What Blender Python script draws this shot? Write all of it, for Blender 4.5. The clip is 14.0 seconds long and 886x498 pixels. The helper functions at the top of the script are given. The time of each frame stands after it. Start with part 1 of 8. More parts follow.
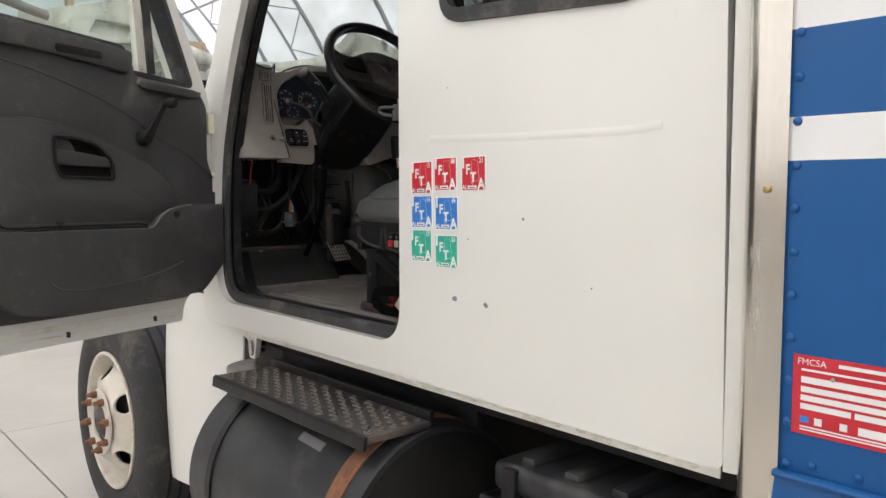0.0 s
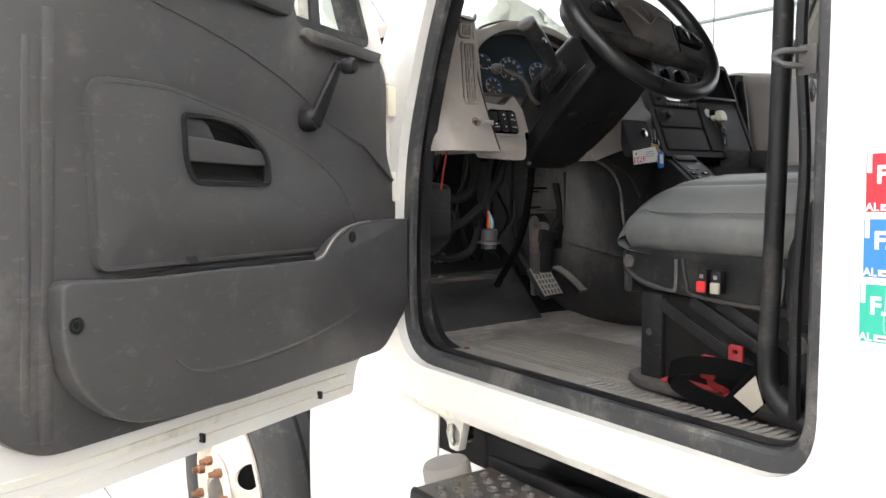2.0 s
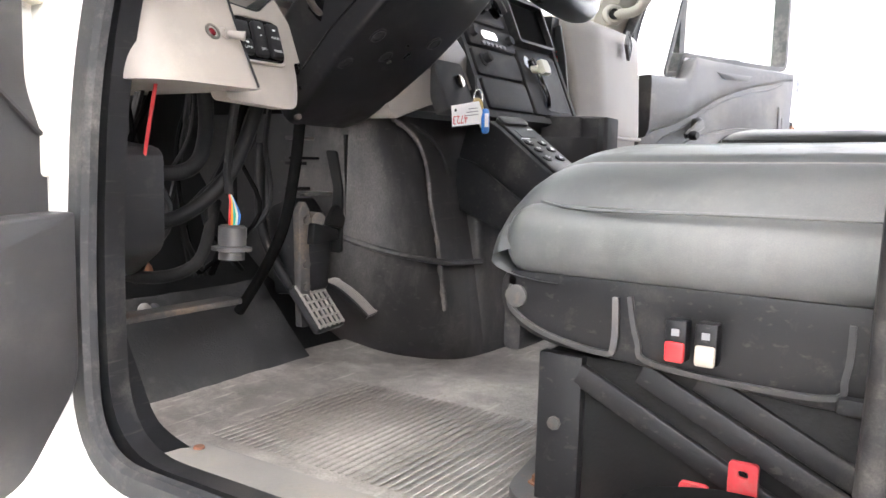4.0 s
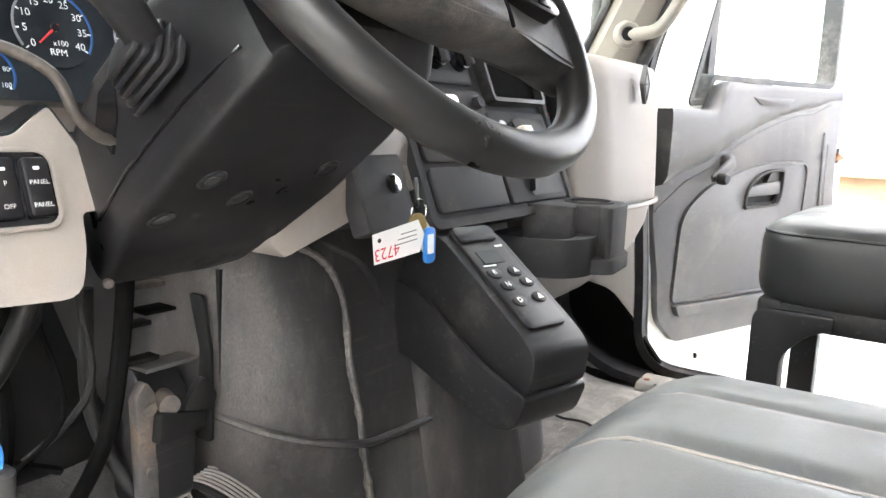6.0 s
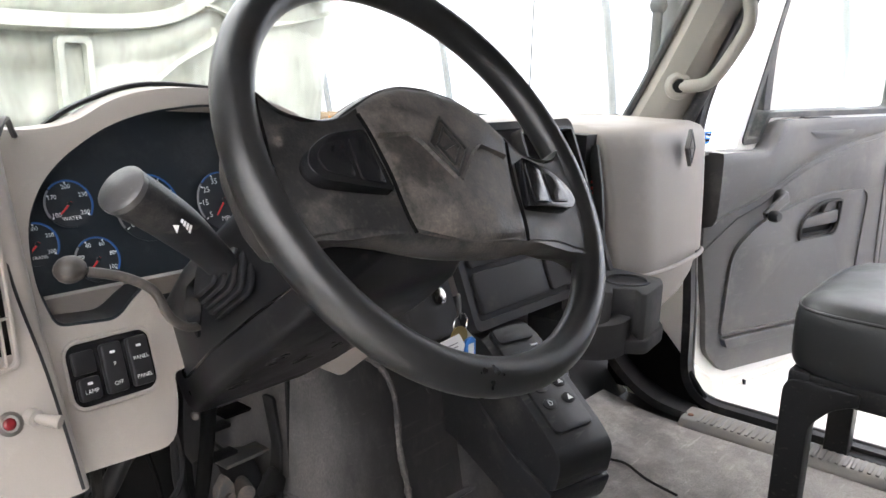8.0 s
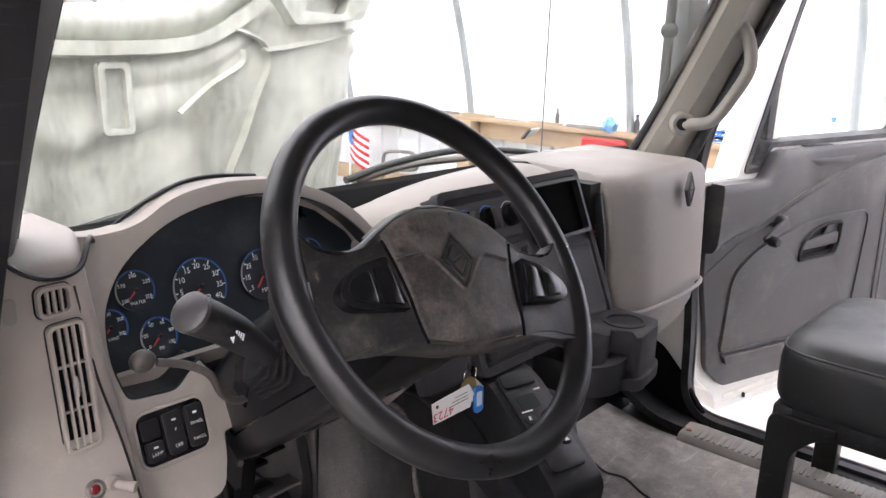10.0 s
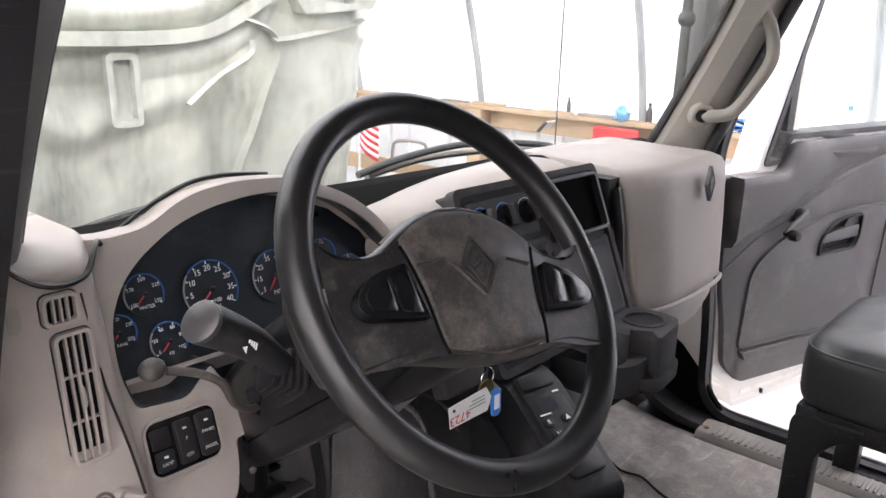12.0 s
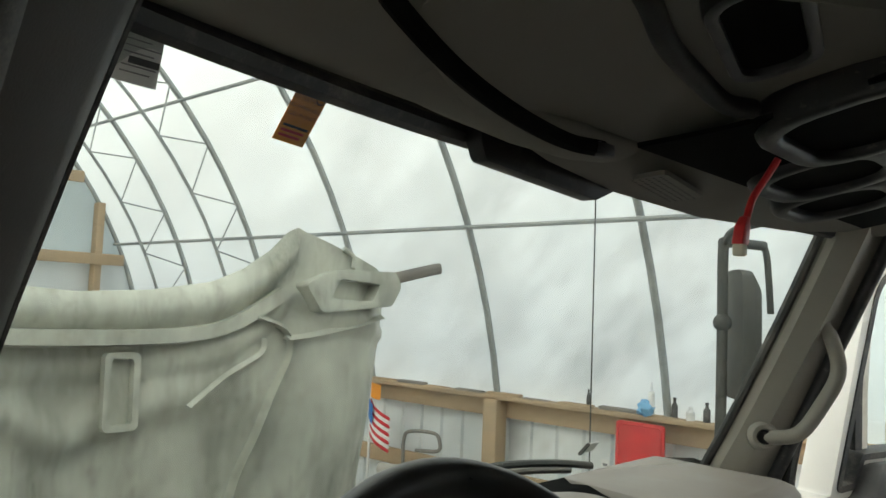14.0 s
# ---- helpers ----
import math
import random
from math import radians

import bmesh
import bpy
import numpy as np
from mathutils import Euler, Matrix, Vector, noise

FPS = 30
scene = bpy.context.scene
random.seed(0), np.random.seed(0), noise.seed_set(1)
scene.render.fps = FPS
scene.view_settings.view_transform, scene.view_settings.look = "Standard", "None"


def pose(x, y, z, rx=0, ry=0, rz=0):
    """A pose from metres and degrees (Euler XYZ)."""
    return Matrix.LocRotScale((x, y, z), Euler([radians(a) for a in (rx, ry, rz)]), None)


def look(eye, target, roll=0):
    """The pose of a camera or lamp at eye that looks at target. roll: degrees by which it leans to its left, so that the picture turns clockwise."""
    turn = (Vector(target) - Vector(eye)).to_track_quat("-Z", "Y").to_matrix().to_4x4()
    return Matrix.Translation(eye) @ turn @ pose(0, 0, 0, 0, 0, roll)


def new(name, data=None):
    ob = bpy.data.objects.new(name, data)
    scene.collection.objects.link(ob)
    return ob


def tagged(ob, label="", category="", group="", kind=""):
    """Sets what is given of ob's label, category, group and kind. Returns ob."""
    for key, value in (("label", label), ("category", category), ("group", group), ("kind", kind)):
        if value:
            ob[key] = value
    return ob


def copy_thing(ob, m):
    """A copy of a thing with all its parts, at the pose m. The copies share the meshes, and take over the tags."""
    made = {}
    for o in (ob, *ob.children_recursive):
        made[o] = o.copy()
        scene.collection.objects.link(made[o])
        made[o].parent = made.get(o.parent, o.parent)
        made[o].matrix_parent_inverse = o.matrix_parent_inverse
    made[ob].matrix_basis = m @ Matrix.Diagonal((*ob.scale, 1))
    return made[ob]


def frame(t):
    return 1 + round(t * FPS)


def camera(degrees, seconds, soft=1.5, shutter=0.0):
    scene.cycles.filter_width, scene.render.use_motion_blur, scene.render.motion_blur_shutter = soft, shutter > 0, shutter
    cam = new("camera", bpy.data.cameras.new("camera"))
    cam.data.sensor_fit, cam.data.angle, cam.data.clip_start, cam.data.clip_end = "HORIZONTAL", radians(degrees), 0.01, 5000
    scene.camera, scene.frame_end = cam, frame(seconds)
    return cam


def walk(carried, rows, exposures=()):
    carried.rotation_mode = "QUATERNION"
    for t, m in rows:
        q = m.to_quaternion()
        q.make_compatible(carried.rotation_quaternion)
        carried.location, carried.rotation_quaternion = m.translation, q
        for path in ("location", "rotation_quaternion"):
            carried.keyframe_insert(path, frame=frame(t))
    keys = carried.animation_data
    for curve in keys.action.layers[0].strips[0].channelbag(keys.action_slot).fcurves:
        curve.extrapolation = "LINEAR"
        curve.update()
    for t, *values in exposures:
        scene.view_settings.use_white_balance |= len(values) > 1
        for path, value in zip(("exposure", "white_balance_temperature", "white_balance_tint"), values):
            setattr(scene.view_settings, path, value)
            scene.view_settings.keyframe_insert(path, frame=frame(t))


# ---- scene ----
cam = camera(58.6, 14.0)
PATH = [
    (0, (-1.192, -1.498, 1.443), (0.11, 0.012, 1.287), -0.0),
    (0.5, (-1.179, -1.249, 1.453), (0.002, 0.358, 1.301), -0.1),
    (1, (-1.192, -0.997, 1.477), (-0.036, 0.628, 1.323), -0.1),
    (1.5, (-1.133, -0.762, 1.462), (0.025, 0.861, 1.307), -0.2),
    (2, (-0.998, -0.495, 1.464), (0.162, 1.126, 1.303), -0.2),
    (2.5, (-0.907, -0.286, 1.442), (0.344, 1.267, 1.279), -0.1),
    (3, (-0.802, -0.058, 1.442), (0.699, 1.253, 1.282), 0.2),
    (3.2, (-0.762, 0.011, 1.443), (0.825, 1.217, 1.283), 0.3),
    (5.3, (-0.122, 0.337, 1.586), (1.564, 1.379, 1.315), 2.3),
    (5.5, (-0.086, 0.358, 1.623), (1.581, 1.422, 1.327), 2.3),
    (6, (-0.033, 0.385, 1.701), (1.606, 1.483, 1.371), 2.3),
    (6.5, (-0.033, 0.374, 1.778), (1.566, 1.514, 1.397), 2.2),
    (7, (-0.036, 0.354, 1.834), (1.54, 1.51, 1.409), 2.1),
    (7.5, (-0.057, 0.328, 1.896), (1.506, 1.493, 1.45), 2.1),
    (8, (-0.078, 0.309, 1.945), (1.436, 1.537, 1.495), 1.8),
    (8.5, (-0.096, 0.271, 2.015), (1.389, 1.528, 1.55), 1.7),
    (10.8, (-0.168, 0.219, 2.124), (1.292, 1.476, 1.589), 1.8),
    (11, (-0.166, 0.212, 2.126), (1.289, 1.477, 1.593), 1.7),
    (11.5, (-0.153, 0.226, 2.12), (1.301, 1.488, 1.579), 1.8),
    (12, (-0.133, 0.274, 2.121), (1.317, 1.538, 1.575), 1.8),
    (12.5, (-0.105, 0.345, 2.132), (1.356, 1.609, 1.614), 2.0),
    (13, (-0.07, 0.39, 2.145), (1.417, 1.674, 1.775), 2.3),
    (13.5, (-0.027, 0.434, 2.17), (1.476, 1.745, 2.022), 2.5),
    (14, (0.008, 0.454, 2.177), (1.479, 1.802, 2.324), 2.4),
]
walk(cam, [(t, look(eye, target, roll)) for t, eye, target, roll in PATH],
     exposures=[(0.0, 1.15, 7000, 14), (1.0, 1.31, 6900, 15), (2.0, 2.4, 6900, 13), (3.0, 3.45, 6850, 17), (5.5, 3.95, 6950, 15), (6.0, 4.2, 7000, 14), (6.5, 4.1, 7000, 14), (7.5, 3.95, 6900, 14), (8.5, 2.75, 6800, 20), (11.0, 2.9, 6900, 24), (12.5, 2.9, 6900, 22), (13.2, 1.66, 7050, 10), (14.0, 1.32, 7350, 3)])

# ---- world and sun: an overcast day, coming through the white film of the barn ----
world = bpy.data.worlds.new("sky")
scene.world = world
world.use_nodes = True
wn = world.node_tree
sky = wn.nodes.new("ShaderNodeTexSky")
sky.sky_type, sky.sun_disc = "NISHITA", False
sky.sun_elevation, sky.sun_rotation = radians(60), radians(195)
sky.dust_density, sky.ozone_density = 4.0, 1.0
wn.nodes["Background"].inputs[1].default_value = 0.15
wn.links.new(sky.outputs[0], wn.nodes["Background"].inputs[0])
sun_lamp = bpy.data.lights.new("sun", "SUN")
sun_lamp.energy, sun_lamp.angle, sun_lamp.color = 1.5, radians(20), (1.0, 0.96, 0.9)
sun = new("sun", sun_lamp)
sun.matrix_world = look((4 * math.sin(radians(195)), 4 * math.cos(radians(195)), 6.93), (0, 0, 0))

GROUND = -0.10      # the slab on which the truck stands
MID = 1.0           # the truck's middle line


# ---- helpers for shapes ----
def from_faces(verts, faces):
    bm = bmesh.new()
    vs = [bm.verts.new(v) for v in verts]
    for f in faces:
        try:
            bm.faces.new([vs[i] for i in f])
        except ValueError:
            pass
    return bm


def join(*bms):
    out = bmesh.new()
    for b in bms:
        me = bpy.data.meshes.new("tmp")
        b.to_mesh(me)
        b.free()
        out.from_mesh(me)
        bpy.data.meshes.remove(me)
    return out


def moved(bm, m):
    bmesh.ops.transform(bm, matrix=m, verts=bm.verts)
    return bm


def mirrored(bm):
    """The same shape on the truck's other side."""
    for v in bm.verts:
        v.co.x = 2 * MID - v.co.x
    return bm


def axes(o, u, w):
    """A matrix with local x along u, local y along w, local z their cross product, at o."""
    u, w = Vector(u).normalized(), Vector(w).normalized()
    n = u.cross(w).normalized()
    w = n.cross(u)
    m = Matrix((u, w, n)).transposed().to_4x4()
    m.translation = o
    return m


def bevelled(bm, r, seg=2, angle=25):
    if r > 0:
        bmesh.ops.recalc_face_normals(bm, faces=bm.faces)
        es = [e for e in bm.edges if len(e.link_faces) == 2 and e.calc_face_angle(0) > radians(angle)]
        bmesh.ops.bevel(bm, geom=es, offset=r, segments=seg, profile=0.5, affect="EDGES", clamp_overlap=True)
    return bm


def box(a, b, r=0.0, seg=2):
    (x0, y0, z0), (x1, y1, z1) = a, b
    vs = [(x, y, z) for x in (x0, x1) for y in (y0, y1) for z in (z0, z1)]
    bm = from_faces(vs, [(0, 1, 3, 2), (4, 6, 7, 5), (0, 4, 5, 1), (2, 3, 7, 6), (0, 2, 6, 4), (1, 5, 7, 3)])
    return bevelled(bm, r, seg)


def lift(p, axis, h):
    return {"x": (h, p[0], p[1]), "y": (p[0], h, p[1]), "z": (p[0], p[1], h)}[axis]


def prism(poly, axis, lo, hi, r=0.0, seg=2):
    n = len(poly)
    vs = [lift(p, axis, lo) for p in poly] + [lift(p, axis, hi) for p in poly]
    fs = [tuple(range(n)), tuple(range(2 * n - 1, n - 1, -1))] + [(i, i + n, (i + 1) % n + n, (i + 1) % n) for i in range(n)]
    return bevelled(from_faces(vs, fs), r, seg)


def plate(outer, holes, axis, lo, hi):
    """A flat sheet with holes through it."""
    bm = bmesh.new()
    for loop in (outer, *holes):
        vs = [bm.verts.new(lift(p, axis, lo)) for p in loop]
        for i in range(len(vs)):
            bm.edges.new((vs[i], vs[(i + 1) % len(vs)]))
    bmesh.ops.triangle_fill(bm, use_beauty=True, use_dissolve=False, edges=bm.edges[:])
    got = bmesh.ops.extrude_face_region(bm, geom=bm.faces[:])
    d = Vector(lift((0, 0), axis, hi - lo))
    for v in [g for g in got["geom"] if isinstance(g, bmesh.types.BMVert)]:
        v.co += d
    bmesh.ops.recalc_face_normals(bm, faces=bm.faces)
    return bm


def loft(rings, cap=True, r=0.0):
    n = len(rings[0])
    vs = [p for ring in rings for p in ring]
    fs = [(k * n + i, k * n + (i + 1) % n, (k + 1) * n + (i + 1) % n, (k + 1) * n + i) for k in range(len(rings) - 1) for i in range(n)]
    if cap:
        fs += [tuple(range(n)), tuple(range(len(vs) - 1, len(vs) - n - 1, -1))]
    return bevelled(from_faces(vs, fs), r)


def sheet(f, nu, nv, thick=0.0):
    """A surface f(u, v) with u, v from 0 to 1, with an optional thickness given to it along its normals."""
    vs = [f(i / nu, j / nv) for i in range(nu + 1) for j in range(nv + 1)]
    fs = [(i * (nv + 1) + j, (i + 1) * (nv + 1) + j, (i + 1) * (nv + 1) + j + 1, i * (nv + 1) + j + 1) for i in range(nu) for j in range(nv)]
    bm = from_faces(vs, fs)
    if thick:
        bmesh.ops.recalc_face_normals(bm, faces=bm.faces)
        bmesh.ops.solidify(bm, geom=bm.faces[:], thickness=thick)
    return bm


def rrect(cx, cy, w, h, r, n=4):
    out = []
    for k, (sx, sy) in enumerate(((1, 1), (-1, 1), (-1, -1), (1, -1))):
        for i in range(n + 1):
            a = radians(90 * k + 90 * i / n)
            out.append((cx + sx * (w / 2 - r) + r * math.cos(a), cy + sy * (h / 2 - r) + r * math.sin(a)))
    return out


def rounded(poly, r, n=4):
    """A polygon with its corners rounded; r is one radius, or one for each corner."""
    out = []
    for i, p in enumerate(poly):
        p, a, b = Vector(p), Vector(poly[i - 1]), Vector(poly[(i + 1) % len(poly)])
        rr = r[i] if isinstance(r, (list, tuple)) else r
        da, db = (a - p), (b - p)
        k = min(rr, da.length * 0.48, db.length * 0.48)
        if k < 1e-5:
            out.append(tuple(p))
            continue
        s, e = p + da.normalized() * k, p + db.normalized() * k
        for j in range(n + 1):
            t = j / n
            out.append(tuple(s * (1 - t) ** 2 + p * 2 * t * (1 - t) + e * t * t))
    return out


def curve(points, steps=6, closed=False):
    """A smooth line through points."""
    ps = [Vector(p) for p in points]
    if len(ps) < 3:
        return ps
    get = (lambda i: ps[i % len(ps)]) if closed else (lambda i: ps[max(0, min(len(ps) - 1, i))])
    out = []
    for i in range(len(ps) if closed else len(ps) - 1):
        a, b, c, d = get(i - 1), get(i), get(i + 1), get(i + 2)
        for j in range(steps):
            t = j / steps
            out.append(0.5 * (2 * b + (c - a) * t + (2 * a - 5 * b + 4 * c - d) * t * t + (3 * b - a - 3 * c + d) * t ** 3))
    return out if closed else out + [ps[-1]]


def sweep(points, section, closed=False, scale=None):
    """A section (list of x, y) carried along a line of points."""
    n, m = len(points), len(section)
    rings = []
    up = None
    for i, p in enumerate(points):
        a = points[i - 1] if (i or closed) else p
        b = points[(i + 1) % n] if (i < n - 1 or closed) else p
        d = (b - a).normalized()
        if up is None:
            up = Vector((0, 0, 1)) if abs(d.z) < 0.9 else Vector((0, 1, 0))
        side = d.cross(up).normalized()
        up = side.cross(d).normalized()
        k = scale[i] if scale else 1.0
        rings.append([p + side * x * k + up * y * k for x, y in section])
    vs = [v for ring in rings for v in ring]
    last = n if closed else n - 1
    fs = [(k * m + i, k * m + (i + 1) % m, ((k + 1) % n) * m + (i + 1) % m, ((k + 1) % n) * m + i) for k in range(last) for i in range(m)]
    if not closed:
        fs += [tuple(range(m)), tuple(range(len(vs) - 1, len(vs) - m - 1, -1))]
    return from_faces(vs, fs)


def circle(r, n=10):
    return [(r * math.cos(2 * math.pi * i / n), r * math.sin(2 * math.pi * i / n)) for i in range(n)]


def tube(points, r, n=10, steps=6, closed=False):
    return sweep(curve(points, steps, closed), circle(r, n), closed)


def rod(a, b, r, n=10, r2=None):
    a, b = Vector(a), Vector(b)
    m = (b - a).to_track_quat("Z", "Y").to_matrix()
    ra = [a + m @ Vector((x, y, 0)) for x, y in circle(r, n)]
    rb = [b + m @ Vector((x, y, 0)) for x, y in circle(r if r2 is None else r2, n)]
    return loft([ra, rb])


def lathe(profile, origin, direction, n=32, close=True):
    """A turned shape: profile rows of radius and height along the direction."""
    m = Vector(direction).to_track_quat("Z", "Y").to_matrix()
    o = Vector(origin)
    rings = [[o + m @ Vector((x, y, h)) for x, y in circle(max(r, 1e-4), n)] for r, h in profile]
    bm = loft(rings, cap=close)
    return bm


def ball(c, r, n=14, s=(1, 1, 1)):
    bm = bmesh.new()
    bmesh.ops.create_uvsphere(bm, u_segments=n, v_segments=max(6, n // 2), radius=r)
    return moved(bm, Matrix.Translation(c) @ Matrix.Diagonal((*s, 1)))


def as_object(name, bm, material, smooth=True, sharp=38):
    bmesh.ops.recalc_face_normals(bm, faces=bm.faces)
    me = bpy.data.meshes.new(name)
    bm.to_mesh(me)
    bm.free()
    me.materials.append(material)
    if smooth:
        me.polygons.foreach_set("use_smooth", [True] * len(me.polygons))
        me.set_sharp_from_angle(angle=radians(sharp))
    return new(name, me)


def thing(name, label, category, base=(0, 0, 0), group="", kind=""):
    """An empty at a thing's base, that holds its parts."""
    ob = new(name)
    ob.location = base
    ob.empty_display_size = 0.1
    return tagged(ob, label, category, group, kind)


def part(name, bm, material, parent, label="", smooth=True, sharp=38):
    ob = as_object(name, bm, material, smooth, sharp)
    hang(ob, parent)
    return tagged(ob, label)


def hang(ob, parent):
    top = parent.parent
    here = Matrix.Translation(parent.location) if parent.type == "EMPTY" else Matrix.Identity(4)
    if top is not None and top.type == "EMPTY":
        here = Matrix.Translation(top.location) @ parent.matrix_parent_inverse @ here
    ob.parent = parent
    ob.matrix_parent_inverse = here.inverted()
    return ob


def single(name, bm, material, label, category, group="", kind="", smooth=True):
    return tagged(as_object(name, bm, material, smooth), label, category, group, kind)


LETTERS = {}


def lettering(text, size, m, material, parent, name="lettering", align="CENTER", depth=0.0006, bold=0.0):
    """Words in the built-in font; local x runs along the line, local y up."""
    if (text, align, bold) not in LETTERS:
        cu = bpy.data.curves.new("words", "FONT")
        cu.body, cu.size, cu.align_x, cu.align_y = text, 1.0, align, "CENTER"
        cu.resolution_u, cu.offset = 3, bold
        tmp = new("words", cu)
        dg = bpy.context.evaluated_depsgraph_get()
        LETTERS[(text, align, bold)] = bpy.data.meshes.new_from_object(tmp.evaluated_get(dg))
        bpy.data.objects.remove(tmp)
        bpy.data.curves.remove(cu)
    bm = bmesh.new()
    bm.from_mesh(LETTERS[(text, align, bold)])
    moved(bm, m @ Matrix.Diagonal((size, size, 1, 1)) @ Matrix.Translation((0, 0, depth)))
    return part(name, bm, material, parent, smooth=False)


# ---- materials ----
def mat(name, col, rough=0.5, metal=0.0, var=0.12, scale=7.0, grain=220.0, bump=0.05, dust=None, amount=0.4, dscale=5.0, rvar=0.15,
        coat=0.0, spec=0.5, stretch=(1, 1, 1), streak=0.0):
    """A surface with broad blotches, fine grain, and dust or wear in patches."""
    m = bpy.data.materials.new(name)
    m.use_nodes = True
    nt = m.node_tree
    n, l = nt.nodes, nt.links
    b = n["Principled BSDF"]
    b.inputs["Metallic"].default_value = metal
    b.inputs["Specular IOR Level"].default_value = spec
    b.inputs["Coat Weight"].default_value = coat
    b.inputs["Coat Roughness"].default_value = 0.15
    tc = n.new("ShaderNodeTexCoord")
    mp = n.new("ShaderNodeMapping")
    mp.inputs["Scale"].default_value = stretch
    l.new(tc.outputs["Object"], mp.inputs[0])

    def noise_at(sc, detail=4.0, rough_=0.6):
        t = n.new("ShaderNodeTexNoise")
        t.inputs["Scale"].default_value, t.inputs["Detail"].default_value, t.inputs["Roughness"].default_value = sc, detail, rough_
        l.new(mp.outputs[0], t.inputs["Vector"])
        return t

    def ramp(src, lo, hi):
        r = n.new("ShaderNodeMapRange")
        r.inputs[1].default_value, r.inputs[2].default_value = lo, hi
        l.new(src, r.inputs[0])
        return r.outputs[0]

    def mix(fac, a, c):
        x = n.new("ShaderNodeMix")
        x.data_type = "RGBA"
        if isinstance(fac, float):
            x.inputs[0].default_value = fac
        else:
            l.new(fac, x.inputs[0])
        for k, v in ((6, a), (7, c)):
            if isinstance(v, tuple):
                x.inputs[k].default_value = (*v, 1)
            else:
                l.new(v, x.inputs[k])
        return x.outputs[2]

    big, fine = noise_at(scale), noise_at(grain, 3.0)
    lo = tuple(max(0.0, c * (1 - var)) for c in col)
    hi = tuple(min(1.0, c * (1 + var)) for c in col)
    colour = mix(ramp(big.outputs["Fac"], 0.3, 0.7), lo, hi)
    colour = mix(ramp(fine.outputs["Fac"], 0.25, 0.85), colour, mix(0.5, colour, hi)) if var > 0 else colour
    rough_out = ramp(big.outputs["Fac"], 0.2, 0.8)
    rr = n.new("ShaderNodeMapRange")
    rr.inputs[3].default_value, rr.inputs[4].default_value = max(0.02, rough - rvar), min(1.0, rough + rvar)
    l.new(rough_out, rr.inputs[0])
    rough_out = rr.outputs[0]
    if dust:
        dn = noise_at(dscale, 7.0, 0.68)
        mask = ramp(dn.outputs["Fac"], 0.62 - 0.3 * amount, 0.80 - 0.2 * amount)
        fm = n.new("ShaderNodeMath")
        fm.operation = "MULTIPLY"
        l.new(mask, fm.inputs[0])
        l.new(ramp(fine.outputs["Fac"], 0.1, 0.7), fm.inputs[1])
        small = noise_at(dscale * 5.5, 6.0, 0.7)
        add = n.new("ShaderNodeMath")
        add.operation, add.use_clamp = "MULTIPLY_ADD", True
        l.new(ramp(small.outputs["Fac"], 0.66 - 0.25 * amount, 0.86 - 0.2 * amount), add.inputs[0])
        add.inputs[1].default_value = 0.4
        l.new(fm.outputs[0], add.inputs[2])
        fm = add
        if streak:
            turn = n.new("ShaderNodeMapping")
            turn.inputs["Rotation"].default_value = (0.5, 0.4, 0.7)
            turn.inputs["Scale"].default_value = (1.0, 9.0, 14.0)
            l.new(tc.outputs["Object"], turn.inputs[0])
            sn = n.new("ShaderNodeTexNoise")
            sn.inputs["Scale"].default_value, sn.inputs["Detail"].default_value = 9.0, 5.0
            l.new(turn.outputs[0], sn.inputs["Vector"])
            more = n.new("ShaderNodeMath")
            more.operation, more.use_clamp = "MULTIPLY_ADD", True
            l.new(ramp(sn.outputs["Fac"], 0.62, 0.70), more.inputs[0])
            more.inputs[1].default_value = streak
            l.new(fm.outputs[0], more.inputs[2])
            fm = more
        colour = mix(fm.outputs[0], colour, dust)
        rmx = n.new("ShaderNodeMix")
        l.new(fm.outputs[0], rmx.inputs[0])
        l.new(rough_out, rmx.inputs[2])
        rmx.inputs[3].default_value = 0.9
        rough_out = rmx.outputs[0]
    l.new(colour, b.inputs["Base Color"])
    l.new(rough_out, b.inputs["Roughness"])
    if bump:
        bp = n.new("ShaderNodeBump")
        bp.inputs["Strength"].default_value, bp.inputs["Distance"].default_value = bump, 0.004
        l.new(fine.outputs["Fac"], bp.inputs["Height"])
        l.new(bp.outputs[0], b.inputs["Normal"])
    return m


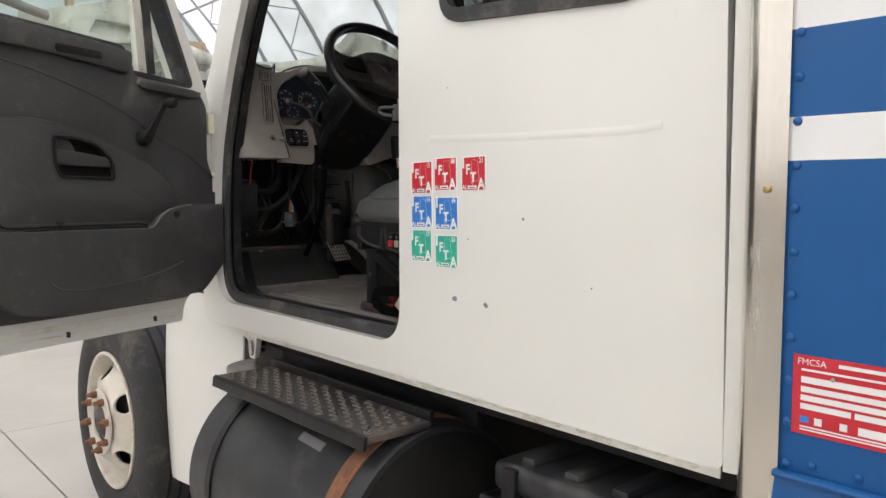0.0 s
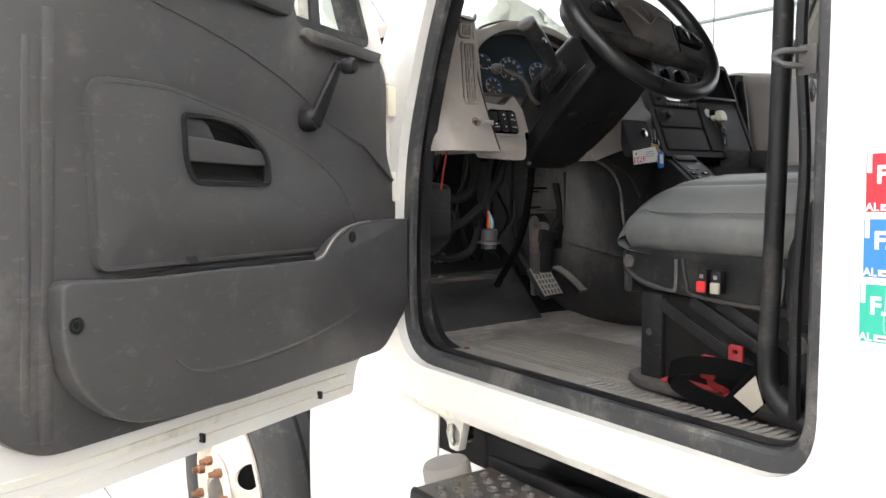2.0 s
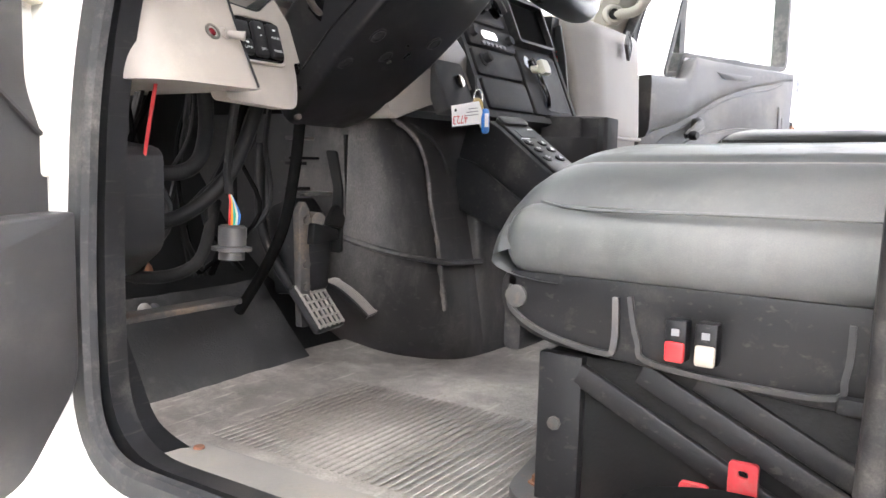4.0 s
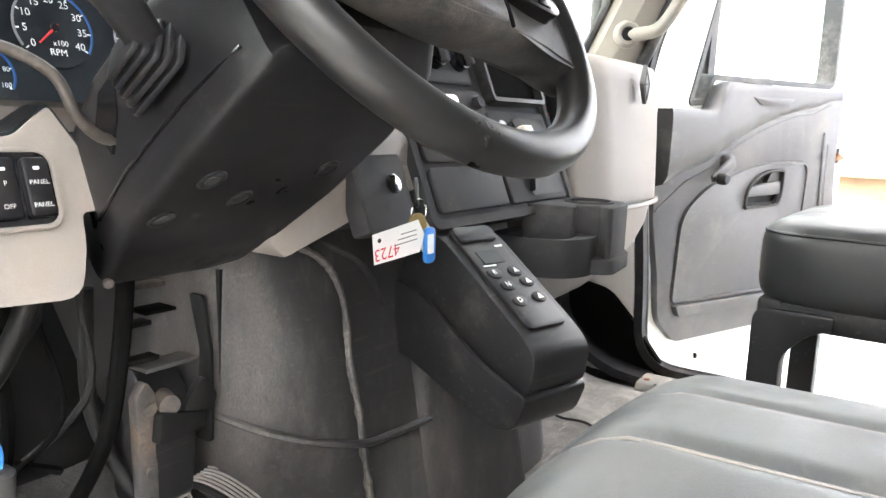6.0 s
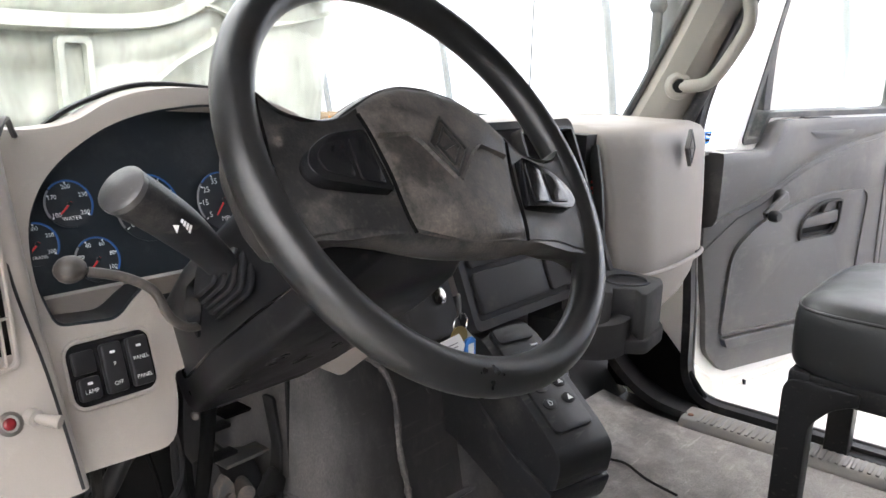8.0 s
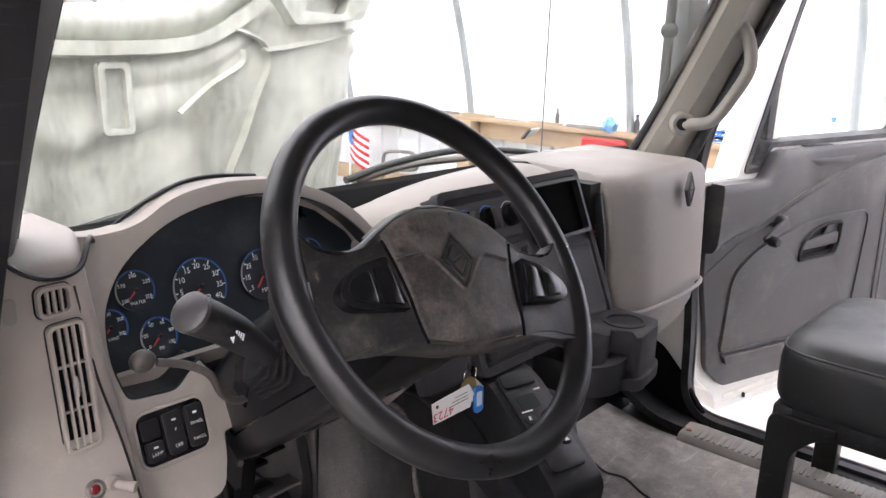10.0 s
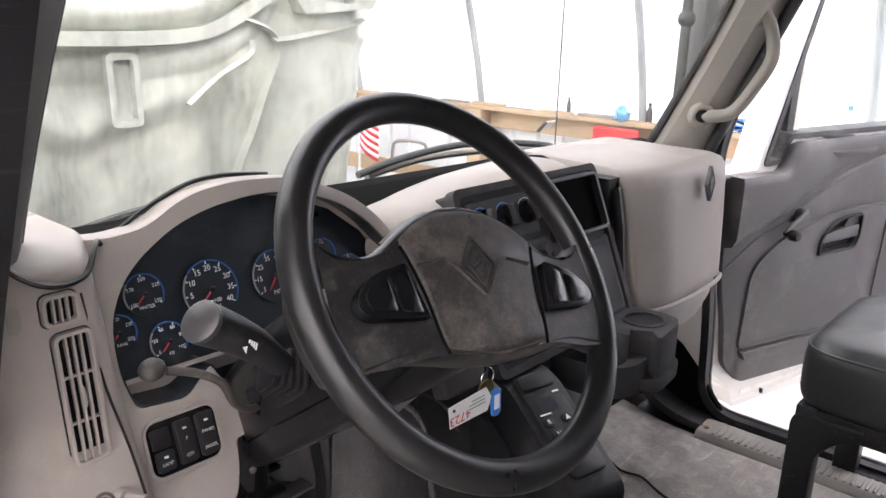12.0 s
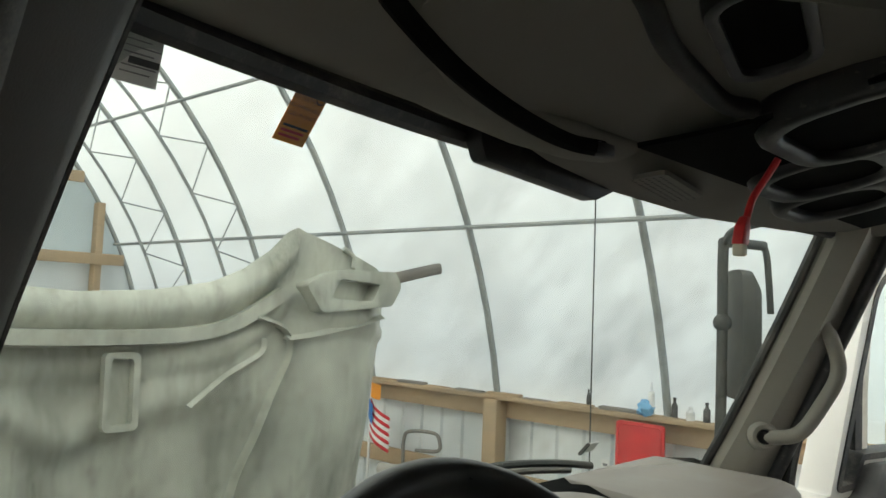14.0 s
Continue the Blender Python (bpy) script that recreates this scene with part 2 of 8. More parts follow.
def glass(name, tint=(0.93, 0.97, 0.95), dirt=0.06):
    """A thin pane: mostly clear, glossy at a slant, with a little dust on it."""
    m = bpy.data.materials.new(name)
    m.use_nodes = True
    n, l = m.node_tree.nodes, m.node_tree.links
    n.remove(n["Principled BSDF"])
    clear, shine, film_ = n.new("ShaderNodeBsdfTransparent"), n.new("ShaderNodeBsdfGlossy"), n.new("ShaderNodeBsdfDiffuse")
    clear.inputs[0].default_value = (*tint, 1)
    shine.inputs["Roughness"].default_value = 0.02
    film_.inputs[0].default_value = (0.62, 0.6, 0.55, 1)
    lw = n.new("ShaderNodeLayerWeight")
    pw, fr = n.new("ShaderNodeMath"), n.new("ShaderNodeMath")
    pw.operation, pw.inputs[1].default_value = "POWER", 4.0
    fr.operation, fr.inputs[1].default_value, fr.inputs[2].default_value = "MULTIPLY_ADD", 0.45, 0.035
    l.new(lw.outputs["Facing"], pw.inputs[0])
    l.new(pw.outputs[0], fr.inputs[0])
    a, c = n.new("ShaderNodeMixShader"), n.new("ShaderNodeMixShader")
    l.new(fr.outputs[0], a.inputs[0])
    l.new(clear.outputs[0], a.inputs[1])
    l.new(shine.outputs[0], a.inputs[2])
    ns, rg, tc = n.new("ShaderNodeTexNoise"), n.new("ShaderNodeMapRange"), n.new("ShaderNodeTexCoord")
    ns.inputs["Scale"].default_value, ns.inputs["Detail"].default_value = 6.0, 8.0
    rg.inputs[1].default_value, rg.inputs[2].default_value, rg.inputs[4].default_value = 0.35, 0.85, dirt * 2
    l.new(tc.outputs["Object"], ns.inputs["Vector"])
    l.new(ns.outputs["Fac"], rg.inputs[0])
    l.new(rg.outputs[0], c.inputs[0])
    l.new(a.outputs[0], c.inputs[1])
    l.new(film_.outputs[0], c.inputs[2])
    l.new(c.outputs[0], n["Material Output"].inputs[0])
    return m


def film_material(name):
    """White greenhouse film that lets daylight through."""
    m = bpy.data.materials.new(name)
    m.use_nodes = True
    n, l = m.node_tree.nodes, m.node_tree.links
    n.remove(n["Principled BSDF"])
    tr, df, mx = n.new("ShaderNodeBsdfTranslucent"), n.new("ShaderNodeBsdfDiffuse"), n.new("ShaderNodeMixShader")
    ns, rg, tc, cm = n.new("ShaderNodeTexNoise"), n.new("ShaderNodeMapRange"), n.new("ShaderNodeTexCoord"), n.new("ShaderNodeMix")
    cm.data_type = "RGBA"
    ns.inputs["Scale"].default_value, ns.inputs["Detail"].default_value = 0.8, 4.0
    rg.inputs[1].default_value, rg.inputs[2].default_value = 0.3, 0.7
    cm.inputs[6].default_value, cm.inputs[7].default_value = (0.865, 0.915, 0.895, 1), (0.905, 0.945, 0.925, 1)
    l.new(tc.outputs["Object"], ns.inputs["Vector"])
    l.new(ns.outputs["Fac"], rg.inputs[0])
    l.new(rg.outputs[0], cm.inputs[0])
    l.new(cm.outputs[2], tr.inputs[0])
    l.new(cm.outputs[2], df.inputs[0])
    mx.inputs[0].default_value = 0.25
    l.new(tr.outputs[0], mx.inputs[1])
    l.new(df.outputs[0], mx.inputs[2])
    l.new(mx.outputs[0], n["Material Output"].inputs[0])
    return m


white_paint = mat("white_paint", (0.78, 0.77, 0.73), 0.24, var=0.025, scale=1.6, bump=0.01, coat=0.5, rvar=0.06)
jamb_paint = mat("jamb_paint", (0.74, 0.72, 0.65), 0.42, var=0.06, bump=0.02, dust=(0.42, 0.36, 0.27), amount=0.35, dscale=9.0)
blue_paint = mat("blue_paint", (0.003, 0.085, 0.27), 0.38, var=0.10, scale=3.0, bump=0.02, coat=0.1, spec=0.35)
stripe_white = mat("stripe_white", (0.80, 0.80, 0.80), 0.4, var=0.03, bump=0.01)
steel = mat("brushed_steel", (0.74, 0.69, 0.62), 0.24, metal=0.95, var=0.14, scale=3.0, bump=0.03, dust=(0.40, 0.36, 0.31), amount=0.22, dscale=2.0, stretch=(1, 1, 0.25))
taupe = mat("taupe_plastic", (0.275, 0.245, 0.222), 0.55, var=0.07, grain=500, bump=0.08, dust=(0.385, 0.345, 0.30), amount=0.25, dscale=6)
grey_panel = mat("grey_door_plastic", (0.062, 0.060, 0.060), 0.40, var=0.12, grain=600, bump=0.10, dust=(0.21, 0.195, 0.18), amount=0.24, dscale=4, streak=0.2)
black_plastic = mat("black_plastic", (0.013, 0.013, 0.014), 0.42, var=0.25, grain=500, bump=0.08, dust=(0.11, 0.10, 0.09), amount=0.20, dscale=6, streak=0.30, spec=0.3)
dusty_black = mat("dusty_black_rubber", (0.020, 0.019, 0.019), 0.48, var=0.35, scale=5, grain=350, bump=0.06, dust=(0.125, 0.115, 0.108), amount=0.40, dscale=3.4, streak=0.22, spec=0.5, stretch=(1.6, 1.6, 0.6))
worn_edge = mat("rubbed_rubber_edge", (0.045, 0.042, 0.040), 0.7, var=0.5, scale=24, grain=200, bump=0.3, dust=(0.19, 0.175, 0.16), amount=0.55, dscale=22)
stack_black = mat("stack_plastic", (0.040, 0.039, 0.040), 0.75, var=0.2, grain=500, bump=0.08, dust=(0.12, 0.11, 0.10), amount=0.28, dscale=7, spec=0.25)
wheel_black = mat("steering_wheel_leather", (0.012, 0.012, 0.012), 0.33, var=0.4, scale=22, grain=420, bump=0.05, rvar=0.10, spec=0.5)
hub_dusty = mat("dusty_hub_plastic", (0.022, 0.020, 0.018), 0.36, var=0.5, scale=30, grain=420, bump=0.16, dust=(0.150, 0.128, 0.112), amount=0.66, dscale=34, streak=0.14, spec=0.55)
spoke_black = mat("steering_spoke_plastic", (0.016, 0.016, 0.016), 0.36, var=0.4, scale=14, grain=420, bump=0.12, dust=(0.15, 0.132, 0.115), amount=0.48, dscale=16, streak=0.12, spec=0.45)
seal_rubber = mat("seal_rubber", (0.030, 0.031, 0.033), 0.45, var=0.2, grain=300, bump=0.06, dust=(0.24, 0.22, 0.20), amount=0.40, dscale=8)
grey_vinyl = mat("grey_seat_vinyl", (0.080, 0.084, 0.083), 0.40, var=0.25, scale=5, grain=650, bump=0.10, dust=(0.165, 0.162, 0.155), amount=0.44, dscale=5, streak=0.18)
black_vinyl = mat("black_seat_vinyl", (0.026, 0.027, 0.027), 0.40, var=0.18, grain=650, bump=0.10, dust=(0.10, 0.10, 0.095), amount=0.2, dscale=6)
mat_rubber = mat("floor_mat_rubber", (0.135, 0.122, 0.112), 0.55, var=0.6, scale=5, grain=300, bump=0.3, dust=(0.46, 0.425, 0.385), amount=0.74, dscale=3.2, streak=0.40)
toe_rubber = mat("toe_mat_rubber", (0.030, 0.030, 0.030), 0.6, var=0.4, scale=7, grain=260, bump=0.4, dust=(0.12, 0.115, 0.11), amount=0.4, dscale=6)
tread_rubber = mat("sill_tread", (0.22, 0.205, 0.19), 0.6, var=0.2, grain=300, bump=0.1, dust=(0.32, 0.28, 0.23), amount=0.45, dscale=6)
tyre_rubber = mat("tyre_rubber", (0.028, 0.028, 0.029), 0.75, var=0.25, grain=120, bump=0.15, dust=(0.16, 0.145, 0.125), amount=0.3, dscale=7)
rim_paint = mat("rim_white", (0.68, 0.63, 0.55), 0.5, var=0.08, bump=0.04, dust=(0.38, 0.24, 0.14), amount=0.25, dscale=8)
mirror_dark = mat("mirror_grey", (0.05, 0.053, 0.05), 0.6, var=0.2, bump=0.05, dust=(0.16, 0.16, 0.15), amount=0.35, dscale=8)
worn_steel = mat("worn_steel", (0.13, 0.12, 0.11), 0.42, metal=0.6, var=0.25, bump=0.06, dust=(0.20, 0.12, 0.08), amount=0.35, dscale=14)
rust = mat("rust", (0.20, 0.09, 0.05), 0.85, var=0.4, scale=30, grain=150, bump=0.3, dust=(0.32, 0.15, 0.08), amount=0.5, dscale=25)
tank_black = mat("tank_black", (0.020, 0.021, 0.024), 0.45, var=0.25, bump=0.06, dust=(0.12, 0.115, 0.11), amount=0.28, dscale=5)
step_steel = mat("step_steel", (0.06, 0.058, 0.057), 0.5, metal=0.2, var=0.3, bump=0.1, dust=(0.24, 0.17, 0.12), amount=0.42, dscale=9)
shroud_black = mat("column_shroud_plastic", (0.009, 0.009, 0.010), 0.36, var=0.25, grain=500, bump=0.08, dust=(0.10, 0.092, 0.084), amount=0.24, dscale=7, streak=0.12, spec=0.3)
lever_paint = mat("worn_brown_lever", (0.045, 0.039, 0.034), 0.45, var=0.3, grain=300, bump=0.05, dust=(0.14, 0.12, 0.10), amount=0.35, dscale=30)
aged_tag = mat("aged_cream_card", (0.40, 0.36, 0.30), 0.8, var=0.15, bump=0.05)
# real black mouldings, plus hollows and gaps whose shade is put into the colour
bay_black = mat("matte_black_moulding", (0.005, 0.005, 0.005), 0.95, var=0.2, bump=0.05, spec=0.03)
# underbody parts, and the void under the dash, shade put into the colour
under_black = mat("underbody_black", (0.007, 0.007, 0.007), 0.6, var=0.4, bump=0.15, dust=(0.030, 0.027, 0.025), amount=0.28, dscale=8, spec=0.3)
red_plastic = mat("red_plastic", (0.62, 0.03, 0.035), 0.4, var=0.1, bump=0.03)
strap_red = mat("dirty_red_strap", (0.36, 0.022, 0.028), 0.6, var=0.2, bump=0.05, dust=(0.16, 0.10, 0.08), amount=0.4, dscale=30)
red_print = mat("red_print", (0.60, 0.025, 0.04), 0.4, var=0.05, bump=0.0)
lamp_red = mat("dark_red_lens", (0.16, 0.012, 0.016), 0.2, var=0.1, bump=0.0)
blue_print = mat("blue_print", (0.03, 0.20, 0.60), 0.4, var=0.05, bump=0.0)
green_print = mat("green_print", (0.02, 0.42, 0.30), 0.4, var=0.05, bump=0.0)
orange_print = mat("orange_print", (0.85, 0.30, 0.02), 0.5, var=0.05, bump=0.0)
white_print = mat("white_print", (0.80, 0.80, 0.79), 0.5, var=0.02, bump=0.0)
grey_print = mat("grey_print", (0.22, 0.22, 0.23), 0.6, var=0.1, bump=0.0)
black_print = mat("black_print", (0.02, 0.02, 0.02), 0.5, var=0.1, bump=0.0)
gauge_black = mat("gauge_black", (0.010, 0.014, 0.018), 0.35, var=0.2, bump=0.0, dust=(0.05, 0.055, 0.06), amount=0.3, dscale=10)
gauge_blue = mat("gauge_blue_print", (0.015, 0.085, 0.26), 0.4, var=0.05, bump=0.0)
gloss_black = mat("gloss_black", (0.008, 0.008, 0.009), 0.12, var=0.2, bump=0.0)
chrome = mat("dull_chrome", (0.55, 0.53, 0.50), 0.25, metal=1.0, var=0.1, bump=0.02)
brass = mat("brass", (0.42, 0.30, 0.12), 0.4, metal=0.8, var=0.2, bump=0.05)
cream_plastic = mat("cream_plastic", (0.66, 0.62, 0.50), 0.45, var=0.06, bump=0.02)
concrete = mat("concrete", (0.46, 0.435, 0.40), 0.75, var=0.10, scale=1.2, grain=90, bump=0.06, dust=(0.40, 0.37, 0.33), amount=0.25, dscale=0.9)
soil = mat("soil", (0.16, 0.13, 0.10), 0.95, var=0.3, scale=0.6, grain=30, bump=0.3)
galvanised = mat("galvanised_tube", (0.36, 0.38, 0.38), 0.5, metal=0.4, var=0.12, bump=0.04)
siding = mat("white_metal_siding", (0.70, 0.74, 0.76), 0.4, var=0.06, scale=1.5, bump=0.02, dust=(0.45, 0.44, 0.42), amount=0.2, dscale=1.5)
timber = mat("raw_timber", (0.43, 0.315, 0.205), 0.75, var=0.22, scale=3.0, grain=60, bump=0.15, stretch=(6, 1, 6), dust=(0.36, 0.24, 0.14), amount=0.3, dscale=3)
fibreglass = mat("hood_fibreglass", (0.51, 0.52, 0.46), 0.5, var=0.26, scale=2.6, grain=130, bump=0.3, dust=(0.17, 0.172, 0.145), amount=0.5, dscale=2.2, stretch=(2.4, 1.0, 0.8))
headliner = mat("headliner", (0.135, 0.126, 0.110), 0.8, var=0.06, grain=700, bump=0.1)
# darker copy of the pillar trim: shade on the driver's pillar put into its colour
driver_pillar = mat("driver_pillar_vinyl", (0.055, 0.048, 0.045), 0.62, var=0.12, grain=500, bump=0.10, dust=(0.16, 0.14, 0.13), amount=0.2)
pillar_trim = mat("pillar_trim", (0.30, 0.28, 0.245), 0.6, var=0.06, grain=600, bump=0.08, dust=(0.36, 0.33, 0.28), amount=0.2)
pane = glass("window_glass", dirt=0.03)
wind_pane = glass("windscreen_glass", tint=(0.73, 0.77, 0.755), dirt=0.17)
tinted = glass("tinted_glass", tint=(0.35, 0.37, 0.36), dirt=0.02)
barn_film = film_material("barn_film")

# ---- ground and barn ----
single("ground", box((-150, -150, GROUND - 0.30), (150, 150, GROUND - 0.045)), soil, "bare brown ground round the barn", "ground", kind="structure")
floor = thing("floor", "pale concrete barn floor in large slabs with narrow joints", "floor", (0, 0, GROUND), kind="structure")
JOINT_X = (-5.3, -3.9, -0.11, 2.6, 5.3)
JOINT_Y = (-9.0, -6.0, -3.0, 0.5, 4.0, 7.5, 10.5)
for i in range(4):
    for j in range(6):
        part("slab", box((JOINT_X[i] + 0.004, JOINT_Y[j] + 0.004, GROUND - 0.05), (JOINT_X[i + 1] - 0.004, JOINT_Y[j + 1] - 0.004, GROUND), 0.003, 1), concrete, floor)

HOOP_R, HOOP_Z = 5.25, 0.50
BASE_Z = 1.45                     # top of the side walls
A0 = math.asin((BASE_Z - HOOP_Z) / HOOP_R)


def arch(a, r=HOOP_R):
    """A point of the barn's section; a from 0 (right foot) to 1 (left foot)."""
    t = A0 + a * (math.pi - 2 * A0)
    return r * math.cos(t), HOOP_Z + r * math.sin(t)


Y0, Y1 = -9.0, 10.5
single("barn_cover", sheet(lambda u, v: (arch(u, HOOP_R + 0.03)[0], Y0 + (Y1 - Y0) * v, arch(u, HOOP_R + 0.03)[1] - 0.012 * math.sin(v * 13 * math.pi) ** 2), 40, 52),
       barn_film, "white translucent plastic film stretched over the barn hoops", "cover", kind="structure")
hoop = None
for k in range(14):
    y = -9.0 + 1.5 * k
    if hoop is None:
        hoop = thing("barn_hoop", "galvanised steel tube hoop carrying the barn cover", "hoop", (0, y, BASE_Z), group="barn hoops")
        part("tube", sweep([Vector((arch(i / 40)[0], y, arch(i / 40)[1])) for i in range(41)], circle(0.028, 10)), galvanised, hoop)
        part("foot", box((5.12, y - 0.05, BASE_Z), (5.24, y + 0.05, BASE_Z + 0.012)), galvanised, hoop)
        part("foot", box((-5.24, y - 0.05, BASE_Z), (-5.12, y + 0.05, BASE_Z + 0.012)), galvanised, hoop)
    else:
        copy_thing(hoop, Matrix.Translation((0, y, BASE_Z)))
for a in (0.10, 0.206, 0.36, 0.5, 0.64, 0.794, 0.90):
    x, z = arch(a, HOOP_R - 0.05)
    single("purlin", rod((x, Y0, z), (x, Y1, z), 0.018, 8), galvanised, "thin steel tube running along under the hoops", "purlin", group="barn purlins")
# stiffening trusses under two hoops at the far end
for k in (11, 12):
    y = -9.0 + 1.5 * k
    truss = thing("hoop_truss", "thin steel truss webbing under a barn hoop", "truss", (0, y, BASE_Z), group="hoop trusses")
    part("inner_chord", sweep([Vector((arch(i / 40, HOOP_R - 0.42)[0], y, arch(i / 40, HOOP_R - 0.42)[1])) for i in range(1, 40)], circle(0.018, 8)), galvanised, truss)
    for i in range(20):
        p, q = arch(0.03 + 0.94 * i / 20, HOOP_R), arch(0.03 + 0.94 * (i + 0.5) / 20, HOOP_R - 0.42)
        r = arch(0.03 + 0.94 * (i + 1) / 20, HOOP_R)
        part("web", rod((p[0], y, p[1]), (q[0], y, q[1]), 0.008, 6), galvanised, truss)
        part("web", rod((q[0], y, q[1]), (r[0], y, r[1]), 0.008, 6), galvanised, truss)
for s in (1, -1):
    wall = thing("wall_east" if s > 0 else "wall_west", "low barn wall of white ribbed metal on a timber frame", "wall", (s * 5.2, 0, GROUND), kind="structure")
    a, b = sorted((s * 5.30, s * 5.315))
    part("siding_sheet", box((a, Y0, GROUND), (b, Y1, BASE_Z)), siding, wall, "white metal sheet")
    flank = [(5.303, 0.0), (5.278, 0.018), (5.278, 0.062), (5.303, 0.080)]
    ribs = [prism([(s * x, Y0 + i * 0.245 + y) for x, y in flank], "z", GROUND, BASE_Z - 0.02) for i in range(80)]
    part("siding_rib", join(*ribs), siding, wall, "pressed ribs of the metal sheet")
    for z0, z1, w in ((1.30, 1.45, 0.05), (0.72, 0.86, 0.045)):
        a, b = sorted((s * (5.25 - w), s * 5.255))
        part("rail", box((a, Y0, z0), (b, Y1, z1), 0.004), timber, wall, "long sawn timber rail")
    a, b = sorted((s * 5.08, s * 5.30))
    part("sill_board", box((a, Y0, BASE_Z), (b, Y1, BASE_Z + 0.035), 0.004), timber, wall, "flat timber board on the wall")
    for k in range(7):
        y = -9.0 + 3.0 * k + 1.5
        if s > 0 and k == 3:
            continue
        a, b = sorted((s * 5.06, s * 5.20))
        part("post", box((a, y - 0.07, GROUND), (b, y + 0.07, BASE_Z), 0.006), timber, wall, "square timber post")
for name, y in (("wall_north", Y1), ("wall_south", Y0)):
    gable = thing(name, "barn end wall of film above ribbed metal on timber studs", "wall", (0, y, GROUND), kind="structure")
    poly = [(5.2, GROUND), *[arch(i / 24) for i in range(25)], (-5.2, GROUND)]
    low = [(5.2, GROUND), (5.2, 2.6), (-5.2, 2.6), (-5.2, GROUND)]
    up_poly = [p for p in poly if p[1] > 2.6]
    up_poly = [(4.80, 2.6), *up_poly, (-4.80, 2.6)]
    part("film_panel", prism(up_poly, "y", y, y + 0.004), barn_film, gable)
    lowp = [(5.2, GROUND), (5.16, 1.45), (4.80, 2.6), (-4.80, 2.6), (-5.16, 1.45), (-5.2, GROUND)]
    part("ribbed_siding", prism(lowp, "y", y + 0.01, y + 0.03), siding, gable)
    d = -1 if y > 0 else 1
    for k in range(9):
        x = -4.4 + 1.1 * k
        top = HOOP_Z + math.sqrt(HOOP_R ** 2 - x * x) - 0.05
        a, b = sorted((y + d * 0.02, y + d * 0.16))
        part("stud", box((x - 0.045, a, GROUND), (x + 0.045, b, top), 0.004), timber, gable)
    for z in (0.9, 2.6, 3.6):
        w = math.sqrt(HOOP_R ** 2 - (z - HOOP_Z) ** 2) - 0.1
        a, b = sorted((y + d * 0.16, y + d * 0.20))
        part("rail", box((-w, a, z - 0.07), (w, b, z + 0.07), 0.004), timber, gable)

# ---- the truck's box body ----
body = thing("box_body", "blue truck box body with white stripes and a metal corner post", "truck body", (1.0, -3.5, 0.9))
BX, BY = -0.10, -0.97
part("wall_panel", box((BX, -7.0, 1.04), (BX + 0.04, BY, 1.48)), blue_paint, body, "blue painted riveted side")
part("stripe", box((BX - 0.0005, -7.0, 1.48), (BX + 0.04, BY, 1.54)), stripe_white, body, "white stripe")
part("wall_panel", box((BX, -7.0, 1.54), (BX + 0.04, BY, 1.66)), blue_paint, body, "blue painted upper band")
part("wall_panel", box((BX, -7.0, 1.66), (BX + 0.04, BY, 3.2)), stripe_white, body, "white upper side")
part("wall_panel", box((2 * MID - BX - 0.04, -7.0, 1.04), (2 * MID - BX, BY, 3.2)), blue_paint, body)
part("wall_panel", box((BX + 0.04, BY - 0.02, 1.0), (2 * MID - BX - 0.04, BY + 0.02, 3.2)), stripe_white, body, "plain front wall")
part("roof", box((BX, -7.0, 3.2), (2 * MID - BX, BY + 0.05, 3.25)), stripe_white, body)
part("wall_panel", box((BX + 0.04, -7.0, 1.0), (2 * MID - BX - 0.04, -6.96, 3.2)), stripe_white, body)
part("floor_frame", box((BX + 0.06, -7.0, 0.90), (2 * MID - BX - 0.06, BY, 1.0)), under_black, body)
part("rub_rail", prism(rounded([(BX - 0.006, 0.93), (BX - 0.016, 0.985), (BX - 0.004, 1.04), (BX + 0.05, 1.04), (BX + 0.05, 0.93)], 0.008), "y", -7.0, BY), blue_paint, body, "blue bottom rail")
part("rail_bead", rod((BX - 0.010, -7.0, 1.035), (BX - 0.010, BY, 1.035), 0.006, 8), blue_paint, body)
post = rounded([(BX - 0.004, BY + 0.001), (BX - 0.004, -0.912), (BX + 0.055, -0.880), (BX + 0.12, -0.880), (BX + 0.12, BY + 0.02), (BX + 0.04, BY + 0.001)], [0.002, 0.05, 0.03, 0.002, 0.002, 0.002])
part("corner_post", prism(post, "z", 0.90, 3.2), steel, body, "scuffed bare metal corner post")
part("corner_lip", box((BX - 0.006, BY - 0.004, 0.9), (BX - 0.0035, BY + 0.012, 3.2)), steel, body)
rivet_mesh = None
rivets = [(BY - 0.014, 1.655 - 0.0605 * i) for i in range(11)] + [(BY - 0.014, 1.655 + 0.0605 * i) for i in range(1, 6)] + [(BY - 0.05 - 0.062 * i, 1.055) for i in range(12)]
for y, z in rivets:
    if rivet_mesh is None:
        ob = part("rivet", lathe([(0.0068, 0.0), (0.0062, 0.0028), (0.004, 0.0045), (0.0, 0.005)], (0, 0, 0), (-1, 0, 0), 10), blue_paint, body)
        rivet_mesh = ob.data
    else:
        ob = hang(new("rivet", rivet_mesh), body)
    ob.location = (BX, y, z)
part("bolt", lathe([(0.0055, 0), (0.0055, 0.003), (0.003, 0.005), (0, 0.005)], (BX - 0.004, -0.945, 1.44), (-1, 0, 0), 10), brass, body)
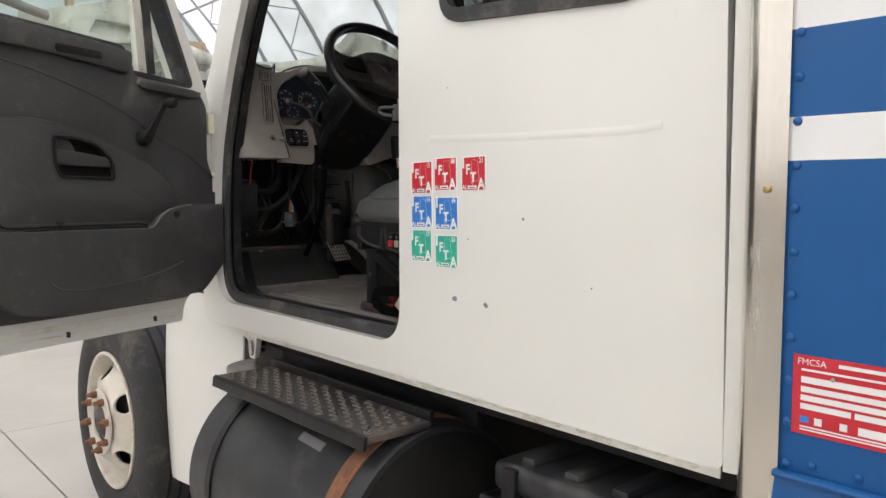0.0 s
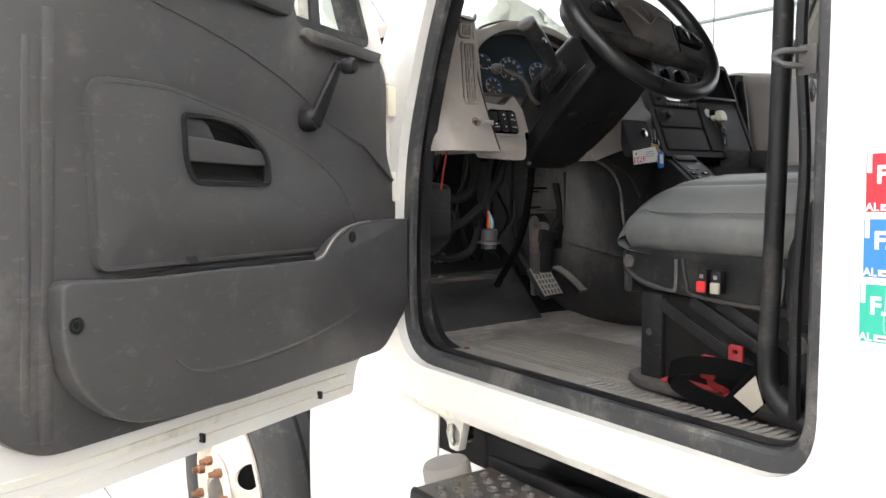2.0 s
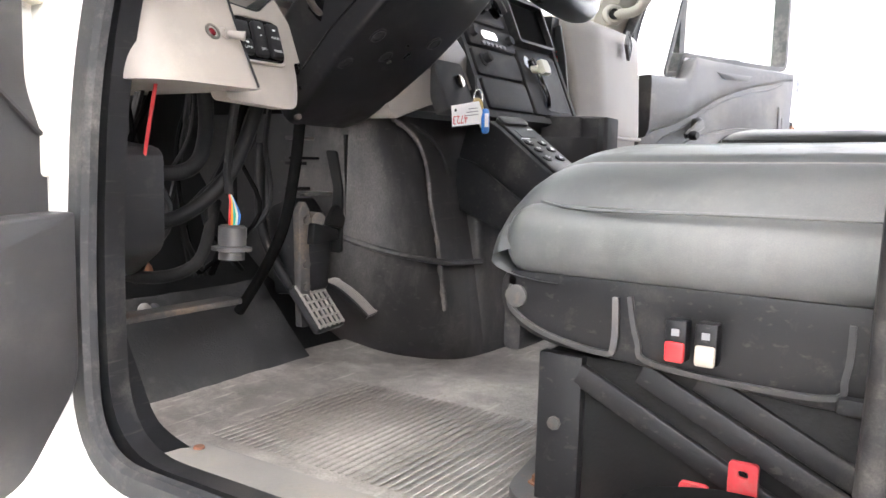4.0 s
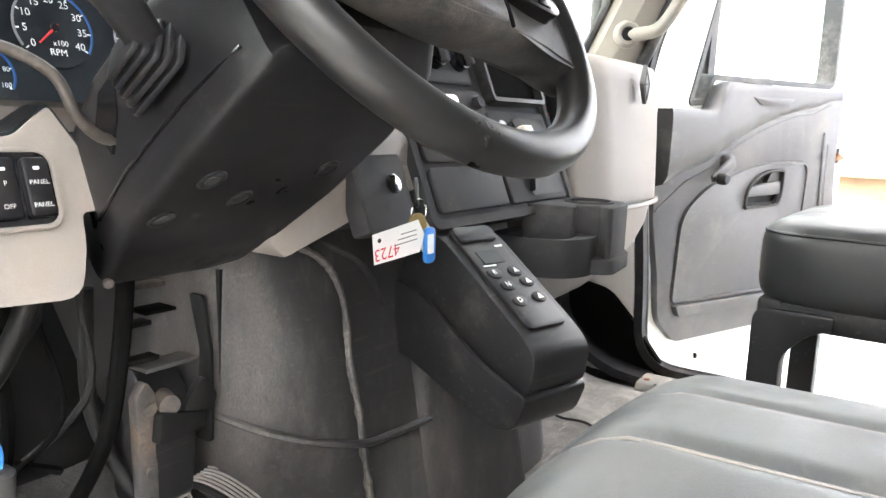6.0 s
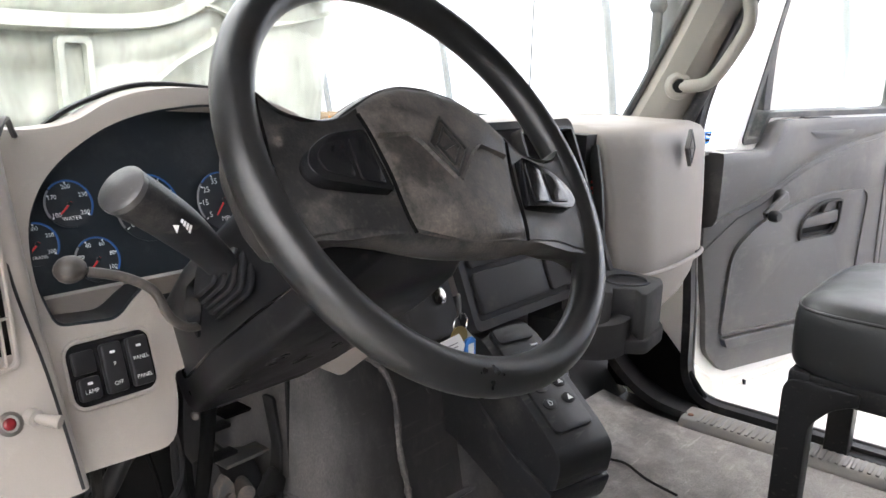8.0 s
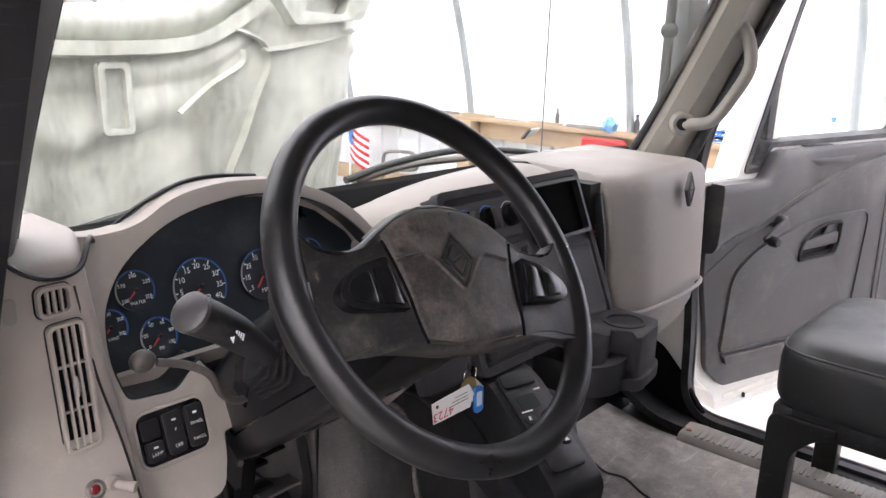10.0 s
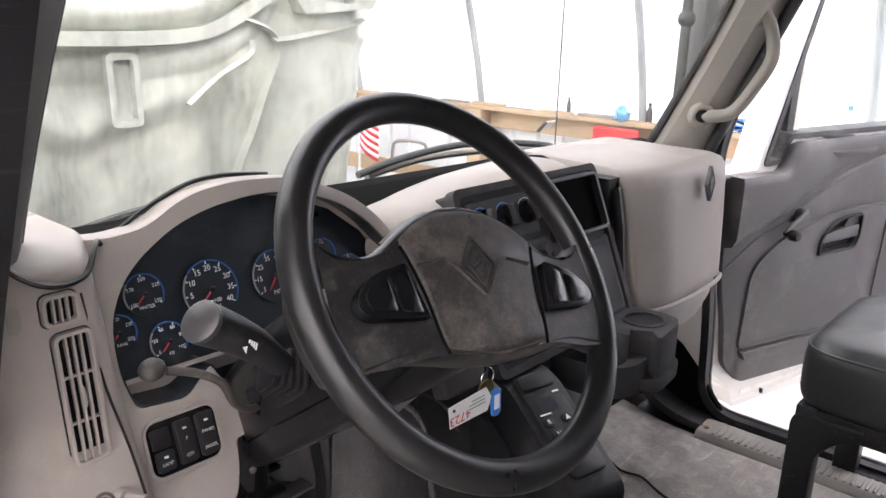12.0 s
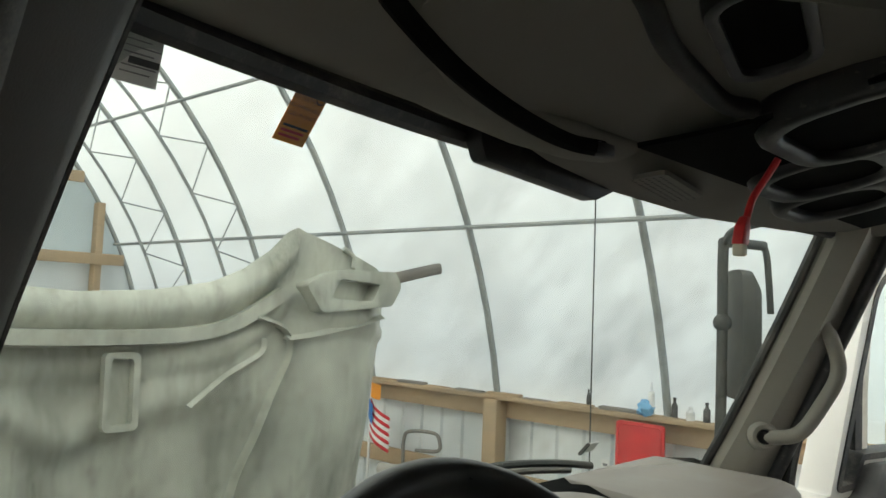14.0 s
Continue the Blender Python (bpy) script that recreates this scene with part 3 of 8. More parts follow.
# red notice on the box
notice = thing("notice_plate", "red and white registration notice stuck on the blue box side", "notice", (BX, -1.09, 1.10))
NM = axes((BX - 0.002, -0.99, 1.21), (0, -1, 0.0), (0, 0, 1))
part("plate", moved(box((0, -0.112, -0.0015), (0.22, 0.0, 0.0), 0.0), NM), red_print, notice)
lettering("FMCSA", 0.013, NM @ Matrix.Translation((0.026, -0.0095, 0)), white_print, notice)
for i, (x0, x1, y0, y1) in enumerate(((0.062, 0.21, 0.006, 0.011), (0.012, 0.21, 0.019, 0.022), (0.012, 0.21, 0.030, 0.039), (0.012, 0.21, 0.044, 0.052), (0.012, 0.21, 0.056, 0.064),
                                   (0.012, 0.08, 0.068, 0.076), (0.085, 0.21, 0.068, 0.076), (0.012, 0.024, 0.086, 0.095), (0.032, 0.042, 0.086, 0.096), (0.066, 0.076, 0.086, 0.096), (0.09, 0.21, 0.086, 0.097), (0.012, 0.19, 0.100, 0.102), (0.012, 0.17, 0.104, 0.106))):
    part("bar", moved(box((x0, -y1, 0.0), (x1, -y0, 0.0006)), NM), blue_print if i == 7 else white_print, notice, smooth=False)
for x in (0.055, 0.15):
    part("screw", moved(lathe([(0.004, 0), (0.003, 0.002), (0, 0.002)], (x, -0.028 if x < 0.1 else -0.108, 0.0), (0, 0, 1), 8), NM), chrome, notice)

# ---- the cab's shell ----
cab = thing("truck_cab", "white steel truck cab with open doors, dusty and lightly chipped", "truck cab", (1.0, 0.2, 0.97))
LOW = [(0.05, 1.05), (1.09, 1.05), (1.10, 1.30)]
OPENINGS = (rounded(LOW + [(1.08, 1.55), (0.98, 1.83), (0.66, 2.42), (0.05, 2.44)], [0.10, 0.16, 0.10, 0.10, 0.12, 0.12, 0.08], 8),
            rounded(LOW + [(1.13, 1.60), (1.14, 1.83), (0.97, 2.40), (0.05, 2.44)], [0.10, 0.16, 0.10, 0.10, 0.10, 0.08, 0.08], 8))
SIDES = [rounded([(-0.83, 0.97), (1.20, 0.97), (1.24, 1.55), (1.22, 1.70), (top, 1.86), (top - 0.30, 2.52), (0.45, 2.66), (-0.80, 2.66)], [0.02, 0.06, 0.05, 0.03, 0.03, 0.15, 0.1, 0.1], 5) for top in (1.10, 1.22)]
REARWIN = rounded([(-0.125, 1.825), (-0.66, 1.785), (-0.66, 2.30), (-0.125, 2.33)], 0.055, 6)
for side in (0, 1):
    OPENING = OPENINGS[side]
    bm = plate(SIDES[side], [OPENING, REARWIN], "x", 0.0, 0.055)
    if side:
        mirrored(bm)
    part("side_panel", bm, white_paint, cab, "white painted side with the door opening")
    # rubber seal round the opening
    line = [Vector((0.028, y, z)) for y, z in OPENING]
    bm = sweep(line, [(0.020, -0.030), (0.020, 0.022), (0.012, 0.034), (0.002, 0.033), (-0.004, 0.026), (-0.004, -0.030)], closed=True)
    part("door_seal", mirrored(bm) if side else bm, seal_rubber, cab, "thick black rubber door seal")
    inner = [Vector((0.066, 0.575 + (y - 0.575) * 0.955, 1.75 + (z - 1.75) * 0.968)) for y, z in OPENING]
    bm = sweep(inner, [(0.014, -0.012), (0.014, 0.010), (-0.014, 0.010), (-0.014, -0.012)], closed=True)
    part("inner_seal", mirrored(bm) if side else bm, black_plastic, cab)
    win = [Vector((-0.004, y, z)) for y, z in REARWIN]
    bm = sweep(win, [(0.010, -0.016), (0.010, 0.014), (-0.006, 0.014), (-0.010, -0.016)], closed=True)
    part("window_seal", mirrored(bm) if side else bm, seal_rubber, cab, "black rubber round the side window")
    bm = prism(REARWIN, "x", 0.012, 0.017)
    sw = part("side_window", mirrored(bm) if side else bm, tinted, cab, "dark side window")
    sw.visible_shadow = False
    # rear corner rolling round to the back wall
    bm = sheet(lambda u, v: (0.0 + 0.06 * (1 - math.cos(u * math.pi / 2)), -0.83 - 0.06 * math.sin(u * math.pi / 2), 0.97 + v * 1.6), 8, 2, 0.004)
    part("rear_corner", mirrored(bm) if side else bm, white_paint, cab)
    # sill step edge and bottom flange
    bm = prism(rounded([(0.004, 1.02), (0.002, 0.985), (0.012, 0.966), (0.055, 0.966), (0.055, 1.05), (0.02, 1.05)], 0.006), "y", 0.10, 1.06)
    part("sill_lip", mirrored(bm) if side else bm, jamb_paint, cab)
    bm = box((0.010, -0.82, 0.952), (0.013, 1.02, 0.975))
    part("bottom_flange", mirrored(bm) if side else bm, jamb_paint, cab, "thin welded flange with dimples")
    if not side:
        for line in (((-0.150, 1.800), (-0.165, 1.765), (-0.200, 1.746), (-0.33, 1.734), (-0.48, 1.722), (-0.62, 1.720), (-0.72, 1.735)), ((-0.070, 1.556), (-0.20, 1.551), (-0.40, 1.547), (-0.62, 1.546), (-0.70, 1.552))):
            bm = sweep(curve([Vector((0.0, y, z)) for y, z in line], 6), [(-0.0005, -0.012), (0.0008, -0.004), (0.0010, 0.003), (-0.0005, 0.011)])
            part("pressed_line", bm, white_paint, cab, "faint pressed line in the panel", sharp=80)
        dimple = None
        for i in range(15):
            if dimple is None:
                ob = part("dimple", ball((0, 0, 0), 0.008, 8, (0.3, 1.6, 0.7)), jamb_paint, cab)
                dimple = ob.data
            else:
                ob = hang(new("dimple", dimple), cab)
            ob.location = (0.010, 0.10 - 0.062 * i, 0.963)
        for y, z, r in ((-0.157, 1.189, 0.008), (-0.259, 1.185, 0.007), (-0.370, 1.377, 0.004), (-0.130, 1.668, 0.002), (-0.55, 1.25, 0.002), (-0.201, 1.327, 0.0022)):
            bm = prism([(y + r * random.uniform(0.6, 1.2) * math.cos(a), z + r * random.uniform(0.5, 1.1) * math.sin(a)) for a in [i * 0.7 for i in range(9)]], "x", -0.0008, 0.002)
            part("paint_chip", bm, grey_print, cab, smooth=False)
    # windscreen pillar
    def pillar_ring(k):
        z = 1.74 + k * 0.68
        if side:
            yi, yo, xi, xo = 1.275 - 0.53 * (z - 1.81), 1.145 - 0.44 * (z - 1.81), 0.15 + 0.075 * max(0.0, z - 1.90) + 0.25 * max(0.0, z - 1.90) ** 2, 0.085
        else:
            d = z - 1.88
            yi, yo, xi, xo = 1.155 - 0.40 * d - 0.35 * d * d, 1.03 - 0.50 * d - 0.2 * d * d, 0.180 + 0.065 * d, 0.085
        if side:
            return [Vector(p) for p in ((xi, yi, z), (xi + 0.012, yi - 0.035, z), (xi - 0.004, yi - 0.085, z), (xo + 0.025, yo + 0.015, z), (xo, yo, z), (xo - 0.030, yo + 0.012, z), (xo - 0.030, yo + 0.05, z), (xi - 0.08, yi, z), (xi - 0.03, yi + 0.012, z))]
        return [Vector(p) for p in ((xi, yi, z), (xi - 0.004, yi - 0.020, z), (xi - 0.024, yi - 0.062, z), (xo + 0.025, yo + 0.015, z), (xo, yo, z), (xo - 0.030, yo + 0.012, z), (xo - 0.030, yo + 0.05, z), (xi - 0.08, yi, z), (xi - 0.03, yi + 0.012, z))]
    bm = loft([pillar_ring(k / 8) for k in range(9)])
    # same trim both sides; the driver's copy is coloured darker for its shade
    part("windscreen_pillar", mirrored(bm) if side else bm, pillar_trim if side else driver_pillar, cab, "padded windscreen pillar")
    bm = sweep([pillar_ring(k / 8)[0] + Vector((0.004, 0.004, 0)) for k in range(9)], circle(0.011 if side else 0.004, 8))
    part("pillar_rubber", mirrored(bm) if side else bm, seal_rubber, cab)
    bm = sweep([pillar_ring(k / 8)[4] + Vector((0.0 if side else 0.012, -0.012 if side else 0.008, 0)) for k in range(9)], circle(0.016 if side else 0.026, 10))
    part("pillar_rubber", mirrored(bm) if side else bm, seal_rubber, cab)
    # cab cowl and splash panel behind the front wheel
    def splash(u, v):
        y = 0.965 + (0.55 + 0.06 * v) * u
        z = 1.06 - v * (0.72 + 0.05 * u)
        return (0.040 - 0.050 * math.sin(min(1.0, u * 1.25) * math.pi / 2) - 0.015 * math.sin(v * math.pi) + 0.02 * max(0.0, u - 0.9) * 10 * v, y, z)
    bm = sheet(splash, 12, 12, 0.006)
    part("splash_panel", mirrored(bm) if side else bm, white_paint, cab, "white splash panel behind the front wheel")
    bm = prism(rounded([(1.02, 0.95), (1.24, 0.95), (1.26, 1.55), (1.22, 1.80), (1.10, 1.72), (1.12, 1.2)], 0.03), "x", 0.02, 0.05)
    part("hinge_pillar", mirrored(bm) if side else bm, jamb_paint, cab)
part("roof", sheet(lambda u, v: (0.0 + 2.0 * u, -0.85 + 1.72 * v, 2.62 + 0.06 * math.sin(u * math.pi) + 0.03 * math.sin(v * math.pi)), 12, 8, 0.02), white_paint, cab)
part("back_wall", box((0.02, -0.86, 0.97), (1.98, -0.82, 2.66)), grey_panel, cab, "dark trimmed back wall")
part("floor_pan", box((0.03, -0.84, 0.985), (1.97, 1.32, 1.035)), under_black, cab)
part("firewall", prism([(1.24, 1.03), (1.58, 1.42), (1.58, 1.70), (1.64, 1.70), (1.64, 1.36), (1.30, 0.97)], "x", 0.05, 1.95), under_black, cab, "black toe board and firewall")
part("cowl", prism(rounded([(1.50, 1.66), (1.50, 1.765), (1.62, 1.74), (1.74, 1.67), (1.74, 1.60), (1.58, 1.60)], 0.02), "x", 0.06, 1.94), black_plastic, cab, "black cowl below the windscreen")


def screen(u, v):
    """The windscreen: u across, v up; bowed back at the sides."""
    x = 0.14 + 1.72 * u + (0.10 * v * (1 - 2 * u)) * 0.6
    k = ((u - 0.5) * 2) ** 2
    return (x, 1.49 - 0.40 * v - (0.20 - 0.06 * v) * k, 1.785 + 0.60 * v - 0.02 * k * v)


wind = single("window_1", sheet(screen, 20, 12), wind_pane, "dusty raked windscreen", "windscreen", kind="structure")
part("windscreen_rubber", sweep([Vector(screen(i / 24, 0.0)) for i in range(25)], circle(0.014, 8)), seal_rubber, wind)
part("windscreen_rubber", sweep([Vector(screen(i / 24, 1.0)) for i in range(25)], circle(0.014, 8)), seal_rubber, wind)

# ---- doors ----
PANEL = rounded([(0.955, 1.100), (0.616, 1.088), (0.160, 1.080), (0.012, 1.168), (0.004, 1.30), (0.006, 1.455), (0.046, 1.53), (0.046, 1.715), (0.085, 1.762), (0.372, 1.773), (0.394, 1.842), (0.60, 1.852), (0.862, 1.858), (1.032, 1.862), (1.030, 1.80), (1.016, 1.755), (1.010, 1.64), (1.016, 1.54), (1.037, 1.43), (1.048, 1.30), (1.047, 1.217), (1.019, 1.146)],
                [0.07, 0.03, 0.02, 0.03, 0.02, 0.02, 0.02, 0.02, 0.02, 0.015, 0.02, 0.02, 0.02, 0.02, 0.03, 0.04, 0.05, 0.05, 0.05, 0.05, 0.03, 0.05], 4)
SHELL = rounded([(1.13, 1.025), (0.17, 1.00), (0.155, 1.06), (-0.03, 1.20), (-0.035, 1.62), (0.03, 1.79), (0.33, 2.36), (0.40, 2.42), (1.06, 2.42), (1.075, 1.85), (1.10, 1.60)],
                [0.02, 0.01, 0.02, 0.04, 0.05, 0.03, 0.05, 0.05, 0.08, 0.02, 0.05], 4)
GLASS = rounded([(0.095, 1.778), (0.378, 1.788), (0.402, 1.856), (0.98, 1.872), (0.98, 2.34), (0.42, 2.34), (0.335, 2.28)], [0.02, 0.012, 0.012, 0.04, 0.06, 0.05, 0.05], 5)
PANEL_R = rounded([(0.955, 1.100), (0.616, 1.088), (0.160, 1.095), (0.075, 1.168), (0.055, 1.30), (0.015, 1.455), (0.010, 1.53), (0.004, 1.735), (0.215, 1.742), (0.268, 1.822), (0.60, 1.828), (0.862, 1.832), (1.020, 1.834), (1.020, 1.80), (1.016, 1.755), (1.010, 1.64), (1.016, 1.54), (1.037, 1.43), (1.048, 1.30), (1.047, 1.217), (1.019, 1.146)],
                  [0.07, 0.03, 0.02, 0.03, 0.02, 0.02, 0.02, 0.01, 0.02, 0.02, 0.02, 0.02, 0.02, 0.03, 0.04, 0.05, 0.05, 0.05, 0.05, 0.03, 0.05], 4)
SHELL_R = rounded([(1.13, 1.025), (0.17, 1.00), (0.155, 1.06), (-0.03, 1.20), (-0.035, 1.62), (-0.025, 1.745), (0.135, 1.752), (0.32, 2.36), (0.40, 2.42), (1.06, 2.42), (1.075, 1.85), (1.10, 1.60)],
                  [0.02, 0.01, 0.02, 0.04, 0.05, 0.01, 0.01, 0.05, 0.05, 0.08, 0.02, 0.05], 4)
GLASS_R = rounded([(0.165, 1.765), (0.228, 1.770), (0.268, 1.840), (0.98, 1.850), (0.98, 2.34), (0.42, 2.34), (0.335, 2.28)], [0.012, 0.012, 0.012, 0.04, 0.06, 0.05, 0.05], 5)
FIELD = rounded([(0.856, 1.345), (0.861, 1.616), (0.715, 1.617), (0.513, 1.578), (0.345, 1.525), (0.245, 1.466), (0.192, 1.395), (0.182, 1.335)], [0.02, 0.04, 0.05, 0.05, 0.05, 0.05, 0.04, 0.02], 5)
FIELD_R = rounded([(0.790, 1.20), (0.815, 1.60), (0.60, 1.600), (0.43, 1.578), (0.25, 1.532), (0.14, 1.46), (0.125, 1.215)], [0.02, 0.04, 0.04, 0.05, 0.05, 0.05, 0.02], 5)
RECESS = rounded([(0.668, 1.470), (0.479, 1.466), (0.482, 1.520), (0.548, 1.567), (0.610, 1.578), (0.687, 1.578), (0.684, 1.505)], [0.025, 0.012, 0.035, 0.04, 0.03, 0.012, 0.02], 5)
UPPER_LOW = ((0.0, 1.540), (0.06, 1.565), (0.15, 1.585), (0.21, 1.600), (0.33, 1.640), (0.456, 1.694), (0.565, 1.726), (0.73, 1.762), (0.837, 1.778), (0.93, 1.800), (1.10, 1.815))
POCKET = rounded([(0.934, 1.336), (0.905, 1.337), (0.81, 1.329), (0.61, 1.326), (0.350, 1.319), (0.312, 1.350), (0.247, 1.377), (0.19, 1.384), (0.075, 1.386), (0.008, 1.386), (0.008, 1.18), (0.12, 1.094), (0.60, 1.096), (0.834, 1.115), (0.915, 1.185), (0.938, 1.25)], [0.012, 0.01, 0.01, 0.02, 0.012, 0.03, 0.03, 0.03, 0.02, 0.006, 0.03, 0.03, 0.05, 0.06, 0.05, 0.04], 4)


def truck_door(name, m, label, dark, outside):
    """A cab door built flat: x from the hinge, y up, z towards the inside; m stands it in its place."""
    d = thing(name, label, "truck door", m.translation)
    field = FIELD if outside else FIELD_R
    off = 0.0 if outside else -0.028
    hole = [(x + off, z) for x, z in RECESS]
    outline, shell, light = (PANEL, SHELL, GLASS) if outside else (PANEL_R, SHELL_R, GLASS_R)

    def put(nm, bm, material, parent=None, lab="", **k):
        return part(nm, moved(bm, m), material, parent or d, lab, **k)

    put("door_shell", plate(shell, [light], "z", -0.095, -0.004), white_paint, None, "white painted steel shell")
    ridge = curve([Vector((x, z, -0.010)) for x, z in ((0.20, 1.045), (0.6, 1.058), (1.0, 1.072), (1.085, 1.12), (1.075, 1.4), (1.05, 1.60), (1.045, 1.8))], 6)
    put("shell_ridge", sweep(ridge, [(-0.012, 0.0), (-0.006, 0.008), (0.006, 0.008), (0.012, 0.0)]), jamb_paint)
    seal = curve([Vector((x, z, -0.008)) for x, z in ((0.17, 1.02), (0.6, 1.035), (1.06, 1.047))], 4)
    put("bottom_seam", sweep(seal, [(-0.004, 0), (-0.002, 0.006), (0.002, 0.006), (0.004, 0)]), jamb_paint)
    panel = put("inner_panel", bevelled(plate(outline, [hole], "z", -0.004, 0.016), 0.004, 2, 60), dark, None, "moulded grey plastic inner panel")
    # sill pad along the window, with its grip hollow
    cap = rounded([(0.396, 1.842), (0.60, 1.853), (0.862, 1.860), (1.028, 1.862), (1.010, 1.790), (0.80, 1.800), (0.60, 1.790), (0.41, 1.778)], 0.018, 4)
    if outside:
        put("sill_pad", bevelled(prism(cap, "z", 0.012, 0.034), 0.008), dark, panel)
    put("grip_hollow", bevelled(prism(rrect(0.60, 1.812, 0.16, 0.022, 0.01) if outside else rounded([(0.42, 1.793), (0.66, 1.797), (0.63, 1.776), (0.47, 1.772)], 0.008, 4), "z", 0.0335, 0.0365), 0.001), black_plastic if outside else dark, panel)
    if outside:
        low = rounded([(0.085, 1.757), (0.362, 1.768), (0.372, 1.752), (0.35, 1.742), (0.10, 1.735)], 0.008, 4)
        put("corner_pad", bevelled(prism(low, "z", 0.012, 0.030), 0.006), dark, panel)
    else:
        def upper(u, v):
            """The swollen upper part of the panel: u from the hinge back, v from the crease up and over."""
            x = 1.005 * u
            s = min(1.0, max(0.0, (x - 0.205) / 0.075))
            top = 1.746 + 0.080 * s * s * (3 - 2 * s) + 0.010 * x
            h = 0.020 + 0.030 / (1 + math.exp((x - 0.34) * 16)) + 0.014 * (1 - x)
            low = next(a[1] + (b[1] - a[1]) * (x - a[0]) / (b[0] - a[0]) for a, b in zip(UPPER_LOW, UPPER_LOW[1:]) if x <= b[0])
            k, g = ((0.0, 0.014), (0.05, 0.30), (0.16, 0.80), (0.35, 0.97), (0.60, 1.0), (0.85, 1.0), (0.95, 0.93), (1.0, 0.72), (1.0, 0.0), (0.98, -0.3))[round(v * 9)]
            g = g ** (0.30 + 0.70 * min(1.0, x / 0.45)) if g > 0.1 else g
            return (x, low + (top - low) * k, 0.014 + (h - 0.014) * g)

        side = [Vector(upper(0.0, k / 9)) for k in range(10)]
        put("upper_pad", sheet(upper, 50, 9), dark, panel, sharp=55)
        put("pad_end", prism([(p.y, p.z) for p in side[:9]] + [(side[0].y, 0.004)], "x", 0.0005, 0.003), dark, panel)
        put("lock_slot", box((0.41, 1.8305, 0.000), (0.55, 1.8345, 0.018), 0.002), black_plastic, panel)
        put("lower_ledge", bevelled(prism(rounded([(0.13, 1.205), (0.80, 1.19), (0.80, 1.165), (0.15, 1.172)], 0.01), "z", 0.012, 0.034), 0.008, 3), dark, panel)
    # raised field with a soft edge, and the long crease above it
    put("raised_field", bevelled(plate(field, [hole], "z", 0.012, 0.024 if outside else 0.0205), 0.006, 2, 60), dark, panel)
    put("field_bead", sweep([Vector((x, z, 0.018)) for x, z in field], [(-0.006, -0.004), (-0.003, 0.007), (0.003, 0.007), (0.006, -0.004)], closed=True), dark, panel)
    crease = curve([Vector((x, z, 0.0155)) for x, z in ((0.93, 1.79), (0.837, 1.762), (0.73, 1.746), (0.565, 1.710), (0.456, 1.676), (0.40, 1.655), (0.33, 1.622), (0.27, 1.592), (0.21, 1.572), (0.15, 1.552))], 5)
    put("crease", sweep(crease, [(-0.004, -0.002), (-0.002, 0.003), (0.002, 0.003), (0.004, -0.002)]), dark, panel)
    crease = curve([Vector((x, z, 0.0155)) for x, z in ((0.155, 1.556), (0.11, 1.530), (0.06, 1.500), (0.02, 1.476))], 5)
    put("crease", sweep(crease, [(-0.004, -0.002), (-0.002, 0.004), (0.002, 0.004), (0.004, -0.002)]), dark, panel)
    put("edge_groove", bevelled(prism([(0.935, 1.12), (0.955, 1.12), (0.925, 1.70), (0.905, 1.70)], "z", 0.010, 0.021), 0.004), dark, panel)
    put("edge_groove", bevelled(prism([(0.965, 1.16), (0.98, 1.17), (0.955, 1.66), (0.94, 1.66)], "z", 0.010, 0.018), 0.003), dark, panel)
    # map pocket
    if outside:
        pocket = put("map_pocket", bevelled(prism(POCKET, "z", 0.010, 0.050), 0.008, 3, 40), dark, None, "deep plastic map pocket")
        # pale strip along the lip: the edge highlight is put into its colour
        put("pocket_lip", sweep(curve([Vector((x, z, 0.046)) for x, z in ((0.372, 1.318), (0.345, 1.324), (0.315, 1.350), (0.275, 1.371), (0.235, 1.381), (0.17, 1.386))], 6), [(-0.007, -0.004), (-0.006, 0.001), (0.004, 0.006), (0.006, 0.002)], scale=[0.5 + 0.6 * math.sin(math.pi * min(1.0, i / 20)) for i in range(31)]), tread_rubber, pocket, "pocket lip with its highlight in a pale colour")
        put("pocket_hollow", bevelled(prism(rounded([(0.88, 1.328), (0.36, 1.313), (0.36, 1.328), (0.70, 1.336)], 0.006), "z", 0.022, 0.040), 0.002), black_plastic, pocket)
        put("pocket_crease", sweep(curve([Vector((x, z, 0.050)) for x, z in ((0.74, 1.195), (0.70, 1.170), (0.60, 1.160), (0.45, 1.165), (0.33, 1.180), (0.22, 1.205))], 5), [(-0.006, -0.003), (0, 0.003), (0.006, -0.003)]), dark, pocket)
        for x, z in ((0.917, 1.278), (0.246, 1.357)):
            put("screw_well", lathe([(0.012, 0.0), (0.012, 0.002), (0.008, 0.002), (0.008, -0.004), (0.0, -0.004)], (x, z, 0.050), (0, 0, 1), 14), black_plastic, pocket)
            put("screw", lathe([(0.0065, 0.0), (0.005, 0.003), (0.0, 0.0035)], (x, z, 0.047), (0, 0, 1), 10), black_plastic, pocket)
    # release handle in its hollow
    hollow = put("handle_hollow", prism(hole, "z", -0.0035, 0.001), under_black, None, "dark hollow behind the handle")
    put("hollow_wall", sweep([Vector((x, z, 0.010)) for x, z in hole], [(-0.012, -0.002), (0.012, -0.002), (0.012, 0.003), (-0.012, 0.003)], closed=True), under_black, hollow)
    put("hollow_rim", sweep([Vector((x, z, 0.024)) for x, z in hole], [(-0.005, -0.002), (-0.003, 0.005), (0.003, 0.005), (0.005, -0.002)], closed=True), black_plastic, hollow)
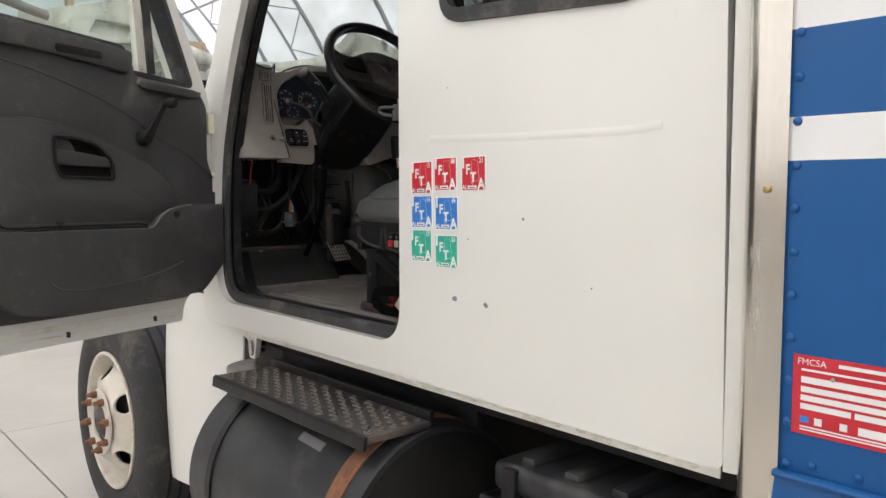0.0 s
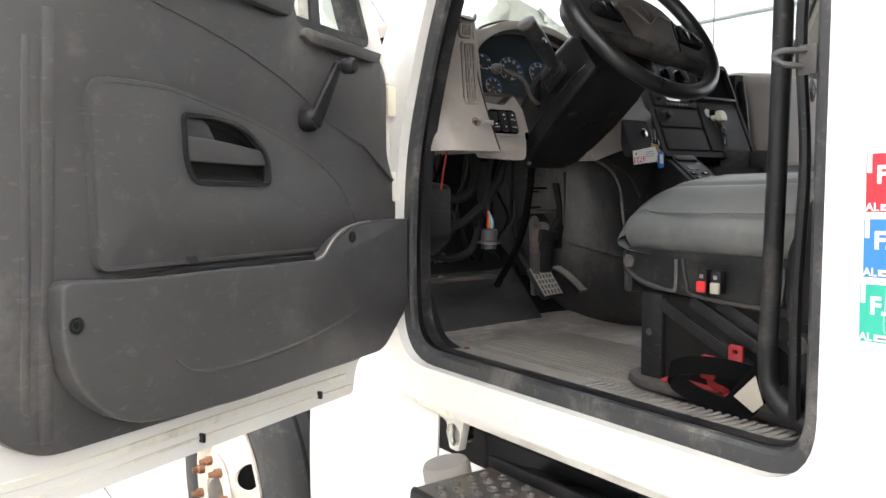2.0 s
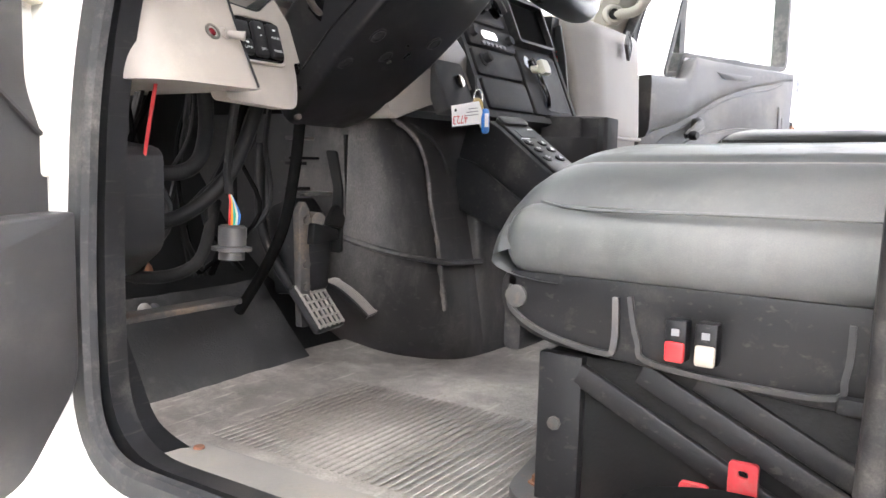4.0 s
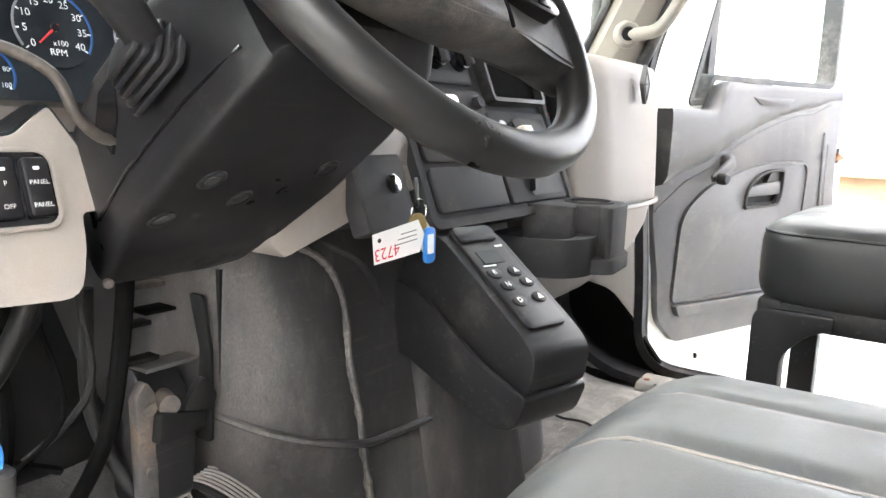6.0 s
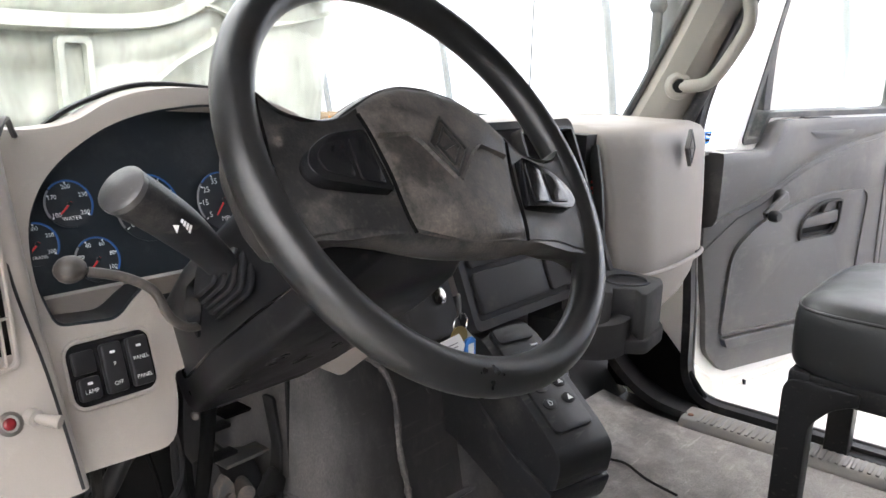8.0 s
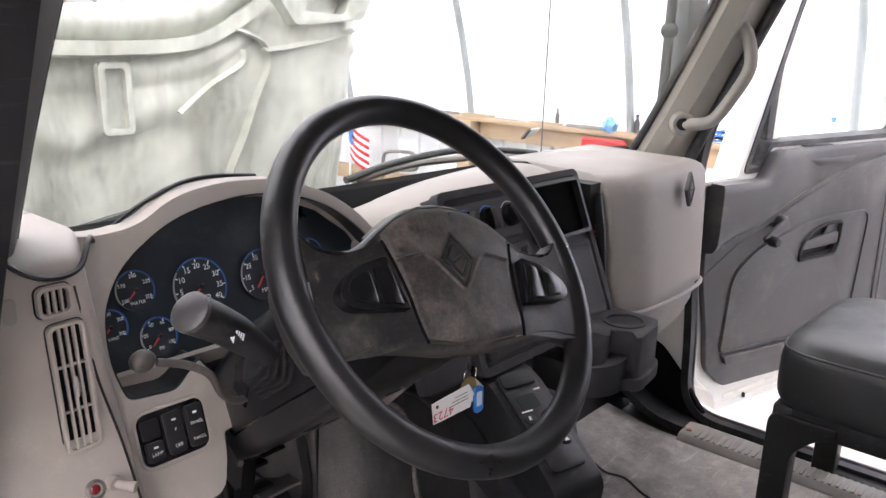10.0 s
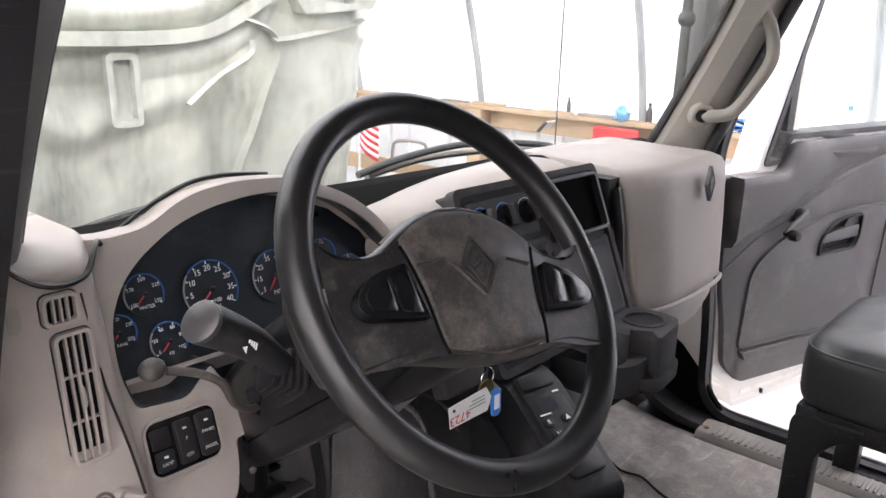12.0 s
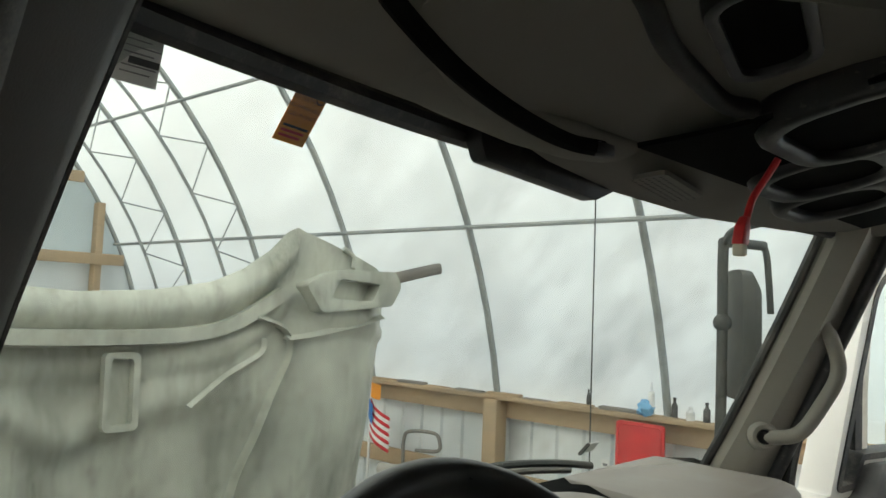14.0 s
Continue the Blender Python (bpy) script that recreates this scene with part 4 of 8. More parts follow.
    lever = rounded([(0.680, 1.545), (0.605, 1.540), (0.484, 1.526), (0.484, 1.500), (0.600, 1.502), (0.680, 1.505)], [0.006, 0.02, 0.006, 0.006, 0.02, 0.006], 4)
    lev = put("release_lever", bevelled(prism([(x + off, z) for x, z in lever], "z", 0.004, 0.023), 0.005, 3), grey_panel, None, "pull lever")
    tab = rounded([(0.682, 1.574), (0.628, 1.572), (0.606, 1.540), (0.682, 1.545)], [0.006, 0.012, 0.004, 0.004], 4)
    put("lever_tab", bevelled(prism([(x + off, z) for x, z in tab], "z", 0.002, 0.016), 0.003, 2), grey_panel, lev)
    # window crank
    a, b = (Vector((0.355, 1.593, 0.0)), Vector((0.278, 1.703, 0.0))) if outside else (Vector((0.330, 1.604, 0.0)), Vector((0.246, 1.562, 0.0)))
    crank = put("window_crank", lathe([(0.024, 0.014), (0.024, 0.034), (0.018, 0.044), (0.0, 0.046)], (a.x, a.y, 0), (0, 0, 1), 18), black_plastic if outside else dark, None, "window winder")
    dv = (b - a).normalized()
    sv = Vector((-dv.y, dv.x, 0))
    arm = [a + sv * 0.018 - dv * 0.01, a - sv * 0.018 - dv * 0.01, b - sv * 0.011 + dv * 0.008, b + sv * 0.011 + dv * 0.008]
    put("arm", bevelled(prism([(p.x, p.y) for p in arm], "z", 0.034, 0.048), 0.005, 3), black_plastic if outside else dark, crank)
    put("knob", lathe([(0.008, 0.044), (0.009, 0.052), (0.016, 0.058), (0.017, 0.076), (0.012, 0.084), (0.0, 0.085)], (b.x, b.y, 0), (0, 0, 1), 16), black_plastic, crank)
    # glass and its frame rubber, the quarter-light post
    g = put("window_pane", prism(light, "z", -0.052, -0.048), pane, None, "clear side window glass")
    g.visible_shadow = False
    put("glass_rubber", sweep([Vector((x, z, -0.03)) for x, z in light], [(-0.012, -0.03), (-0.008, 0.03), (0.008, 0.03), (0.012, -0.03)], closed=True), seal_rubber, None, "black window rubber")
    put("quarter_post", sweep([Vector((0.245 if outside else 0.298, 1.80, -0.045)), Vector((0.262 if outside else 0.300, 2.0, -0.045)), Vector((0.335, 2.345, -0.045))], [(-0.015, -0.012), (-0.015, 0.012), (0.015, 0.012), (0.015, -0.012)]), seal_rubber, None, "black quarter-light post")
    put("post_trim", sweep([Vector((0.278 if outside else 0.331, 1.80, -0.050)), Vector((0.295 if outside else 0.333, 2.0, -0.050)), Vector((0.368, 2.345, -0.050))], [(-0.017, -0.010), (-0.017, 0.010), (0.017, 0.010), (0.017, -0.010)]), jamb_paint, None, "pale trim beside the post")
    # latch, labels and small fittings on the bare edge
    put("latch_slot", bevelled(prism(rrect(1.052, 1.622, 0.036, 0.052, 0.006), "z", -0.006, 0.0), 0.001), under_black, None, "greasy latch slot")
    put("latch_claw", prism(rounded([(1.045, 1.632), (1.092, 1.618), (1.092, 1.610), (1.045, 1.604)], 0.003), "z", -0.002, 0.008), rust)
    for x, z in ((1.092, 1.642), (1.106, 1.604), (1.086, 1.590)):
        put("bolt", lathe([(0.009, -0.004), (0.009, 0.001), (0.005, 0.003), (0.0, 0.003)], (x, z, 0), (0, 0, 1), 10), chrome)
    put("bump_stop", lathe([(0.014, -0.004), (0.014, 0.006), (0.009, 0.010), (0, 0.010)], (1.035, 1.058, 0), (0, 0, 1), 14), seal_rubber, None, "rubber bump stop")
    for x, z in ((0.985, 1.045), (0.64, 1.036), (0.30, 1.028)):
        put("drain_slot", prism(rrect(x, z, 0.006, 0.016, 0.002), "z", -0.004, 0.0055), black_print)
    tag = put("edge_label", prism(rrect(1.106, 1.303, 0.028, 0.108, 0.008), "z", -0.004, -0.0025), white_print, None, "small printed label")
    put("label_border", sweep([Vector((x, z, -0.0022)) for x, z in rrect(1.106, 1.303, 0.025, 0.104, 0.006)], [(-0.001, 0), (0, 0.0005), (0.001, 0)], closed=True), black_print, tag)
    for k in range(4):
        put("bar", prism(rrect(1.098 + 0.005 * k, 1.303, 0.0018, 0.088 - 0.010 * (k % 2), 0.0008), "z", -0.0024, -0.0019), grey_print, tag)
    tag = put("edge_label", prism(rrect(1.108, 1.433, 0.042, 0.112, 0.003), "z", -0.004, -0.0025), white_print, None, "faded paper label")
    for k in range(6):
        put("bar", prism(rrect(1.092 + 0.006 * k, 1.433, 0.0014, 0.098 - 0.014 * (k % 3), 0.0006), "z", -0.0024, -0.0019), chrome, tag)
    tag = put("edge_label", prism(rrect(1.092, 1.800, 0.036, 0.080, 0.003), "z", -0.004, -0.0025), white_print, None, "white code label")
    for k in range(9):
        put("bar", prism(rrect(1.080 + 0.003 * k, 1.795, 0.0012, 0.050, 0.0004), "z", -0.0024, -0.0019), grey_print, tag)
    return d


LEFT_DOOR = Matrix(((-0.886, 0, 0.464, 0.0), (-0.464, 0, -0.886, 1.112), (0, 1, 0, 0), (0, 0, 0, 1)))
RIGHT_DOOR = Matrix(((0.956, 0, -0.292, 2.0), (-0.292, 0, -0.956, 1.106), (0, 1, 0, 0), (0, 0, 0, 1)))
truck_door("cab_door", LEFT_DOOR, "wide-open white driver's door with a dark grey inner panel", grey_panel, True)
truck_door("cab_door", RIGHT_DOOR, "wide-open white passenger door with a grey inner panel", grey_panel, False)
for z in (1.66, 1.46, 1.28):
    h = part("door_hinge", box((-0.022, 1.088, z - 0.035), (0.014, 1.128, z + 0.035), 0.006), cream_plastic if z > 1.5 else jamb_paint, cab, "steel door hinge")
    part("pin", rod((-0.018, 1.112, z - 0.04), (-0.018, 1.112, z + 0.04), 0.009), rust if z < 1.5 else chrome, h)

# ---- cab floor ----
cab_floor = thing("cab_floor", "worn rubber floor mat grey with dried mud", "floor mat", (1.0, 0.6, 1.035), kind="structure")
part("mat", sheet(lambda u, v: (0.19 + 1.64 * u, -0.8 + 2.06 * v, 1.046 + 0.006 * noise.noise(Vector((u * 9, v * 9, 0))) + 0.05 * max(0, v - 0.93) * 8), 40, 50, 0.01), mat_rubber, cab_floor)
part("toe_mat", sheet(lambda u, v: (0.10 + 0.50 * u, 1.225 + 0.145 * v, 1.052 + 0.15 * v + 0.006 * noise.noise(Vector((u * 7, v * 7, 3)))), 14, 10, 0.008), toe_rubber, cab_floor, "dark mat up the toe board")
part("mat_tear", sweep(curve([Vector(p) for p in ((1.53, 1.13, 1.055), (1.505, 1.08, 1.056), (1.515, 1.03, 1.055), (1.48, 0.96, 1.055), (1.46, 0.88, 1.055))], 5), [(-0.004, -0.003), (0, 0.0015), (0.004, -0.003)]), under_black, cab_floor)
rib = None
for i in range(46):
    y = 0.50 + 0.013 * i
    if rib is None:
        ob = part("rib", bevelled(box((-0.17, -0.0025, 0), (0.17, 0.0025, 0.0017)), 0.0008, 1), mat_rubber, cab_floor)
        rib = ob.data
    else:
        ob = hang(new("rib", rib), cab_floor)
    ob.location = (0.40, y, 1.049)
for side in (0, 1):
    tread = thing("sill_tread", "ribbed grey plastic tread plate on the door sill", "tread plate", (1.91 if side else 0.13, 0.55, 1.05), group="sill treads")
    prof = rounded([(0.075, 1.045), (0.078, 1.062), (0.10, 1.070), (0.175, 1.066), (0.19, 1.05), (0.19, 1.035), (0.075, 1.035)], 0.006)
    bm = prism(prof, "y", 0.12, 1.03)
    part("plate", mirrored(bm) if side else bm, tread_rubber, tread)
    rib2 = None
    for i in range(48 if side else 26):
        y = 0.16 + 0.0175 * i
        if rib2 is None:
            ob = part("rib", bevelled(box((-0.034, -0.0045, -0.002), (0.034, 0.0045, 0.0026)), 0.0015, 1), tread_rubber, tread)
            rib2 = ob.data
        else:
            ob = hang(new("rib", rib2), tread)
        ob.location = ((2 - 0.14) if side else 0.14, y, 1.068)
    for y in (0.145, 1.012):
        bm = lathe([(0.008, 0), (0.007, 0.003), (0, 0.004)], (0.15, y, 1.068), (0, 0, 1), 10)
        part("screw", mirrored(bm) if side else bm, rust, tread)
    bm = sweep(curve([Vector(p) for p in ((0.10, 1.02, 1.056), (0.115, 1.12, 1.075), (0.14, 1.20, 1.13), (0.15, 1.26, 1.22), (0.13, 1.27, 1.40))], 6), [(-0.045, -0.012), (-0.045, 0.010), (0.045, 0.010), (0.045, -0.012)])
    if side:
        part("kick_panel", bevelled(prism(rounded([(0.99, 1.060), (1.00, 1.085), (1.085, 1.190), (1.16, 1.265), (1.30, 1.29), (1.30, 1.060)], [0.004, 0.01, 0.02, 0.03, 0.01, 0.01], 4), "x", 1.925, 1.942), 0.004), bay_black, tread, "black kick panel")
    part("kick_trim", mirrored(bm) if side else bm, black_plastic, tread, "dark kick trim rising from the sill")

# ---- engine cover ----
def hump_ring(z, g):
    xa = 0.607 + 0.16 * max(0.0, 1 - g / 0.45) ** 1.2
    xb, x1, y0 = xa + 0.10, 1.40 - 0.06 * g, 1.02 + 0.09 * g ** 1.5
    ring = rounded([(xb, y0), (x1, y0), (x1, 1.62), (xa + 0.02, 1.62), (xa, 1.17)], [0.07 + 0.05 * g, 0.15, 0.01, 0.01, 0.04], 6)
    return [Vector((x, y, z)) for x, y in ring]


cover = thing("engine_cover", "dusty black moulded engine cover rising from the floor", "engine cover", (1.0, 1.3, 1.05))
part("cover", loft([hump_ring(1.04 + 0.50 * g, g) for g in (0.0, 0.08, 0.2, 0.36, 0.5, 0.64, 0.78, 0.9, 1.0)]), dusty_black, cover, sharp=60)
part("seam", sweep(curve([Vector(p) for p in ((0.612, 1.36, 1.335), (0.610, 1.20, 1.315), (0.655, 1.100, 1.285), (0.74, 1.034, 1.262), (0.84, 1.032, 1.25), (1.05, 1.032, 1.24))], 6), circle(0.006, 8)), dusty_black, cover)
worn = [(x, y + 0.0060, z) for x, y, z in ((0.690, 1.100, 1.535), (0.735, 1.084, 1.505), (0.752, 1.068, 1.465), (0.752, 1.056, 1.42), (0.748, 1.046, 1.37), (0.756, 1.036, 1.31), (0.764, 1.030, 1.24), (0.775, 1.024, 1.16))]
part("worn_seam", sweep(curve([Vector(p) for p in worn], 8), circle(1.0, 8), scale=[0.0040 + 0.0060 * abs(noise.noise(Vector((i * 0.45, 0, 0)))) for i in range(57)]), worn_edge, cover, "rubbed pale moulding seam")
part("edge_trim", sweep(curve([Vector(p) for p in ((0.63, 1.30, 1.55), (0.70, 1.15, 1.545), (0.80, 1.09, 1.50), (0.845, 1.075, 1.43))], 6), circle(0.0045, 8)), dusty_black, cover)

# ---- dashboard ----
dash = thing("dashboard", "taupe plastic dashboard with a dark instrument cluster and centre stack", "dashboard", (1.0, 1.2, 1.5))
# top pad
part("top_pad", sheet(lambda u, v: (1.37 + 0.49 * u, 1.17 + 0.12 * v, 1.828 - 0.03 * v + 0.006 * math.sin(u * 3.1)), 24, 6, 0.03), taupe, dash)
part("screen_gutter", prism(rounded([(1.23, 1.70), (1.23, 1.820), (1.31, 1.836), (1.40, 1.824), (1.52, 1.785), (1.52, 1.70)], 0.006), "x", 0.06, 1.88), bay_black, dash, "black gutter along the glass")
part("gutter_end", prism(rounded([(1.14, 1.70), (1.14, 1.835), (1.25, 1.826), (1.25, 1.70)], 0.006), "x", 0.04, 0.238), bay_black, dash)
# left end panel with vents: one moulded piece that wraps round to the door side
def end_ring(z, inset=0.0):
    yf = 1.052 - 0.065 * max(0.0, (1.70 - z) / 0.155) ** 1.5 + 0.03 * max(0.0, z - 1.83)
    xr = 0.212 + 0.145 * (1.85 - z) if z > 1.64 else 0.2425
    back = max(yf + 0.004, 1.080 + 0.33 * (z - 1.66))
    return [Vector((x, y, z)) for x, y in rounded([(0.068 + inset, 1.30), (0.068 + inset, yf + 0.030 + inset), (0.100 + inset, yf + inset), (xr, yf + inset), (0.250, back + inset * 0.5), (0.250, 1.30)], [0.004, 0.02, 0.02, 0.012, 0.004, 0.004], 5)]


end = part("end_panel", loft([end_ring(1.545 + 0.317 * k / 14) for k in range(15)] + [end_ring(1.869, 0.003), end_ring(1.875, 0.010), end_ring(1.878, 0.020), end_ring(1.880, 0.040)]), taupe, dash, "taupe end panel with air vents", sharp=60)
part("cap_cord", sweep(curve([Vector(p) for p in ((0.122, 1.075, 1.905), (0.138, 1.055, 1.878), (0.168, 1.044, 1.862), (0.205, 1.052, 1.864), (0.235, 1.088, 1.886), (0.285, 1.176, 1.858), (0.340, 1.188, 1.886), (0.41, 1.200, 1.909), (0.47, 1.204, 1.914), (0.54, 1.200, 1.908))], 6), circle(0.0032, 6)), black_plastic, end)


def vent(cx, cz, w, h, n, tilt, parent, bars=()):
    m = axes((cx, 1.0440, cz), (1, 0, -0.05), (0.02, 0.035, 1)) @ Matrix.Rotation(tilt, 4, "Z")
    v = part("air_vent", moved(bevelled(plate(rrect(0, 0, w, h, 0.008), [rrect(0, 0, w - 0.009, h - 0.009, 0.005)], "z", -0.010, 0.0022), 0.0015), m), taupe, parent, "air vent")
    # shallow black backing; the shade between the slats is put into its colour
    part("backing", moved(prism(rrect(0, 0, w - 0.008, h - 0.008, 0.005), "z", -0.0062, -0.0054), m), bay_black, v)
    part("joint", moved(sweep([Vector((x, y, -0.0060)) for x, y in rrect(0, 0, w + 0.001, h + 0.001, 0.008)], circle(0.0011, 6), closed=True), m), black_plastic, v)
    for i in range(n):
        x = -w / 2 + 0.0045 + (w - 0.009) * (i + 1) / (n + 1)
        part("slat", moved(box((x - 0.0012, -h / 2 + 0.004, -0.0052), (x + 0.0012, h / 2 - 0.004, 0.0008), 0.0005), m), taupe, v)
    for y in bars:
        part("crossbar", moved(box((-w / 2 + 0.004, y - 0.0011, -0.0052), (w / 2 - 0.004, y + 0.0011, -0.0012)), m), taupe, v)
    if bars:
        part("thumb_tab", moved(ball((0.0015, 0.0, -0.001), 0.0075, 10, (0.45, 1.8, 0.5)), m), taupe, v)
    return v


vent(0.174, 1.836, 0.037, 0.034, 3, 0.07, end)
vent(0.187, 1.735, 0.040, 0.150, 3, 0.10, end, (0.026, -0.026))
part("blank_plug", moved(bevelled(prism(rrect(0, 0, 0.013, 0.028, 0.006), "z", -0.004, 0.0012), 0.0006), axes((0.132, 1.0525, 1.832), (1, 0, 0), (0.1, 0, 1))), tread_rubber, end, "small oval blanking plug")
m = axes((0.190, 1.0275, 1.616), (1, 0, 0), (0, 0.45, 1))
part("lamp_ring", moved(lathe([(0.0115, -0.008), (0.0115, 0.003), (0.008, 0.004), (0.008, 0.001)], (0, 0, 0), (0, 0, 1), 18), m), worn_steel, end)
part("warning_lamp", moved(ball((0, 0, 0.001), 0.0062, 12, (1, 1, 0.35)), m), lamp_red, end, "small red warning lamp")
part("toggle", sweep([Vector(p) for p in ((0.210, 1.026, 1.617), (0.216, 1.014, 1.616), (0.225, 1.003, 1.614))], circle(1.0, 12), scale=[0.004, 0.005, 0.0065]), taupe, end, "short grey toggle")
part("toggle_nut", rod((0.208, 1.034, 1.617), (0.211, 1.020, 1.617), 0.008, 12), taupe, end)
part("panel_gap", sweep(curve([Vector(p) for p in ((0.2340, 0.987, 1.548), (0.2310, 1.036, 1.65), (0.2140, 1.0525, 1.74), (0.1985, 1.0530, 1.846))], 5), circle(0.0017, 6)), black_plastic, end)

# cluster hood and surround, leaning back towards the glass
def leant(bm):
    for v in bm.verts:
        v.co.y += 0.33 * (v.co.z - 1.66)
    return bm


ARCH_IN = rounded([(0.267, 1.674), (0.257, 1.711), (0.257, 1.746), (0.263, 1.782), (0.284, 1.816), (0.312, 1.840), (0.364, 1.869), (0.419, 1.884), (0.486, 1.891), (0.530, 1.890), (0.573, 1.882), (0.630, 1.864), (0.685, 1.826), (0.728, 1.772), (0.745, 1.71), (0.740, 1.655), (0.395, 1.655), (0.371, 1.696), (0.352, 1.684), (0.332, 1.668)],
                  [0.012] + [0.03] * 13 + [0.02, 0.01, 0.004, 0.004, 0.012, 0.02], 4)
RIM = [(0.290, 1.846), (0.330, 1.873), (0.374, 1.896), (0.41, 1.906), (0.465, 1.912), (0.542, 1.908), (0.58, 1.900), (0.650, 1.874), (0.706, 1.832), (0.748, 1.770), (0.768, 1.70)]
surround = part("cluster_surround", leant(bevelled(plate(rounded([(0.232, 1.533), (0.228, 1.79), (0.232, 1.874), (0.275, 1.868), *RIM[1:], (0.78, 1.64), (0.382, 1.60), (0.380, 1.572), (0.366, 1.526)],
                [0.008, 0.01, 0.006, 0.02] + [0.03] * (len(RIM) - 1) + [0.01, 0.006, 0.01, 0.02], 4), [ARCH_IN], "y", 1.086, 1.118), 0.007, 3, 50)), taupe, dash, "taupe cluster surround")
hood_pts = [(0.240, 1.70), (0.242, 1.80), (0.262, 1.845), *RIM]
part("cluster_hood", loft([[Vector((0.5 + (x - 0.5) * k, y + 0.33 * (z - 1.66), 1.72 + (z - 1.72) * k - d)) for x, z in hood_pts] for k, y, d in ((0.970, 1.095, 0.0), (0.970, 1.108, 0.0), (0.960, 1.116, 0.006), (0.940, 1.120, 0.040))], cap=False), taupe, surround)
face = part("cluster_face", leant(prism([(0.245, 1.64), (0.245, 1.79), (0.27, 1.835), *[(0.5 + (x - 0.5) * 0.98, z - 0.012) for x, z in RIM], (0.765, 1.64)], "y", 1.128, 1.136)), gauge_black, dash, "black instrument face")
part("face_wall", leant(sweep([Vector((x, 1.108, z)) for x, z in ARCH_IN], [(-0.020, -0.002), (-0.020, 0.003), (0.022, 0.003), (0.022, -0.002)], closed=True)), gauge_black, face)


def gauge(cx, cz, r, marks, name, needle, sub="", cut=1.0):
    m = axes((cx, 1.126 + 0.33 * (cz - 1.66), cz), (1, 0, 0), (0, 0.33, 1))
    g = part("gauge", moved(lathe([(r, 0.0), (r, 0.002), (0, 0.002)], (0, 0, 0), (0, 0, 1), 32), m), gauge_black, dash, "round gauge with a blue rim and red needle")
    band = [Vector((r * 1.0 * math.cos(a), r * 1.0 * math.sin(a), 0.002)) for a in [radians(-35 + 170 * i / 24) for i in range(25)]]
    part("blue_rim", moved(sweep(band, [(-0.0010, 0), (-0.0010, 0.0016), (0.0010, 0.0016), (0.0010, 0)]), m), gauge_blue, g)
    band = [Vector((r * 1.0 * math.cos(a), r * 1.0 * math.sin(a), 0.002)) for a in [radians(140 + 70 * i / 10) for i in range(11)]]
    part("grey_rim", moved(sweep(band, [(-0.0010, 0), (-0.0010, 0.0015), (0.0010, 0.0015), (0.0010, 0)]), m), grey_print, g)
    for i, s in enumerate(marks):
        a = radians(215 - 250 * i / max(1, len(marks) - 1))
        lettering(s, r * 0.27, m @ Matrix.Translation((r * 0.74 * math.cos(a), r * 0.74 * math.sin(a), 0.0025)), white_print, g)
        part("tick", moved(box((r * 0.88, -0.0006, 0.002), (r * 0.97, 0.0006, 0.003)), m @ Matrix.Rotation(a, 4, "Z")), white_print, g, smooth=False)
    if name:
        lettering(name, r * 0.24, m @ Matrix.Translation((0.0, -r * 0.62, 0.0025)), white_print, g)
    if sub:
        lettering(sub, r * 0.2, m @ Matrix.Translation((r * 0.1, r * 0.22 - r * 0.6, 0.0025)), white_print, g)
    part("needle", moved(prism([(-r * 0.12, -0.0012), (r * 0.62, -0.0006), (r * 0.62, 0.0006), (-r * 0.12, 0.0012)], "z", 0.004, 0.0052), m @ Matrix.Rotation(radians(needle), 4, "Z")), red_plastic, g, "red needle")
    part("hub", moved(lathe([(r * 0.10, 0.003), (r * 0.10, 0.006), (0, 0.006)], (0, 0, 0), (0, 0, 1), 12), m), black_plastic, g)


gauge(0.416, 1.771, 0.040, ["0", "5", "10", "15", "20", "25", "30", "35", "40"], "RPM", 222, "x100")
gauge(0.520, 1.768, 0.037, ["5", "15", "25", "35", "45", "55", "65", "75"], "MPH", 230)
gauge(0.324, 1.785, 0.026, ["100", "170", "200", "230", "250"], "WATER", 222)
gauge(0.281, 1.748, 0.023, ["100", "150", "200", "250", "300"], "TRANS", 224)
gauge(0.342, 1.723, 0.025, ["0", "20", "40", "60", "80", "100"], "PSI", 224)
gauge(0.612, 1.782, 0.023, ["E", "1/2", "F"], "FUEL", 230)
gauge(0.658, 1.752, 0.022, ["0", "60", "120"], "AIR", 225)

# switch tray
SM = axes((0.312, 1.0725, 1.624), (1, 0, 0), (0, 0.33, 1)) @ Matrix.Diagonal((0.92, 0.92, 1, 1))
part("switch_tray", moved(prism(rrect(0.0, 0.0, 0.102, 0.074, 0.016), "z", -0.004, 0.0035), SM), gloss_black, dash, "glossy black switch tray")
part("tray_rim", moved(sweep([Vector((x, y, 0.003)) for x, y in rrect(0, 0, 0.104, 0.076, 0.016)], circle(0.0028, 6), closed=True), SM), taupe, dash)
